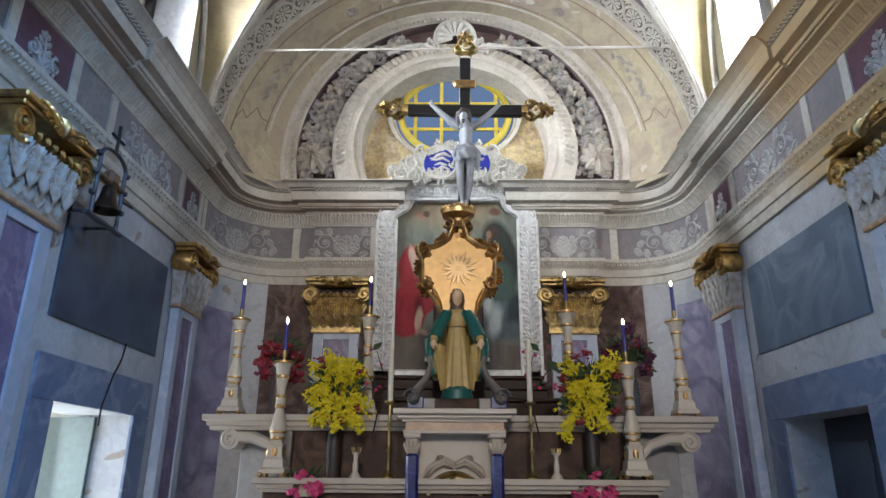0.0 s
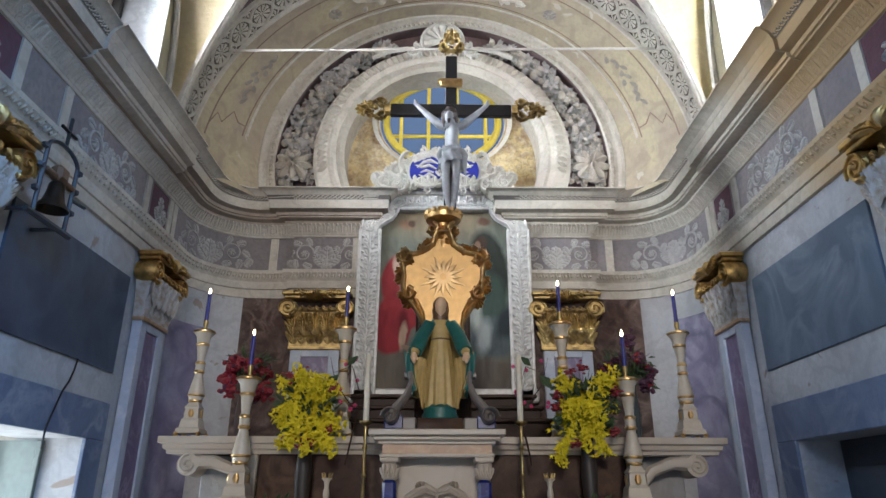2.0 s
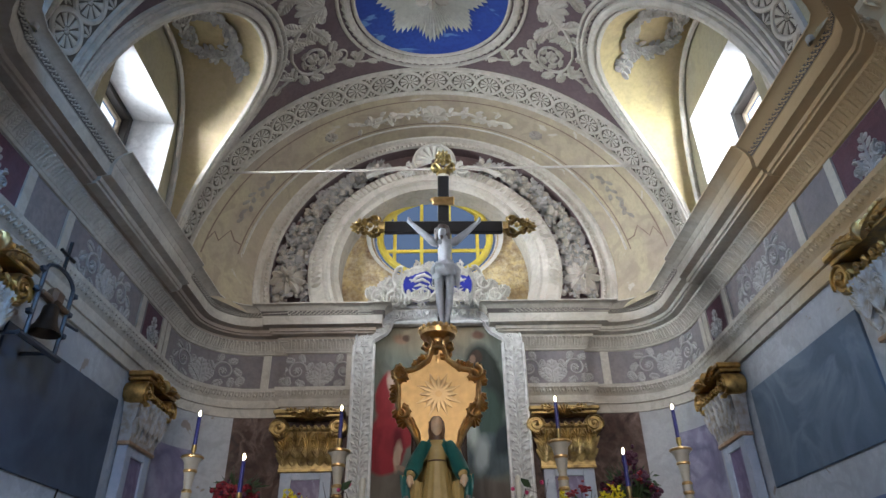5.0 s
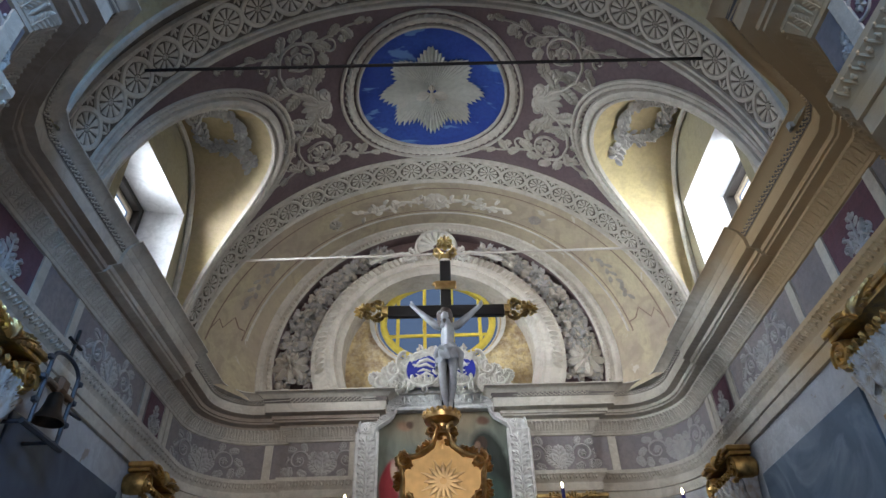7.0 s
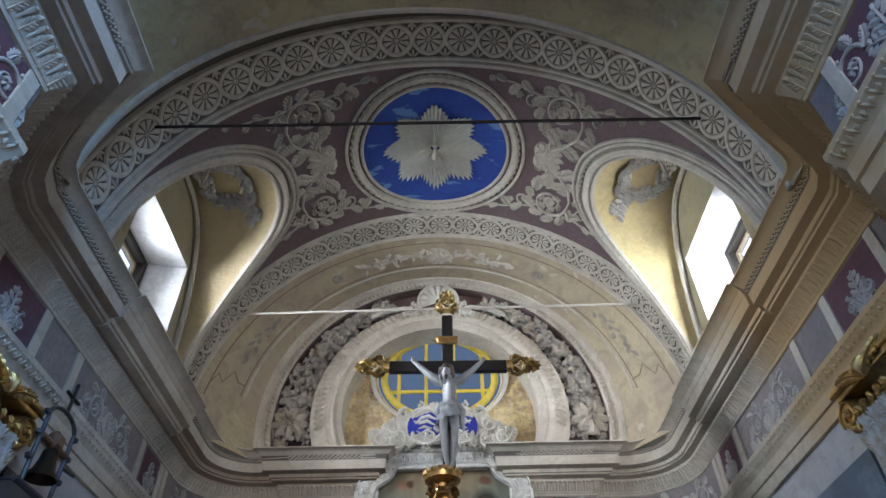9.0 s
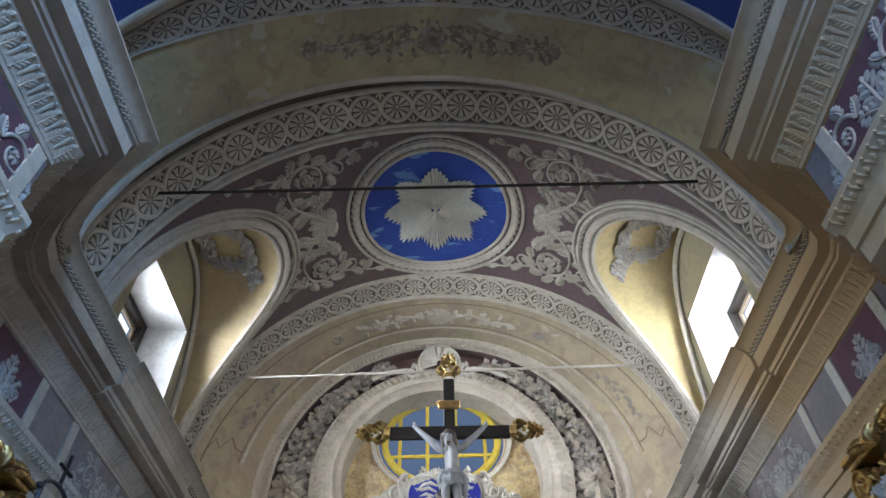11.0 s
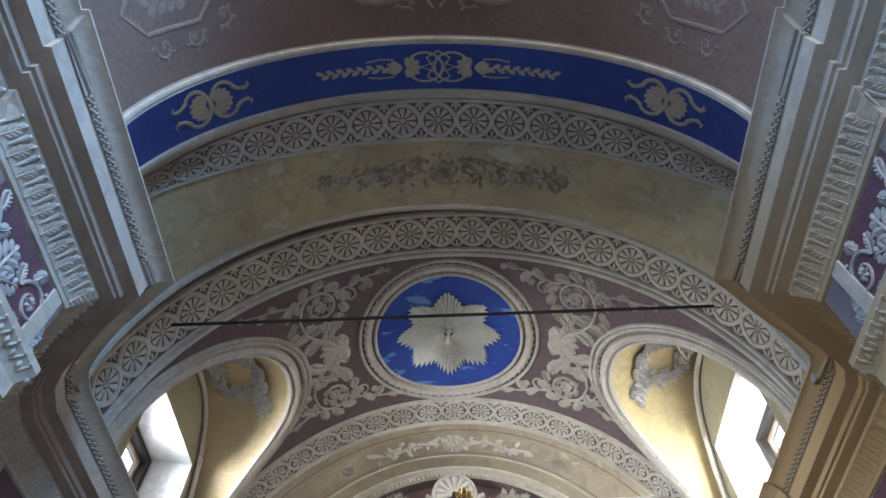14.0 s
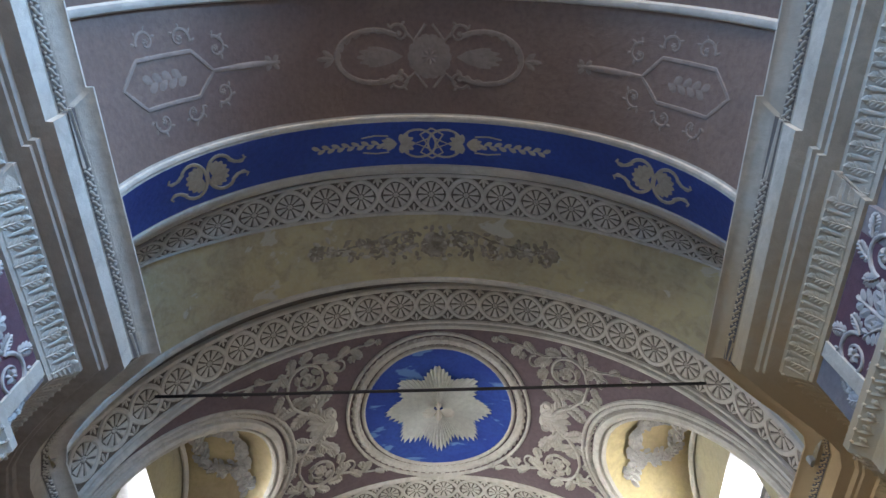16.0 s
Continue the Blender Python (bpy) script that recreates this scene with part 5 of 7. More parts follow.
def pilaster(name, F, w, d, top, shaftm, insetm, lower, upper, label, inset_w=None):
    root = thing(name, F, label, "pilaster", "chancel pilasters")
    iw = inset_w or w * 0.55
    M = Mesh()
    M.box(-w / 2, -iw / 2, 0, d, 0, top, b=0.006)
    M.box(iw / 2, w / 2, 0, d, 0, top, b=0.006)
    M.box(-iw / 2, iw / 2, 0, d, top - 0.10, top, b=0.004)
    M.ob("shaft", shaftm, root)
    M = Mesh()
    M.box(-iw / 2, iw / 2, 0, d - 0.02, 0, top - 0.10)
    M.ob("inset_panel", insetm, root, "sunk purple marble strip", smooth=0)
    M = Mesh()
    M.box(-w / 2 - 0.03, w / 2 + 0.03, 0, d + 0.03, top - 0.02, top + 0.02, b=0.008)
    M.ob("necking", TANM if upper is not OLDGOLD else OLDGOLD, root)
    capital(Matrix.Translation((0, 0, top + 0.02)), w, d, lower, upper, "carved gilded capital", "", root)
    return root


STRIPE = marble("violet_marble_strip", (0.17, 0.13, 0.22), (0.3, 0.26, 0.36), (0.10, 0.07, 0.14), 3.0, 0.35)
PALEBLUE = marble("pale_blue_marble", (0.40, 0.43, 0.50), (0.52, 0.53, 0.57), (0.28, 0.32, 0.40), 2.0, 0.4)
WHITEGOLD = gilt("white_and_gold", (0.46, 0.43, 0.40), (0.30, 0.21, 0.12), 0.55, 0.1)
for side in (1, -1):
    for y, w in ((4.42, 0.66), (7.42, 0.56)):
        F = wall_frame(side * 3.12, y, 0, 0, side)
        pilaster("pilaster", F, w, 0.10, 3.25, PALEBLUE, STRIPE, WHITEGOLD, GOLD if y > 5 else gilt("bright_gilding_%d" % (side + 1), (0.66, 0.44, 0.16), (0.28, 0.20, 0.12), 0.36), "pale blue marbled pilaster with a white and gold capital")
for side in (1, -1):
    F = wall_frame(side * 1.55, 8.69, 0, -1, 0)
    pilaster("pilaster", F, 0.60, 0.07, 3.27, PALEBLUE, STRIPE, OLDGOLD, OLDGOLD, "grey marbled pilaster with a dull gold capital beside the altarpiece", 0.34)

for side, nm in ((1, "right"), (-1, "left")):
    F = wall_frame(side * WALL, 0, 0, 0, side)
    fx = lambda y: side * y
    a, b = sorted((fx(5.06), fx(6.94)))
    M = Mesh()
    M.box(a, b, -0.02, 0.008, 2.70 if side > 0 else 2.66, 3.62, b=0.004)
    # twin panels: the left one's colours are about half the right one's
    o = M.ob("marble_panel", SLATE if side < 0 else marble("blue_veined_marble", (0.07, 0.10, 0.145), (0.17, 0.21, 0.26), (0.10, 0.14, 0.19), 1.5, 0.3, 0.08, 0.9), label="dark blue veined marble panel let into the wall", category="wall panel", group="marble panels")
    o.matrix_world = F
    surround = thing("door_frame_" + nm, F, "blue grey marble door surround", "door frame", "", "structure")
    M = Mesh()
    a, b = sorted((fx(5.02), fx(6.98)))
    M.box(a, b, -0.02, 0.014, DOORH, 2.38, b=0.006)
    M.ob("lintel", BLUEGREY, surround)
    for y0, y1 in ((5.02, DOOR0), (DOOR1, 6.98)):
        a, b = sorted((fx(y0), fx(y1)))
        M = Mesh()
        M.box(a, b, -0.02, 0.014, 0, DOORH, b=0.006)
        M.ob("jamb", BLUEGREY, surround)

# left: open doorway to the bright sacristy; right: recessed closed door
M = Mesh()
for x0, x1, y0, y1, z0, z1 in ((-5.0, -3.7, 5.0, 5.2, 0, 2.6), (-5.0, -3.7, 6.9, 7.1, 0, 2.6), (-5.0, -3.7, 5.0, 7.1, 2.4, 2.6)):
    M.box(x0, x1, y0, y1, z0, z1)
M.ob("wall_sacristy", WHITE, kind="structure", label="whitewashed passage behind the open doorway", smooth=0)
M = Mesh()
M.box(-5.1, -5.0, 5.0, 7.1, 0, 2.6)
M.ob("backdrop_daylight", DAYGLOW, kind="structure", label="bright daylight beyond the open doorway", smooth=0)
d = thing("door_open", pose(-3.45, 6.63, 0, 0, 0, 172), "grey green wooden door standing open", "door")
M = Mesh()
M.box(0, 0.05, -0.02, 0.02, 0, 2.02, b=0.006)
M.box(0.05, 0.60, -0.015, 0.015, 0, 2.02)
M.box(0.60, 0.65, -0.02, 0.02, 0, 2.02, b=0.006)
M.ob("leaf", GREENW, d)
M = Mesh()
M.tube([(0.6, -0.02, 1.05), (0.6, -0.07, 1.05), (0.5, -0.07, 1.05)], 0.01, 6)
M.ob("handle", BRASS, d)
d = thing("door_closed", wall_frame(3.50, 0, 0, 0, 1), "dark grey wooden door in a deep recess", "door")
M = Mesh()
M.box(DOOR0 - 0.05, DOOR1 + 0.05, -0.06, 0.0, 0, 2.2)
M.ob("leaf", plain("dark_grey_door", (0.05, 0.055, 0.065), 0.5), d, smooth=0)
for y0, y1 in ((5.42, 5.92), (6.02, 6.55)):
    for z0, z1 in ((0.2, 1.0), (1.1, 1.82)):
        M = Mesh()
        M.box(y0, y1, 0.0, 0.018, z0, z1, b=0.012)
        M.ob("door_panel", plain("grey_door_panel", (0.06, 0.065, 0.078), 0.5), d)

# wall bell
F = wall_frame(-3.10, 5.10, 0, 0, -1)
bell = thing("wall_bell", F, "dark bronze bell in an iron wall bracket with a cross", "bell")
M = Mesh()
for e in (-1, 1):
    M.tube([(e * 0.20, 0.24, 3.42), (e * 0.20, 0.24, 3.95)], 0.016, 6)
    for z in (3.6, 3.78, 3.94):
        M.blob((e * 0.235, 0.24, z), 0.03)
    M.tube([(e * 0.20, 0.24, 3.45), (e * 0.20, -0.08, 3.45)], 0.016, 6)
M.tube([(0.20 * math.cos(t), 0.24, 3.95 + 0.10 * math.sin(t)) for t in lin(0, math.pi, 12)], 0.016, 6)
M.tube([(-0.28, 0.24, 3.42), (0.28, 0.24, 3.42)], 0.022, 6)
M.tube([(-0.40, 0.24, 3.72), (-0.20, 0.24, 3.70)], 0.012, 6)
M.ob("bracket", plain("grey_iron", (0.07, 0.075, 0.09), 0.5, 0.5), bell)
M = Mesh()
M.tube([(0, 0.24, 4.04), (0, 0.24, 4.30)], 0.014, 6)
M.tube([(-0.10, 0.24, 4.18), (0.10, 0.24, 4.18)], 0.014, 6)
M.ob("cross", IRON, bell)
M = Mesh()
M.lathe([(0.0, 3.76), (0.035, 3.755), (0.055, 3.73), (0.062, 3.66), (0.08, 3.59), (0.112, 3.545), (0.116, 3.525), (0.104, 3.53), (0.065, 3.6), (0.0, 3.72)], 20, Matrix.Translation((0, 0.24, 0)))
M.ob("bell_body", BRONZE, bell)
M = Mesh()
M.box(-0.19, 0.19, 0.21, 0.27, 3.76, 3.80, b=0.012)
M.box(-0.07, 0.07, 0.19, 0.29, 3.75, 3.88, b=0.03)
M.ob("yoke", plain("brown_yoke_wood", (0.16, 0.09, 0.05), 0.6), bell)

# tie rods
rod = thing("tie_rod", Matrix(), "thin pale iron tie rod across the apse arch", "tie rod")
M = Mesh()
M.tube([(-2.60, 7.30, 6.66), (2.60, 7.30, 6.71)], 0.016, 8)
M.ob("bar", plain("pale_rod_paint", (0.42, 0.37, 0.32), 0.6), rod)
rod = thing("tie_rod", Matrix(), "thin dark iron tie rod across the sanctuary arch", "tie rod")
M = Mesh()
M.tube([(-2.64, 4.30, 6.60), (2.53, 4.30, 6.59)], 0.016, 8)
M.ob("bar", IRON, rod)

# garlands of the lunette
random.seed(21)
for side in (1, -1):
    root = thing("stucco_garland", Matrix(), "thick stucco garland of fruit and leaves round the lunette", "garland", "lunette garlands")
    g, fruit = Mesh(), Mesh()
    for i in range(640):
        t = random.random() ** 0.8
        a = radians(20 + 80 * t)
        wd = 0.07 + 0.17 * t
        r = 2.0 + random.uniform(-1, 1) * wd
        p = Vector((side * r * math.sin(a), 8.66 - random.random() * 0.12 * (1 - abs(r - 2.0) / 0.3), 5.87 + r * math.cos(a)))
        if random.random() < 0.45:
            fruit.blob(p, random.uniform(0.03, 0.066))
        else:
            dd = Vector((random.uniform(-1, 1), random.uniform(-0.9, -0.1), random.uniform(-1, 1)))
            for q in range(3):
                g.sheet(p, dd + Vector((random.uniform(-0.7, 0.7), 0, random.uniform(-0.7, 0.7))), (0, -1, 0.1), random.uniform(0.08, 0.14), 0.07)
    g.ob("leaf_mass", FOLIAGE, root, kind="stuff", smooth=50)
    fruit.ob("fruit_mass", CREAM, root, kind="stuff", smooth=60)
    g = Mesh()
    g.fan(0, 0, -math.pi / 2, 0.28, 0.13, 0.10, lambda u, v, h: (side * (2.02 + u), 8.56 - h, 5.80 + v), 9, 5.4)
    g.flower(0, 0, 0.1, 0.14, lambda u, v, h: (side * (2.02 + u), 8.56 - h, 5.80 + v), 7)
    g.ob("end_flower", CREAM, root)
c = thing("shell_cartouche", Matrix(), "white stucco shell at the top of the lunette arch", "cartouche")
M = Mesh()
mps = lambda u, v, h: (u, 8.44 - h, 7.70 + v)
for k in range(9):
    M = Mesh()
    M.relief([(r * math.sin(radians(-100 + 25 * k)), r * math.cos(radians(-100 + 25 * k))) for r in (0.04, 0.15, 0.27)], [0.03, 0.07, 0.115], 0.05, mps)
    M.ob("rib", WHITE, c)
M = Mesh()
M.relief([(0.30 * math.sin(t), 0.30 * math.cos(t)) for t in lin(-2.2, 2.2, 24)], 0.06, 0.06, mps)
for e in (-1, 1):
    M.scroll(e * 0.42, -0.16, 0.12, 1.5, e, 0.05, 0.05, mps, 1.2)
    M.relief([(e * 0.3, -0.2), (e * 0.5, -0.12), (e * 0.75, -0.16), (e * 1.0, -0.28)], 0.06, 0.05, mps)
M.ob("rim", WHITE, c)

# ---- altarpiece ----
ap = thing("altarpiece", Matrix.Translation((0.03, 8.62, 0)), "painted altarpiece in a carved silvery white frame", "altarpiece")
M = Mesh()
M.box(-0.92, 0.92, 0.02, 0.06, 2.72, 5.12)
M.ob("canvas", PAINTING, ap, "dark greenish oil painting with crimson and grey robes", smooth=0)


# concave upper corners of the frame
for e in (-1, 1):
    M = Mesh()
    M.grid(lambda r, t: (e * (0.92 - r * math.cos(t)), 0.004 - 0.03 * (r > 0.24), 5.15 - r * math.sin(t)), (0.0, 0.12, 0.235, 0.245, 0.29, 0.295), lin(0, math.pi / 2, 14))
    M.relief([(0.92 - 0.26 * math.cos(t), 5.15 - 0.26 * math.sin(t)) for t in lin(0.02, math.pi / 2 - 0.02, 14)], 0.05, 0.05, lambda u, v, h: (e * u, -0.01 - h, v))
    for t in lin(0.2, 1.4, 5):
        M.leaf(0.92 - 0.15 * math.cos(t), 5.15 - 0.15 * math.sin(t), t + 3.6, 0.10, 0.06, 0.025, lambda u, v, h: (e * u, -h, v))
    M.ob("corner_spandrel", SILVERW, ap, "concave silvery frame corner")
# carved frame
for e in (-1, 1):
    M = Mesh()
    a, b = sorted((e * 0.82, e * 1.10))
    M.box(a, b, -0.06, 0.05, 2.66, 4.82, b=0.015)
    for x in (0.83, 1.085):
        M.tube([(e * x, -0.07, 2.68), (e * x, -0.07, 4.82)], 0.022, 6)
    mpf = lambda u, v, h: (e * (0.957 + u), -0.06 - h, v)
    z = 2.76
    while z < 4.72:
        M.fan(0, z, math.pi / 2, 0.13, 0.06, 0.035, mpf, 5, 2.2)
        M.leaf(0.05, z + 0.05, 0.5, 0.08, 0.05, 0.03, mpf)
        M.leaf(-0.05, z + 0.05, 2.6, 0.08, 0.05, 0.03, mpf)
        z += 0.105
    M.ob("frame_side", SILVERW, ap)
    # curved shoulder
    M = Mesh()
    mpf = lambda u, v, h: (e * u, -0.05 - h, v)
    bend = [(0.96, 4.80), (0.955, 4.88), (0.92, 4.95), (0.85, 4.99), (0.78, 5.03), (0.735, 5.09), (0.71, 5.16), (0.66, 5.21), (0.58, 5.23)]
    M.relief(bend, [0.27, 0.27, 0.26, 0.24, 0.23, 0.23, 0.23, 0.24, 0.25], 0.035, mpf)
    M.relief([(u - 0.10, v - 0.06) for u, v in bend], 0.04, 0.055, mpf)
    M.relief([(u + 0.11, v + 0.05) for u, v in bend], 0.035, 0.055, mpf)
    for k, (u, v) in enumerate(bend[:-1]):
        M.fan(u, v, math.atan2(bend[k + 1][1] - v, bend[k + 1][0] - u), 0.11, 0.05, 0.06, mpf, 5, 2.2)
    M.ob("frame_shoulder", SILVERW, ap)
    M = Mesh()
    mpf = lambda u, v, h: (e * u, -0.12 - h, v)
    for k in range(7):
        M.acanthus(1.02 - 0.045 * k, 5.02 + 0.05 * k, 1.2 + 0.6 * (-1) ** k, 0.15, 0.08, 0.5 * (-1) ** k, 0.05, mpf)
    M.ob("leaf_drop", FOLIAGE, ap)
M = Mesh()
M.box(-0.66, 0.66, -0.06, 0.05, 5.10, 5.36, b=0.015)
M.tube([(-0.66, -0.07, 5.12), (0.66, -0.07, 5.12)], 0.022, 6)
M.tube([(-0.70, -0.07, 5.35), (0.70, -0.07, 5.35)], 0.028, 6)
for k in range(13):
    M.fan(-0.6 + k * 0.1, 5.17, math.pi / 2, 0.13, 0.06, 0.035, lambda u, v, h: (u, -0.06 - h, v), 5, 2.2)
M.ob("frame_top", SILVERW, ap)
M = Mesh()
M.box(-1.14, 1.14, -0.06, 0.05, 2.62, 2.78, b=0.02)
M.ob("frame_bottom", SILVERW, ap)
crest = thing("blue_crest", Matrix.Translation((0.03, 8.50, 0)), "blue and white carved crest on top of the altarpiece", "crest")
M = Mesh()
mpb = lambda u, v, h: (u, -h, 5.62 + v)
for e in (-1, 1):
    M.add([(e * (0.24 + 0.22 * math.cos(t)), -0.07, 5.62 + 0.24 * math.sin(t)) for t in lin(0, 2 * math.pi, 24)[:-1]] + [(e * (0.24 + 0.22 * math.cos(t)), 0.03, 5.62 + 0.24 * math.sin(t)) for t in lin(0, 2 * math.pi, 24)[:-1]], [tuple(range(24)), tuple(range(24, 48))[::-1]] + [(i, (i + 1) % 24, 24 + (i + 1) % 24, 24 + i) for i in range(24)])
M.ob("shield", plain("crest_blue", (0.012, 0.02, 0.22), 0.4), crest, "two blue shields", smooth=0)
M = Mesh()
for e in (-1, 1):
    mp = (lambda u, v, h: (e * u, (-0.07 if u < 0.42 else 0.0) - h, 5.62 + v))
    M.relief([(0.24 + 0.235 * math.cos(t), 0.25 * math.sin(t)) for t in lin(0, 2 * math.pi, 26)[:-1]], 0.045, 0.05, mp, 0, True)
    for q in range(9):
        t = -1.6 + q * 0.6
        M.scroll(0.24 + 0.29 * math.cos(t), 0.30 * math.sin(t), 0.055, t, e * (-1) ** q, 0.03, 0.05, mp, 1.1, 0, 4)
    M.relief([(0.08, 0.10), (0.18, 0.15), (0.28, 0.12), (0.36, 0.04)], [0.02, 0.06, 0.05, 0.015], 0.03, mp)
    M.relief([(0.10, -0.10), (0.2, -0.05), (0.28, -0.10), (0.34, -0.06)], [0.02, 0.05, 0.04, 0.01], 0.03, mp)
    M.relief([(0.10, 0.02), (0.2, 0.08), (0.3, 0.05), (0.38, 0.08)], [0.02, 0.05, 0.04, 0.015], 0.03, mp)
    M.relief([(0.14, -0.03), (0.24, 0.0), (0.32, -0.03)], [0.02, 0.04, 0.01], 0.03, mp)
    M.relief([(0.5 + 0.1 * math.cos(t), 0.12 + 0.18 * math.sin(t)) for t in lin(-1.6, 1.9, 14)], 0.05, 0.06, mp)
    for u, v, r in ((0.62, 0.02, 0.11), (0.58, -0.20, 0.12), (0.78, -0.16, 0.10)):
        M.scroll(u, v, r, 1.5, e, 0.06, 0.07, mp, 1.2)
    for k in range(8):
        M.fan(0.12 + k * 0.09, -0.24 + 0.02 * (k % 2), 1.57, 0.15, 0.07, 0.07, mp, 5, 2.4)
        M.fan(0.06 + 0.06 * k, 0.25 - 0.02 * k, 1.5 - 0.1 * k, 0.11, 0.06, 0.05, mp, 5, 2.4)
M.ob("scrollwork", WHITE, crest)
M = Mesh()
M.box(-0.95, 0.95, 0.03, 0.12, 5.32, 5.46, b=0.02)
M.grid(lambda a, k: (0.95 * a, 0.05 - 0.05 * math.sin(math.pi * min(1, k + 0.2)) * (1 + 0.5 * math.sin(19 * a) * math.sin(9 * k)), 5.40 + 0.56 * k * (1 - abs(a) ** 1.7)), lin(-1, 1, 40), lin(0, 1, 10))
for e in (-1, 1):
    for k in range(9):
        M.acanthus(e * (0.84 - 0.07 * k), 5.44 + 0.035 * k, 1.57 - e * (0.7 - 0.1 * k), 0.20, 0.10, e * 0.7 * (-1) ** k, 0.06, lambda u, v, h: (u, 0.0 - h, v))
M.ob("backing", WHITE, crest)


# thin cable down the wall to the lamp over the doorway
cable = thing("wall_cable", Matrix(), "thin dark cable hanging down the plaster wall", "cable")
M = Mesh()
M.tube([(-3.105, 6.28, 2.66), (-3.095, 6.24, 2.55), (-3.095, 6.20, 2.46), (-3.09, 6.12, 2.36), (-3.09, 6.0, 2.06), (-3.09, 6.0, 1.9)], 0.008, 6)
M.ob("wire", IRON, cable)


# ---- altar ----
altar = thing("altar", Matrix.Translation((0.02, 0, 0)), "stepped altar of brown marble with white marble ledges", "altar")
M = Mesh()
M.box(-1.60, 1.60, 5.84, 6.9, 0, 1.42, b=0.01)
M.ob("lower_front", BROWNM, altar)
M = Mesh()
M.box(-1.45, 1.45, 6.14, 6.9, 1.42, 1.90, b=0.01)
M.ob("upper_front", BROWNM, altar)


def ledge(M, x, y0, y1, z0, z1):
    """A moulded ledge: one profile drawn along its length, mitred at the ends."""
    h = z1 - z0
    prof = [(0.0, z1), (0.0, z1 - h * 0.38), (0.01, z1 - h * 0.42), (0.03, z1 - h * 0.46), (0.035, z1 - h * 0.70), (0.055, z1 - h * 0.80), (0.06, z0)]
    n = len(prof)
    ring = [(-x + o, y0 + o, z) for o, z in prof] + [(x - o, y0 + o, z) for o, z in prof]
    back = [(-x + o, y1, z) for o, z in prof] + [(x - o, y1, z) for o, z in prof]
    fs = [(i, i + 1, n + i + 1, n + i) for i in range(n - 1)]
    fs += [(2 * n + i, 2 * n + i + 1, i + 1, i) for i in range(n - 1)] + [(n + i, n + i + 1, 3 * n + i + 1, 3 * n + i) for i in range(n - 1)]
    fs += [(0, n, 3 * n, 2 * n), (n - 1, 2 * n - 1, 4 * n - 1, 3 * n - 1)]
    M.add(ring + back, fs)


M = Mesh()
ledge(M, 1.66, 5.72, 6.2, 1.38, 1.49)
M.ob("lower_ledge", WHITEM, altar)
M = Mesh()
ledge(M, 2.24, 6.05, 6.55, 1.88, 2.01)
M.ob("upper_ledge", WHITEM, altar)
for e in (-1, 1):
    M = Mesh()
    mpv = lambda u, v, h: (e * u, 6.12 - h, v)
    M.relief([(1.48, 1.45), (1.52, 1.62), (1.64, 1.76), (1.80, 1.82), (1.96, 1.82)], [0.10, 0.09, 0.09, 0.10, 0.12], 0.05, mpv)
    M.relief([(1.99 + 0.075 * (1 - t) * math.cos(1.6 - t * 11), 1.80 + 0.075 * (1 - t) * math.sin(1.6 - t * 11)) for t in lin(0, 0.9, 26)], 0.04, 0.05, mpv)
    M.lathe([(0.0, -0.06), (0.085, -0.06), (0.09, 0.2), (0.0, 0.2)], 18, Matrix.Translation((e * 1.99, 6.14, 1.80)) @ Euler((radians(-90), 0, 0)).to_matrix().to_4x4())
    M.box(*sorted((e * 1.46, e * 1.56)), 6.12, 6.5, 1.42, 1.88, b=0.01)
    M.ob("volute_bracket", WHITEM, altar)
    M = Mesh()
    M.box(*sorted((e * 1.42, e * 1.95)), 6.3, 6.9, 0.0, 1.88, b=0.01)
    M.ob("end_block", plaster("pale_block_%d" % (e + 1), (0.32, 0.31, 0.30), (0.25, 0.23, 0.22)), altar)
# dark stepped base behind, under the painting
base = thing("wooden_plinth", Matrix.Translation((0.02, 0, 0)), "dark brown stepped wooden base under the altarpiece", "pedestal")
for x, y0, y1, z0, z1 in ((1.05, 7.2, 8.6, 0.0, 2.28), (1.0, 7.5, 8.6, 2.28, 2.44), (0.95, 7.7, 8.6, 2.44, 2.58)):
    M = Mesh()
    M.box(-x, x, y0, y1, z0, z1 - 0.04, b=0.01)
    M.box(-x - 0.04, x + 0.04, y0 - 0.04, y1, z1 - 0.04, z1, b=0.012)
    M.ob("step", DARKW, base)

# tabernacle
tab = thing("tabernacle", Matrix.Translation((-0.02, 5.62, 0)), "white marble tabernacle with blue columns and a gilt arch", "tabernacle")
M = Mesh()
M.box(-0.50, 0.50, 0.0, 0.62, 1.985, 2.03, b=0.008)
M.box(-0.47, 0.47, 0.03, 0.62, 1.95, 1.985, b=0.012)
M.box(-0.43, 0.43, 0.06, 0.62, 1.925, 1.95, b=0.006)
M.ob("cornice", WHITEM, tab)
M = Mesh()
M.box(-0.40, 0.40, 0.08, 0.62, 1.86, 1.925)
M.ob("architrave", TANM, tab)
M = Mesh()
M.box(-0.42, 0.42, 0.06, 0.62, 1.835, 1.86, b=0.005)
M.box(-0.40, 0.40, 0.26, 0.62, 0.9, 1.835)
M.ob("body", WHITEM, tab)
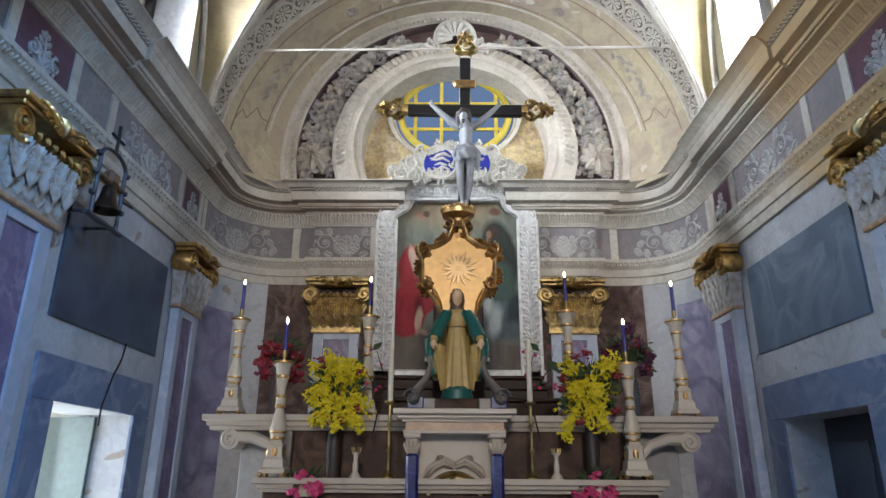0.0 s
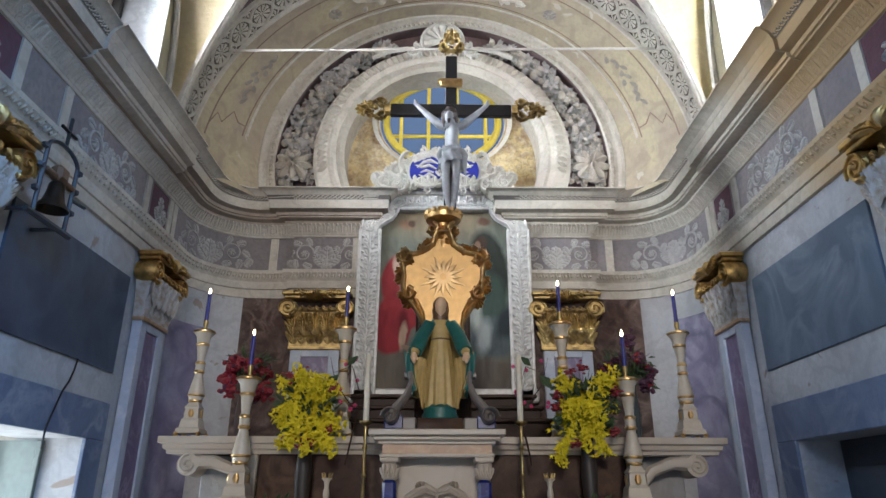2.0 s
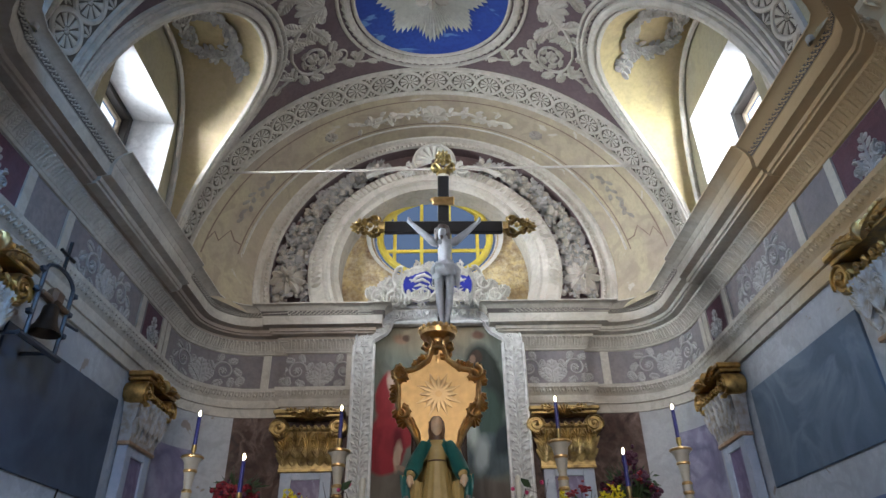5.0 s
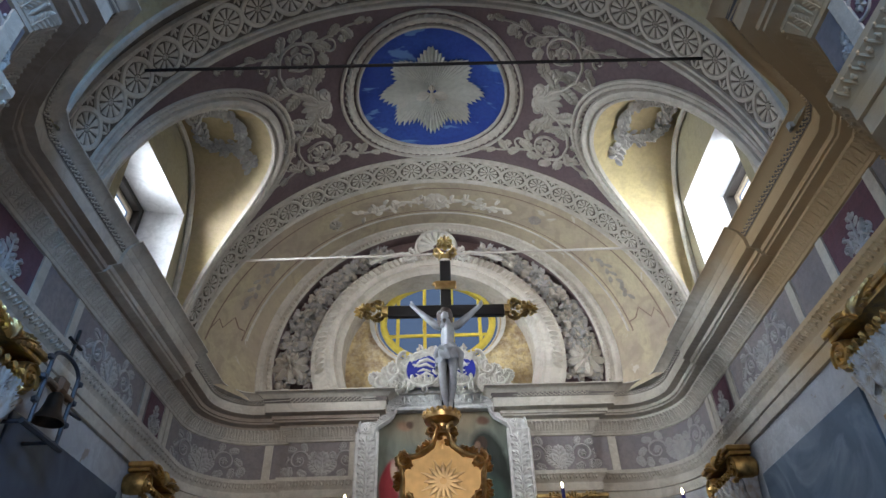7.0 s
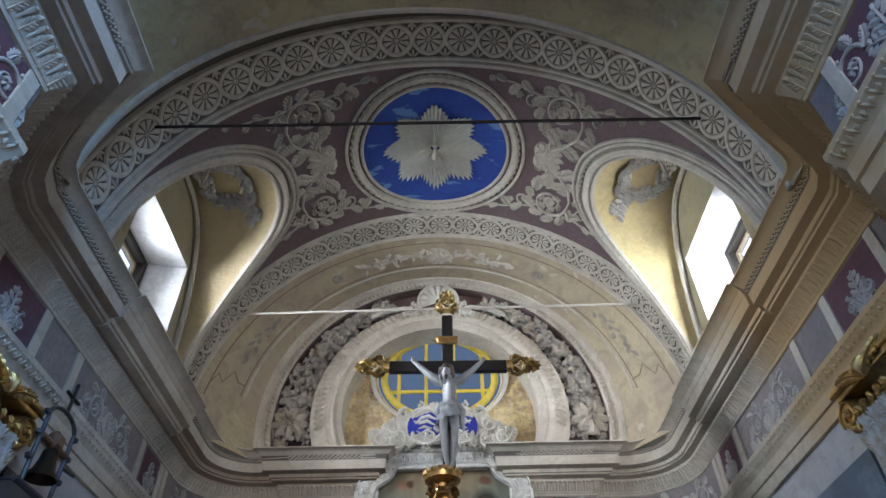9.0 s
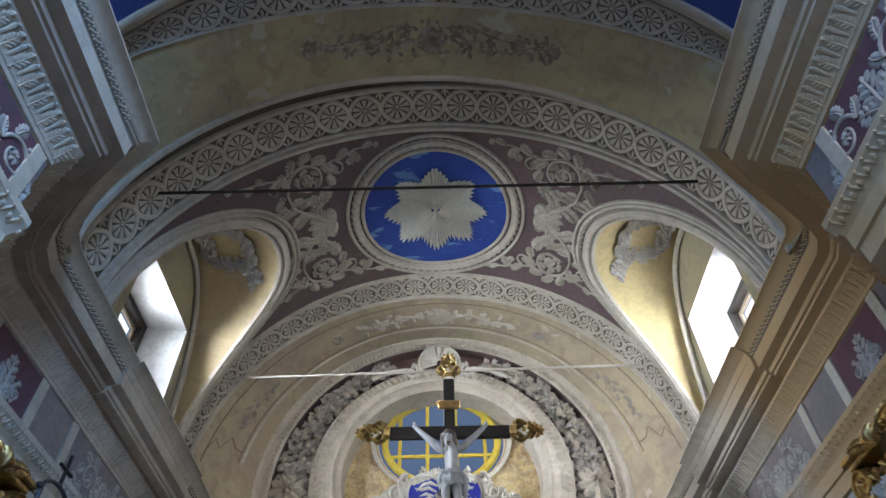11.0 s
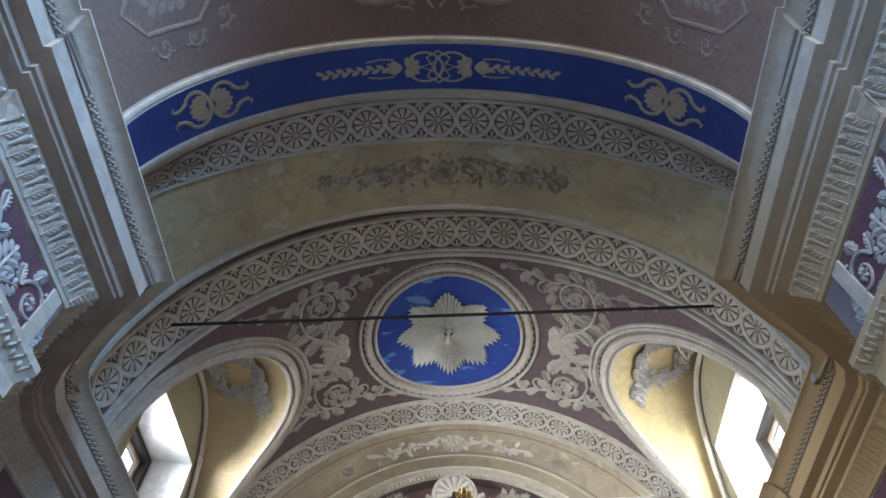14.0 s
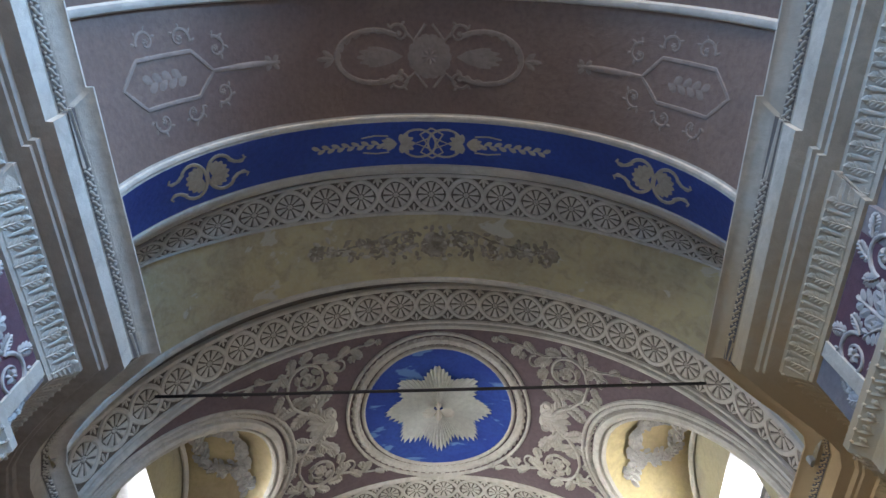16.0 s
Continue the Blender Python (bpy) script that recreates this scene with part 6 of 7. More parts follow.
for e in (-1, 1):
    M = Mesh()
    M.box(*sorted((e * 0.29, e * 0.39)), 0.03, 0.15, 0.95, 1.68, b=0.02)
    M.ob("column", LAPIS, tab, "deep blue square column")
    M = Mesh()
    M.box(*sorted((e * 0.27, e * 0.41)), 0.01, 0.24, 1.80, 1.835, b=0.008)
    M.box(*sorted((e * 0.285, e * 0.395)), 0.025, 0.225, 1.68, 1.80, b=0.015)
    for k in range(3):
        M.fan(e * 0.34 + (k - 1) * 0.035, 1.69, 1.57, 0.10, 0.03, 0.02, lambda u, v, h: (u, 0.025 - h, v), 3, 0.8)
    M.ob("capital", WHITEM, tab)
M = Mesh()
mpt = lambda u, v, h: (u, 0.25 - h, v)
M.relief([(0.21 * math.cos(t), 1.36 + 0.17 * math.sin(t)) for t in lin(0, math.pi, 20)], 0.045, 0.05, mpt)
M.grid(lambda a, k: (0.2 * k * math.cos(a), 0.255, 1.36 + 0.16 * k * math.sin(a)), lin(0, math.pi, 16), (0, 1))
for k in range(5):
    M.acanthus(0.0, 1.36, 0.35 + k * 0.61, 0.14, 0.06, 0.4 * (-1) ** k, 0.04, mpt)
M.flower(0, 1.44, 0.05, 0.06, mpt, 7)
M.ob("gilt_arch", OLDGOLD, tab, "carved gilt arch")
M = Mesh()
# swags of carved drapery over the arch
for e in (-1, 1):
    M.relief([(e * 0.01, 1.60), (e * 0.08, 1.635), (e * 0.15, 1.60), (e * 0.22, 1.56), (e * 0.25, 1.50)], [0.05, 0.06, 0.06, 0.05, 0.025], 0.04, mpt)
    M.relief([(e * 0.01, 1.575), (e * 0.09, 1.60), (e * 0.17, 1.56), (e * 0.22, 1.50)], [0.03, 0.04, 0.04, 0.02], 0.05, mpt)
    M.acanthus(e * 0.05, 1.60, 1.57 - e * 0.9, 0.12, 0.05, -e * 0.6, 0.04, mpt)
M.ob("relief_carving", WHITEM, tab)

# statue on its little base
st = Mesh()
Z0 = 2.07


def table(k, rows):
    for (a, va), (b, vb) in zip(rows, rows[1:]):
        if k <= b:
            return va + (vb - va) * (k - a) / (b - a)
    return rows[-1][1]


def robe(t, k):
    r = table(k, ((0, 0.135), (0.12, 0.125), (0.4, 0.108), (0.7, 0.078), (0.78, 0.074), (0.9, 0.095), (0.96, 0.07), (1, 0.03)))
    fold = 1 + (0.10 * math.sin(13 * t) + 0.05 * math.sin(7 * t + 1)) * max(0.0, 0.86 - k)
    return (r * fold * math.cos(t), 5.86 + 0.75 * r * fold * math.sin(t), Z0 + 0.13 + 0.72 * k)


def cloak(out):
    """Cloak open in front; out sets the lining inside the cloth."""
    def at(u, k):
        r = table(k, ((0.12, 0.20), (0.3, 0.225), (0.5, 0.205), (0.66, 0.175), (0.80, 0.145), (0.90, 0.115), (0.96, 0.075), (1.0, 0.045))) - out
        edge = table(k, ((0.12, 8), (0.45, 15), (0.62, 40), (0.8, 62), (1.0, 80)))
        t = radians(-edge + u * (180 + 2 * edge))
        fold = 1 + 0.07 * math.sin(12 * t + 2 * k) * (1.05 - k)
        drop = 0.07 * math.sin(5 * math.pi * u) * max(0.0, 0.4 - k)
        return (r * fold * math.cos(t), 5.87 + 0.66 * r * fold * math.sin(t), Z0 + 0.13 + 0.72 * (k - drop) + 0.01)
    return at


st.grid(robe, lin(0, 2 * math.pi, 72), lin(0, 1, 26), 1)
st.grid(cloak(0.0), lin(0, 1, 60), lin(0.12, 1.0, 22), 0)
st.grid(cloak(0.012), lin(0, 1, 60), lin(0.12, 0.98, 22), 1)
# head, hair and neck
st.lathe([(0, 0.075), (0.026, 0.068), (0.043, 0.04), (0.047, 0.005), (0.042, -0.035), (0.028, -0.062), (0.022, -0.08), (0.024, -0.12)], 18, Matrix.Translation((0.002, 5.826, Z0 + 0.94)) @ pose(0, 0, 0, 8, 0, 0), 2)
st.lathe([(0, 0.088), (0.034, 0.078), (0.054, 0.045), (0.06, 0.0), (0.062, -0.06), (0.066, -0.12), (0.05, -0.16)], 18, Matrix.Translation((0.0, 5.878, Z0 + 0.945)), 3)
st.blob((0.002, 5.779, Z0 + 0.935), 0.008, 2)
for e in (-1, 1):
    st.tube([(e * 0.022, 5.815, Z0 + 1.005), (e * 0.052, 5.835, Z0 + 0.965), (e * 0.057, 5.835, Z0 + 0.90), (e * 0.05, 5.80, Z0 + 0.84)], [0.008, 0.011, 0.014, 0.008], 8, 3)
    # sleeves, hands and the falling lining
    st.tube([(e * 0.09, 5.85, Z0 + 0.80), (e * 0.14, 5.81, Z0 + 0.70), (e * 0.175, 5.77, Z0 + 0.60), (e * 0.195, 5.73, Z0 + 0.55)], [0.045, 0.055, 0.062, 0.055], 14, 0)
    st.tube([(e * 0.19, 5.735, Z0 + 0.565), (e * 0.198, 5.715, Z0 + 0.53)], [0.04, 0.03], 10, 1)
    st.tube([(e * 0.198, 5.72, Z0 + 0.545), (e * 0.205, 5.705, Z0 + 0.50), (e * 0.20, 5.70, Z0 + 0.455)], [0.022, 0.027, 0.010], 8, 2)
    st.tube([(e * 0.185, 5.70, Z0 + 0.51), (e * 0.175, 5.695, Z0 + 0.475)], [0.011, 0.007], 6, 2)

    def lining(u, v):
        top, low = 0.56 - 0.06 * u, 0.24 - 0.10 * u + 0.05 * math.sin(7 * u)
        x = 0.262 - 0.15 * u - 0.075 * v * v * (1 - u)
        return (e * x, 5.775 + 0.012 * math.sin(16 * u + 3 * v), Z0 + top + (low - top) * v)

    def hem(u, v):
        x, y, z = lining(u * 0.35, v)
        return (x + e * 0.018 * (1 - u), y - 0.006, z)

    st.grid(lining, lin(0, 1, 16), lin(0, 1, 10), 1)
    st.grid(hem, lin(0, 1, 6), lin(0, 1, 10), 0)
st.tube([(0.072 * math.cos(t), 5.86 + 0.058 * math.sin(t), Z0 + 0.13 + 0.72 * 0.75) for t in lin(0, 2 * math.pi, 24)], 0.007, 6, 3)
st.lathe([(0.0, 0.0), (0.135, 0.0), (0.14, 0.03), (0.125, 0.06), (0.13, 0.085), (0.10, 0.11), (0.0, 0.115)], 14, Matrix.Translation((0, 5.86, 2.115)), 0)
st.box(-0.17, 0.17, 5.72, 6.0, 2.03, 2.118, 4, 0.01)
st.ob("statue", [GREENR, GOLDR, plain("painted_face_wood", (0.60, 0.40, 0.24), 0.35), plain("brown_painted_hair", (0.13, 0.07, 0.035), 0.4), BROWNM], label="painted robed statue in green and ochre on the tabernacle", category="statue", smooth=50)
for e in (-1, 1):
    b = thing("scroll_bracket", Matrix.Translation((e * 0.28, 5.80, 2.03)), "grey marble scroll bracket with a blue inlay", "bracket", "scroll brackets")
    M = Mesh()
    mpv = lambda u, v, h: (e * u, -h, v)
    M.relief([(0.10, 0.06), (0.06, 0.16), (-0.02, 0.26), (-0.06, 0.36), (-0.05, 0.44)], [0.10, 0.08, 0.06, 0.05, 0.05], 0.10, mpv)
    M.relief([(0.09 + 0.07 * (1 - t) * math.cos(t * 11), 0.10 + 0.07 * (1 - t) * math.sin(t * 11)) for t in lin(0, 0.9, 22)], 0.035, 0.12, mpv)
    M.box(-0.10, 0.10, 0.0, 0.14, 0.0, 0.10, b=0.01)
    M.box(*sorted((-e * 0.10, -e * 0.0)), 0.0, 0.1, 0.40, 0.44, b=0.006)
    M.ob("scroll", GREYM, b)
    M = Mesh()
    M.box(*sorted((e * 0.0, e * 0.14)), -0.03, 0.0, 0.01, 0.11, b=0.008)
    M.ob("inlay", LAPIS, b, "blue inlay block")

RAYGOLD = plain("pale_gold_rays", (0.50, 0.33, 0.15), 0.38, 0.5)
# gilt exposition throne
th = thing("gilt_throne", Matrix.Translation((0.02, 6.30, 0)), "gilt carved throne back with rays and a crown canopy", "throne")
M = Mesh()
half = [(0.055, 3.86), (0.07, 3.78), (0.12, 3.70), (0.22, 3.645), (0.33, 3.63), (0.375, 3.55), (0.35, 3.45), (0.36, 3.34), (0.335, 3.24), (0.25, 3.14), (0.19, 3.04), (0.15, 2.92), (0.15, 2.80)]
out = half + [(-x, z) for x, z in half[::-1]]
for _ in range(2):
    out = [q for (a, b), (c, d) in zip(out, out[1:] + out[:1]) for q in ((a * 0.75 + c * 0.25, b * 0.75 + d * 0.25), (a * 0.25 + c * 0.75, b * 0.25 + d * 0.75))]
n = len(out)
M.add([(x, 0, z) for x, z in out] + [(x, 0.05, z) for x, z in out], [tuple(range(n)), tuple(range(n, 2 * n))[::-1]] + [(i, (i + 1) % n, n + (i + 1) % n, n + i) for i in range(n)])
M.ob("back_panel", plain("peach_gilt_panel", (0.44, 0.27, 0.10), 0.42, 0.5, var=0.35, scale=14, bump=0.5), th, "peach gold panel", smooth=0)
M = Mesh()
mpg = lambda u, v, h: (u, -h, v)
M.relief(out, 0.05, 0.05, mpg, 0, True)
for i in range(0, n, 4):
    x, z = out[i]
    if z < 3.15:
        continue
    a = math.atan2(z - 3.47, x)
    M.fan(x, z, a + (0.8 if i % 8 else -0.8), 0.09, 0.045, 0.06, mpg, 5, 2.0)
for e in (-1, 1):
    M.scroll(e * 0.33, 3.60, 0.075, 1.5, -e, 0.045, 0.06, mpg, 1.2)
    M.scroll(e * 0.32, 3.25, 0.065, 1.5, e, 0.04, 0.06, mpg, 1.2)
    M.relief([(e * 0.24, 3.20), (e * 0.18, 3.08), (e * 0.165, 2.95), (e * 0.19, 2.82), (e * 0.25, 2.62)], [0.045, 0.04, 0.035, 0.035, 0.03], 0.06, mpg)
    M.relief([(e * 0.06, 3.84), (e * 0.09, 3.73), (e * 0.20, 3.66)], 0.05, 0.06, mpg)
M.ob("carved_rim", COPPER, th)
for k in range(16):
    M = Mesh()
    a = 2 * math.pi * k / 16
    M.relief([(r * math.sin(a), 3.42 + r * math.cos(a)) for r in (0.03, 0.11, 0.21 if k % 2 else 0.17)], [0.04, 0.05, 0.012], 0.011, mpg)
    M.ob("ray", RAYGOLD, th)
M = Mesh()
M.box(-0.24, 0.24, 0.02, 0.3, 2.0, 3.15, b=0.02)
M.ob("support", DARKW, th)
M = Mesh()
M.lathe([(0.05, 3.78), (0.075, 3.82), (0.06, 3.9), (0.075, 3.96), (0.11, 3.98), (0.165, 4.0), (0.17, 4.05), (0.12, 4.09), (0.07, 4.13), (0.0, 4.15)], 24, Matrix.Translation((0, 0.08, 0)))
for k in range(18):
    a = 2 * math.pi * k / 18
    M.blob((0.165 * math.cos(a), 0.08 + 0.165 * math.sin(a), 4.06), 0.024, sq=(1, 1, 1.3))
M.ob("crown_canopy", COPPER, th, "round gilt crown canopy")
M = Mesh()
for e in (-1, 1):
    M.scroll(e * 0.10, 3.88, 0.06, 1.5, e, 0.04, 0.05, mpg, 1.1)
M.lathe([(0.05, 3.70), (0.06, 3.76), (0.045, 3.80)], 14, Matrix.Translation((0, 0.05, 0)))
M.ob("neck_scrolls", COPPER, th)

# crucifix
cr = thing("crucifix", Matrix.Translation((0.04, 6.55, 0)) @ pose(0, 0, 0, 0, 0.6, 0), "black wooden crucifix with gilt finials and a pale figure", "crucifix")
M = Mesh()
M.box(-0.062, 0.062, 0.0, 0.06, 4.1, 6.02, b=0.008)
M.ob("upright", BLACKW, cr)
M = Mesh()
M.box(-0.63, 0.63, -0.004, 0.056, 5.27, 5.41, b=0.008)
M.ob("crossbar", BLACKW, cr)
for (x, z, a) in ((0, 6.02, math.pi / 2), (-0.63, 5.34, math.pi), (0.63, 5.34, 0.0)):
    M = Mesh()
    c, s = math.cos(a), math.sin(a)
    mpx = (lambda u, v, h: (x + u * c - v * s, 0.01 - h, z + u * s + v * c))
    M.relief([(0.0, 0), (0.06, 0)], 0.15, 0.05, mpx)
    for e in (-1, 1):
        M.scroll(0.10, e * 0.07, 0.055, 0.5 * e, e, 0.03, 0.05, mpx, 1.2)
        M.scroll(0.22, e * 0.06, 0.05, 0.5 * e, -e, 0.03, 0.05, mpx, 1.2)
        M.relief([(0.06, e * 0.02), (0.16, e * 0.09), (0.27, e * 0.03), (0.33, 0.0)], 0.03, 0.05, mpx)
    M.fan(0.24, 0, 0, 0.13, 0.05, 0.05, mpx, 5, 1.6)
    M.blob(mpx(0.15, 0, 0.04), 0.035)
    M.ob("finial", OLDGOLD, cr, "pierced gilt finial")
M = Mesh()
M.box(-0.12, 0.12, -0.05, -0.01, 5.60, 5.70, b=0.01)
M.tube([(-0.13, -0.03, 5.65), (-0.12, -0.03, 5.68)], 0.02, 6)
M.ob("title_scroll", COPPER, cr)
f = Mesh()
f.tube([(0, -0.08, 5.15), (0.004, -0.10, 5.08), (0.006, -0.115, 4.99), (0.004, -0.10, 4.88), (0.0, -0.09, 4.80), (0.0, -0.09, 4.72)], [0.06, 0.112, 0.108, 0.092, 0.088, 0.092], 16, flat=0.7)
for e in (-1, 1):
    f.blob((e * 0.045, -0.17, 5.045), 0.05, sq=(1.1, 0.5, 0.8))
    f.tube([(e * 0.08, -0.085, 5.08), (e * 0.14, -0.085, 5.10), (e * 0.22, -0.075, 5.17), (e * 0.30, -0.065, 5.24), (e * 0.42, -0.045, 5.355)], [0.045, 0.048, 0.042, 0.034, 0.024], 10)
    f.tube([(e * 0.42, -0.045, 5.355), (e * 0.445, -0.05, 5.385), (e * 0.45, -0.085, 5.40)], [0.024, 0.03, 0.012], 8)
    f.tube([(e * 0.05, -0.09, 4.76), (e * 0.065, -0.13, 4.60), (e * 0.06, -0.155, 4.48), (e * 0.05, -0.125, 4.36), (e * 0.03, -0.11, 4.22), (e * 0.02, -0.12, 4.16)], [0.068, 0.058, 0.047, 0.045, 0.03, 0.026], 12)
    f.tube([(e * 0.02, -0.12, 4.17), (e * 0.016, -0.17, 4.11)], [0.027, 0.016], 8)
# bowed head, hair
f.lathe([(0, 0.075), (0.036, 0.062), (0.05, 0.025), (0.046, -0.025), (0.028, -0.065), (0.0, -0.075)], 14, Matrix.Translation((-0.028, -0.19, 5.12)) @ pose(0, 0, 0, 30, 12, 0), 0)
f.lathe([(0, 0.10), (0.06, 0.085), (0.09, 0.03), (0.094, -0.03), (0.085, -0.08), (0.0, -0.09)], 14, Matrix.Translation((-0.02, -0.14, 5.17)) @ pose(0, 0, 0, 20, 12, 0), 1)
f.tube([(-0.025 + 0.075 * math.cos(t), -0.15 + 0.07 * math.sin(t), 5.205 + 0.03 * math.sin(t)) for t in lin(0, 2 * math.pi, 18)], 0.022, 6, 1)
for e in (-1, 1):
    f.tube([(-0.025 + e * 0.065, -0.155, 5.18), (-0.02 + e * 0.07, -0.165, 5.10), (-0.02 + e * 0.06, -0.16, 5.03)], [0.036, 0.034, 0.012], 8, 1)
f.tube([(-0.03, -0.215, 5.09), (-0.03, -0.21, 5.05)], [0.024, 0.008], 8, 1)


def loincloth(t, k):
    r = table(k, ((0, 0.145), (0.5, 0.138), (1, 0.105))) * (1 + 0.12 * math.sin(9 * t + 7 * k))
    return (r * math.cos(t), -0.095 + 0.8 * r * math.sin(t), 4.64 + 0.19 * k + 0.03 * math.cos(t))


f.grid(loincloth, lin(0, 2 * math.pi, 40), lin(0, 1, 8), 0)
f.tube([(-0.10, -0.16, 4.80), (0.0, -0.19, 4.76), (0.10, -0.16, 4.78)], [0.02, 0.03, 0.025], 8, 0)
f.tube([(0.11, -0.13, 4.79), (0.16, -0.12, 4.73), (0.15, -0.11, 4.60), (0.17, -0.11, 4.53)], [0.035, 0.045, 0.035, 0.012], 9, 0)
f.tube([(-0.11, -0.13, 4.80), (-0.14, -0.12, 4.72), (-0.13, -0.11, 4.66)], [0.03, 0.035, 0.012], 8, 0)
f.v = [(x * 0.84 + 0.005, y, z) for x, y, z in f.v]
f.ob("figure", [FLESH, plain("dark_painted_wood", (0.05, 0.035, 0.03), 0.5)], cr, "plain pale carved figure", smooth=50)

# ---- candlesticks ----
def candlestick(x, y, z, h, lit, group):
    """White and gold altar candlestick, h high, and its candle."""
    c = thing("candlestick", Matrix.Translation((x, y, z)) @ pose(0, 0, 0, 0, 0, 45), "ivory lacquered wooden altar candlestick with gilt rings", "candlestick", group)
    k = h / 0.88
    for q in range(4):
        M = Mesh()
        a = math.pi / 4 + q * math.pi / 2
        M.blob((0.125 * k * math.cos(a - math.pi / 4), 0.125 * k * math.sin(a - math.pi / 4), 0.02 * k), 0.024 * k)
        M.ob("foot", COPPER, c)
    M = Mesh()
    M.lathe([(0.0, 0.03), (0.135, 0.03), (0.135, 0.06), (0.11, 0.075), (0.10, 0.13), (0.082, 0.15), (0.075, 0.22), (0.085, 0.235), (0.06, 0.26), (0.05, 0.285)], 4, Matrix.Scale(k, 4))
    M.ob("base", CSWHITE, c, smooth=20)
    for q in range(4):
        M = Mesh()
        a = math.pi / 4 + q * math.pi / 2
        d = Vector((math.cos(a), math.sin(a), 0))
        e = Vector((-d.y, d.x, 0))
        mpq = lambda u, v, hh: (d * (0.058 + 0.008 + hh) + e * u + Vector((0, 0, v))) * k
        M.relief([(0.0, 0.155), (0.0, 0.185), (0.0, 0.215)], [0.03, 0.05, 0.03], 0.010, mpq)
        M.ob("gilt_boss", COPPER, c)
    M = Mesh()
    M.lathe([(0.05, 0.285), (0.066, 0.345), (0.062, 0.37), (0.045, 0.45), (0.03, 0.52), (0.038, 0.54), (0.038, 0.60), (0.03, 0.63), (0.04, 0.70), (0.052, 0.78), (0.06, 0.83), (0.085, 0.86), (0.088, 0.875), (0.0, 0.875)], 18, Matrix.Scale(k, 4))
    M.ob("stem", CSWHITE, c)
    for z0, r in ((0.29, 0.056), (0.335, 0.069), (0.53, 0.043), (0.60, 0.042), (0.76, 0.055), (0.868, 0.092)):
        M = Mesh()
        M.lathe([(r * 0.8, z0 - 0.016), (r, z0 - 0.006), (r, z0 + 0.006), (r * 0.8, z0 + 0.016)], 18, Matrix.Scale(k, 4))
        M.ob("gilt_ring", COPPER, c)
    M = Mesh()
    M.lathe([(0.0, 0.875), (0.02, 0.88), (0.014, 0.91), (0.021, 0.93), (0.021, 0.97), (0.0, 0.97)], 10, Matrix.Scale(k, 4))
    M.ob("socket", BRASS, c)
    top = z + 0.96 * k
    t = thing("candle", Matrix.Translation((x, y, top)), "burning blue wax candle in a white and gold candlestick", "candle", group + " candles")
    M = Mesh()
    M.lathe([(0.0, 0.0), (0.017, 0.0), (0.016, 0.245), (0.010, 0.25), (0.0, 0.245)], 12)
    M.ob("wax", BLUEWAX, t)
    M = Mesh()
    M.lathe([(0.0, 0.252), (0.008, 0.262), (0.011, 0.274), (0.007, 0.290), (0.0, 0.306)], 12)
    M.ob("flame", FLAME, t)


candlestick(-2.02, 6.20, 2.01, 0.88, True, "tall candlesticks")
candlestick(2.03, 6.20, 2.01, 0.88, True, "tall candlesticks")
candlestick(-0.83, 6.32, 2.01, 0.94, True, "tall candlesticks")
candlestick(1.05, 6.32, 2.01, 0.99, True, "tall candlesticks")
candlestick(-1.50, 5.88, 1.49, 0.95, True, "tall candlesticks")
candlestick(1.46, 5.88, 1.49, 0.95, True, "tall candlesticks")


def taper(x, y, z):
    c = thing("brass_candlestick", Matrix.Translation((x, y, z)), "slim brass candlestick on the altar ledge", "candlestick", "brass candlesticks")
    M = Mesh()
    M.lathe([(0, 0), (0.065, 0), (0.065, 0.012), (0.03, 0.035), (0.014, 0.06)], 16)
    M.ob("foot", BRASS, c)
    M = Mesh()
    M.lathe([(0.014, 0.06), (0.012, 0.2), (0.022, 0.22), (0.012, 0.24), (0.011, 0.40), (0.022, 0.42), (0.012, 0.44), (0.013, 0.58)], 12)
    M.ob("stem", BRASS, c)
    M = Mesh()
    M.lathe([(0.013, 0.575), (0.05, 0.60), (0.052, 0.61), (0.0, 0.61)], 16)
    M.ob("drip_pan", BRASS, c)
    t = thing("candle", Matrix.Translation((x, y, z + 0.61)), "tall unlit white candle in a brass candlestick", "candle", "white candles")
    M = Mesh()
    M.lathe([(0, 0), (0.023, 0), (0.022, 0.50), (0.012, 0.515), (0, 0.515)], 14)
    M.ob("wax", WHITEWAX, t)


taper(-0.56, 5.80, 1.49)
taper(0.61, 5.80, 1.49)
for x in (-0.82, 0.80):
    c = thing("small_candlestick", Matrix.Translation((x, 5.76, 1.49)), "small ivory and gilt candlestick with a pronged cup", "candlestick", "small candlesticks")
    M = Mesh()
    M.lathe([(0, 0), (0.05, 0), (0.045, 0.02), (0.02, 0.05), (0.024, 0.10), (0.016, 0.14), (0.02, 0.18), (0.04, 0.20), (0.0, 0.205)], 16)
    M.ob("stem", CSWHITE, c)
    M = Mesh()
    for k in range(6):
        a = k * math.pi / 3
        M.tube([(0.03 * math.cos(a), 0.03 * math.sin(a), 0.20), (0.04 * math.cos(a), 0.04 * math.sin(a), 0.24)], [0.006, 0.003], 5)
    M.ob("cup", BRASS, c)


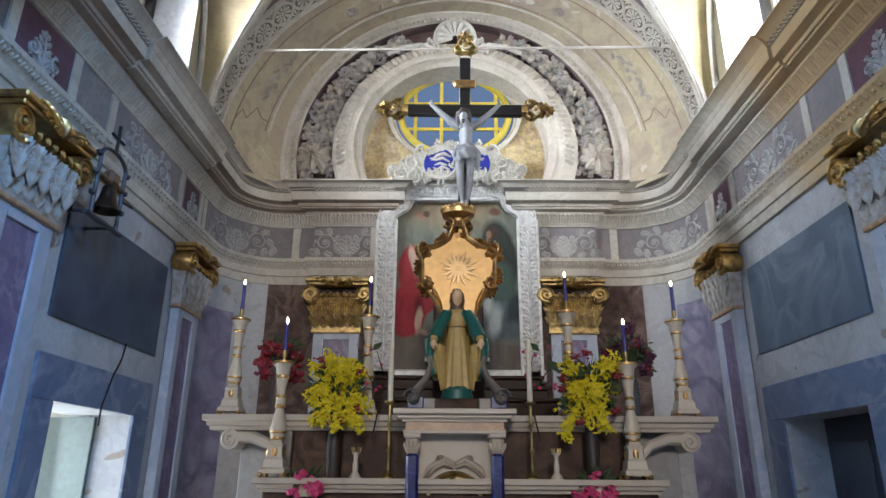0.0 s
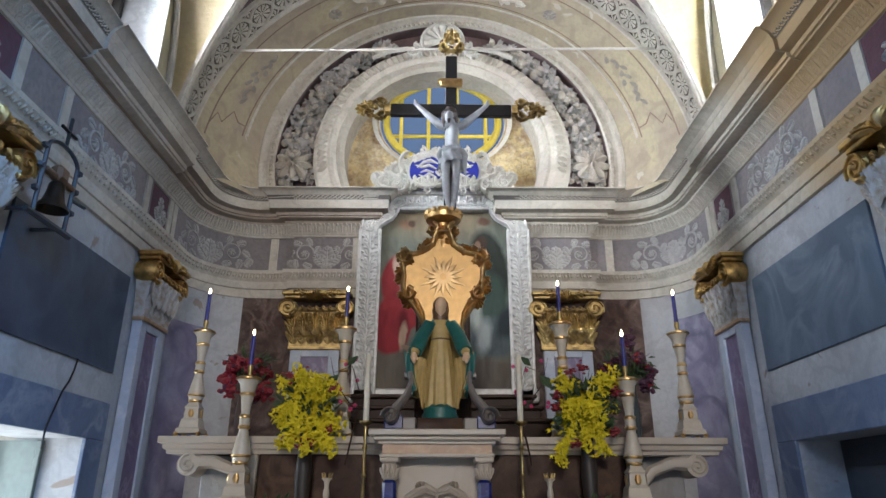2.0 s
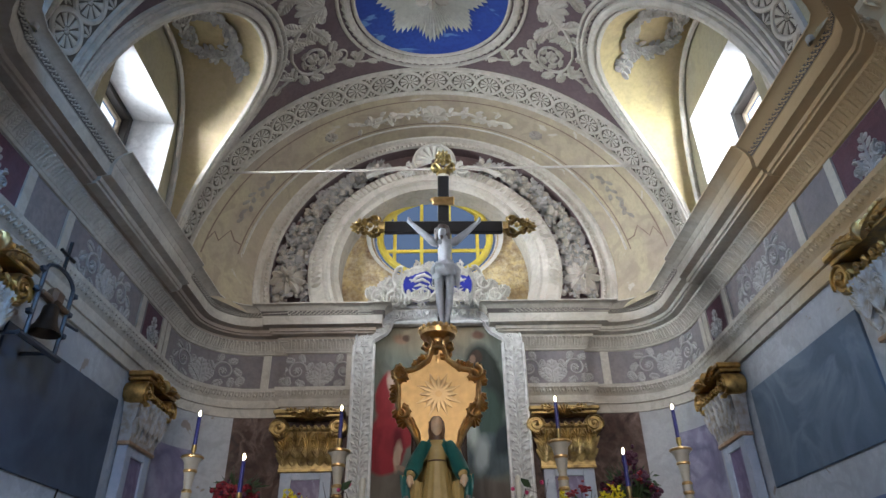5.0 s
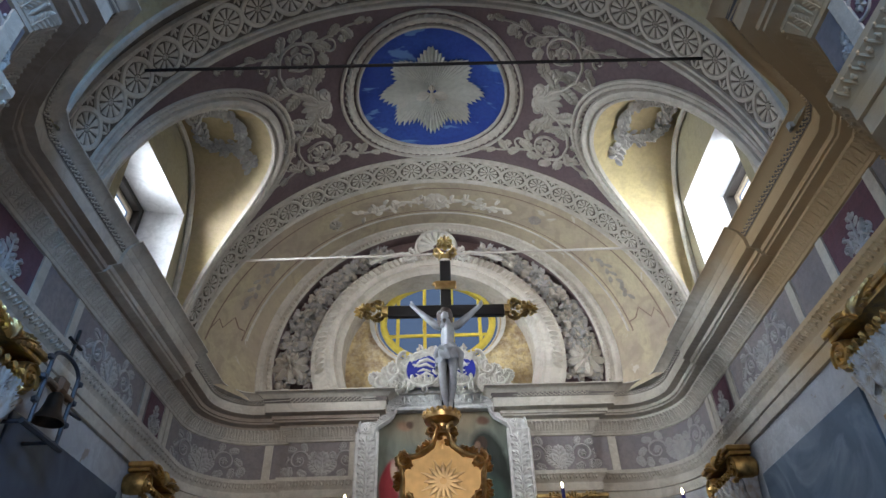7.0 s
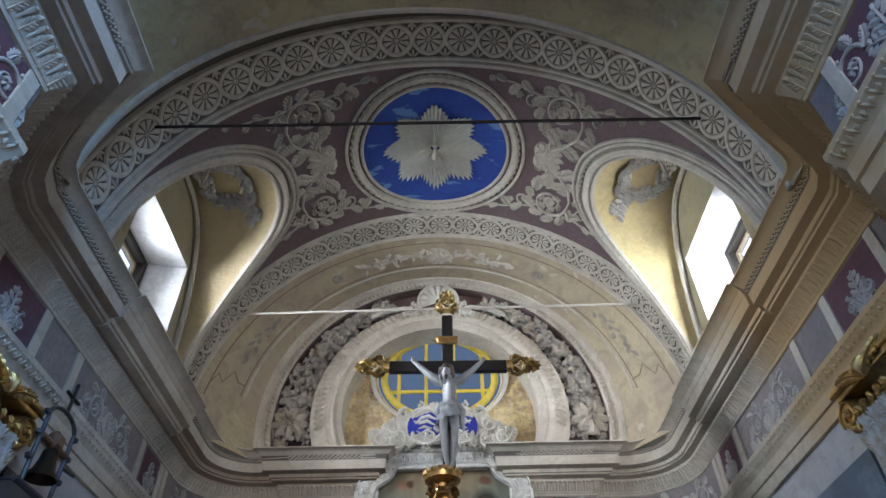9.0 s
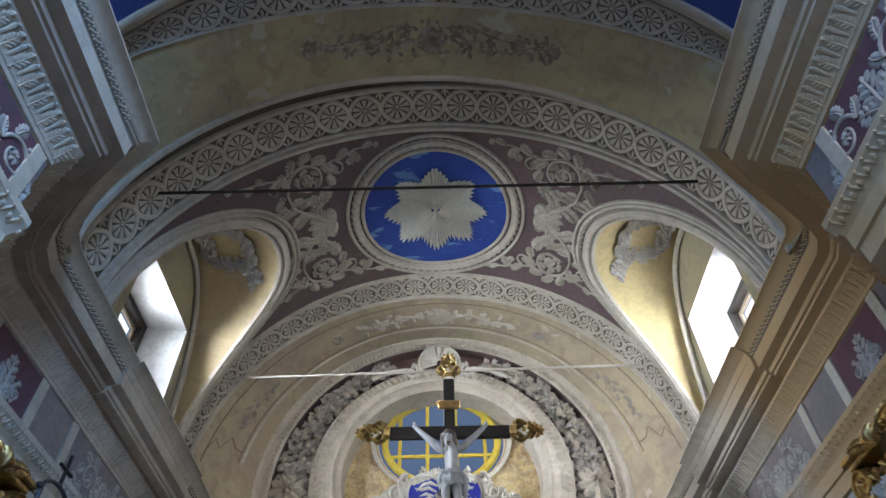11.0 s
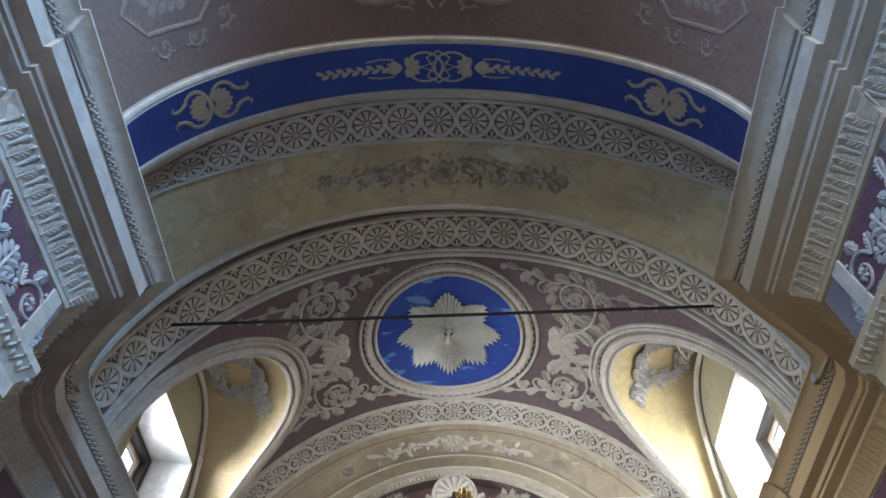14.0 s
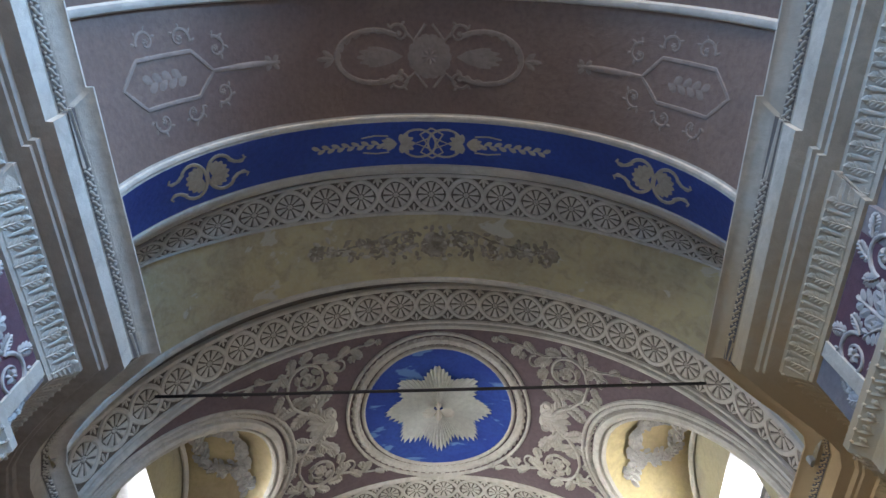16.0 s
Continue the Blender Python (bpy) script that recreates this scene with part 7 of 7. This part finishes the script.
# ---- flowers ----
def bouquet(name, x, y, z, w, h, petal, petal2, leafn, n, label, seed, vase=CSWHITE, vh=0.16, size=0.02, group=""):
    random.seed(seed)
    b = thing(name, Matrix.Translation((x, y, z)), label, "flowers", group)
    M = Mesh()
    M.lathe([(0, 0), (0.05, 0), (0.065, vh * 0.4), (0.045, vh * 0.8), (0.055, vh), (0.045, vh), (0.0, vh * 0.7)], 14)
    M.ob("vase", vase, b)
    P, Q, L, S = Mesh(), Mesh(), Mesh(), Mesh()
    for i in range(leafn):
        a, t = random.random() * 6.28, random.random()
        r = w * (0.25 + 0.75 * random.random())
        tip = Vector((r * math.cos(a), 0.55 * r * math.sin(a), vh + h * (0.15 + 0.8 * t) - 0.25 * r))
        if i % 4 == 0:
            S.tube([(0, 0, vh * 0.8), (tip.x * 0.4, tip.y * 0.4, vh + (tip.z - vh) * 0.6), tuple(tip)], [0.005, 0.004, 0.002], 4)
        L.sheet(tip * 0.85, (tip.x, tip.y - 0.05, random.uniform(-0.15, 0.3)), (0, -1, 0.4), random.uniform(0.05, 0.11), random.uniform(0.02, 0.04))
    m = max(5, n // 42)
    tufts = []
    if petal is MIMOSA:
        # arching sprays, each with small tufts along its outer part
        for i in range(22):
            a = 6.28 * i / 22 + random.uniform(-0.25, 0.25)
            reach, rise = w * random.uniform(0.55, 1.25), random.uniform(-0.55, 0.95) * h * 0.85
            for j in range(7):
                q = 0.35 + 0.65 * j / 6
                tufts.append((Vector((reach * 0.82 * q * math.cos(a), 0.5 * reach * q * math.sin(a) - 0.05, vh + 0.12 + rise * q - 0.12 * q * q)), 0.55 + 0.45 * q))
        for i in range(n):
            c, k = random.choice(tufts)
            d = Vector((random.gauss(0, 1), random.gauss(0, 0.8), random.gauss(0, 1))) * 0.028 * k
            if random.random() < 0.35:
                P.blob(c + d, size * random.uniform(0.4, 0.8), sq=(1, 1, random.uniform(0.7, 1.2)))
            else:
                for q in range(3):
                    P.sheet(c + d, (random.uniform(-1, 1), random.uniform(-0.9, 0.1), random.uniform(-1, 0.7)), (random.uniform(-0.5, 0.5), -1, 0.3), size * random.uniform(1.2, 2.4), size * random.uniform(0.7, 1.1), curl=0.3)
        for i in range(7):
            a = random.random() * 6.28
            c = Vector((w * 0.9 * math.cos(a), -0.12, vh + 0.12 + 0.55 * h * math.sin(a)))
            for j in range(16):
                Q.blob(c + Vector((random.gauss(0, 1), random.gauss(0, 0.6), random.gauss(0, 1))) * 0.02, random.uniform(0.010, 0.018), sq=(1.2, 1, 0.7))
        n = 0
    for i in range(m):
        a = random.random() * 6.28
        r = w * math.sqrt(random.random())
        tufts.append(Vector((r * math.cos(a), 0.5 * r * math.sin(a) - 0.05, vh + h * random.uniform(0.0, 1.0) * (1 - 0.35 * r / w) - 0.15 * (r / w))))
    for i in range(n):
        c = random.choice(tufts)
        d = Vector((random.gauss(0, 1), random.gauss(0, 0.8), random.gauss(0, 1))) * w * 0.14
        (P if random.random() < 0.90 else Q).blob(c + d, size * random.uniform(0.5, 1.15), sq=(1, 1, random.uniform(0.6, 1.2)))
    P.ob("blossom_mass", petal, b, kind="stuff")
    Q.ob("bud_mass", petal2, b, kind="stuff")
    L.ob("foliage", LEAFG, b, kind="stuff")
    S.ob("stem_bundle", LEAFG, b, kind="stuff")
    return b


bouquet("mimosa_bouquet", -1.04, 5.98, 2.01 - 0.52, 0.27, 0.50, MIMOSA, REDP, 260, 1900, "bushy bouquet of yellow mimosa with red flowers on the altar", 3, vase=plain("dark_brown_vase", (0.028, 0.02, 0.016), 0.5), vh=0.60, size=0.023, group="mimosa bouquets")
bouquet("mimosa_bouquet", 1.14, 5.98, 2.01 - 0.52, 0.27, 0.56, MIMOSA, REDP, 260, 1900, "bushy yellow mimosa bouquet with red flowers on the altar", 4, vase=plain("dark_brown_vase", (0.028, 0.02, 0.016), 0.5), vh=0.60, size=0.023, group="mimosa bouquets")
bouquet("red_bouquet", -1.66, 6.34, 2.01, 0.22, 0.36, REDP, WINEP, 110, 420, "tall vase of dark red and wine flowers on the upper ledge", 6, vase=plain("brown_vase", (0.09, 0.06, 0.05), 0.4), vh=0.50, size=0.026, group="red bouquets")
bouquet("red_bouquet", 1.62, 6.34, 2.01, 0.22, 0.38, WINEP, REDP, 150, 360, "tall vase of wine purple dried flowers on the upper ledge", 7, vase=plain("dark_glass_vase", (0.06, 0.07, 0.07), 0.2), vh=0.50, size=0.022, group="red bouquets")
bouquet("pink_cyclamen", -1.22, 5.80, 1.49 - 0.14, 0.15, 0.12, PINKP, PINKP, 60, 160, "pot of bright pink cyclamen on the lower ledge", 9, vh=0.10, size=0.026, group="pink cyclamens")
bouquet("pink_cyclamen", 1.12, 5.80, 1.49 - 0.14, 0.17, 0.14, PINKP, PINKP, 60, 170, "pot of bright pink cyclamen on the lower ledge", 10, vh=0.10, size=0.026, group="pink cyclamens")
for e, x in ((-1, -0.72), (1, 0.70)):
    random.seed(31 + e)
    b = thing("blossom_twig", Matrix.Translation((x, 5.92, 1.49)), "bare twig with pink buds and a leaf", "twig", "blossom twigs")
    M = Mesh()
    M.tube([(0, 0, 0.3), (-e * 0.10, 0, 0.8), (-e * 0.02, 0, 1.05), (e * 0.12, 0, 1.0)], [0.008, 0.006, 0.004, 0.002], 5)
    M.tube([(-e * 0.06, 0, 0.7), (e * 0.1, -0.02, 0.9), (e * 0.16, 0, 1.12)], [0.006, 0.004, 0.002], 5)
    M.ob("branch", DARKW, b)
    M = Mesh()
    for q in range(9):
        M.blob((random.uniform(-0.12, 0.15), random.uniform(-0.03, 0.03), random.uniform(0.7, 1.12)), 0.018)
    M.ob("bud_mass", PINKP, b, kind="stuff")
    M = Mesh()
    M.sheet((0.08 * e, -0.03, 0.98), (e * 0.6, -0.2, -0.7), (0, -1, 0), 0.16, 0.08)
    M.sheet((0.02 * e, -0.03, 1.05), (-e * 0.6, -0.2, 0.5), (0, -1, 0), 0.12, 0.06)
    M.ob("foliage", LEAFG, b, kind="stuff")
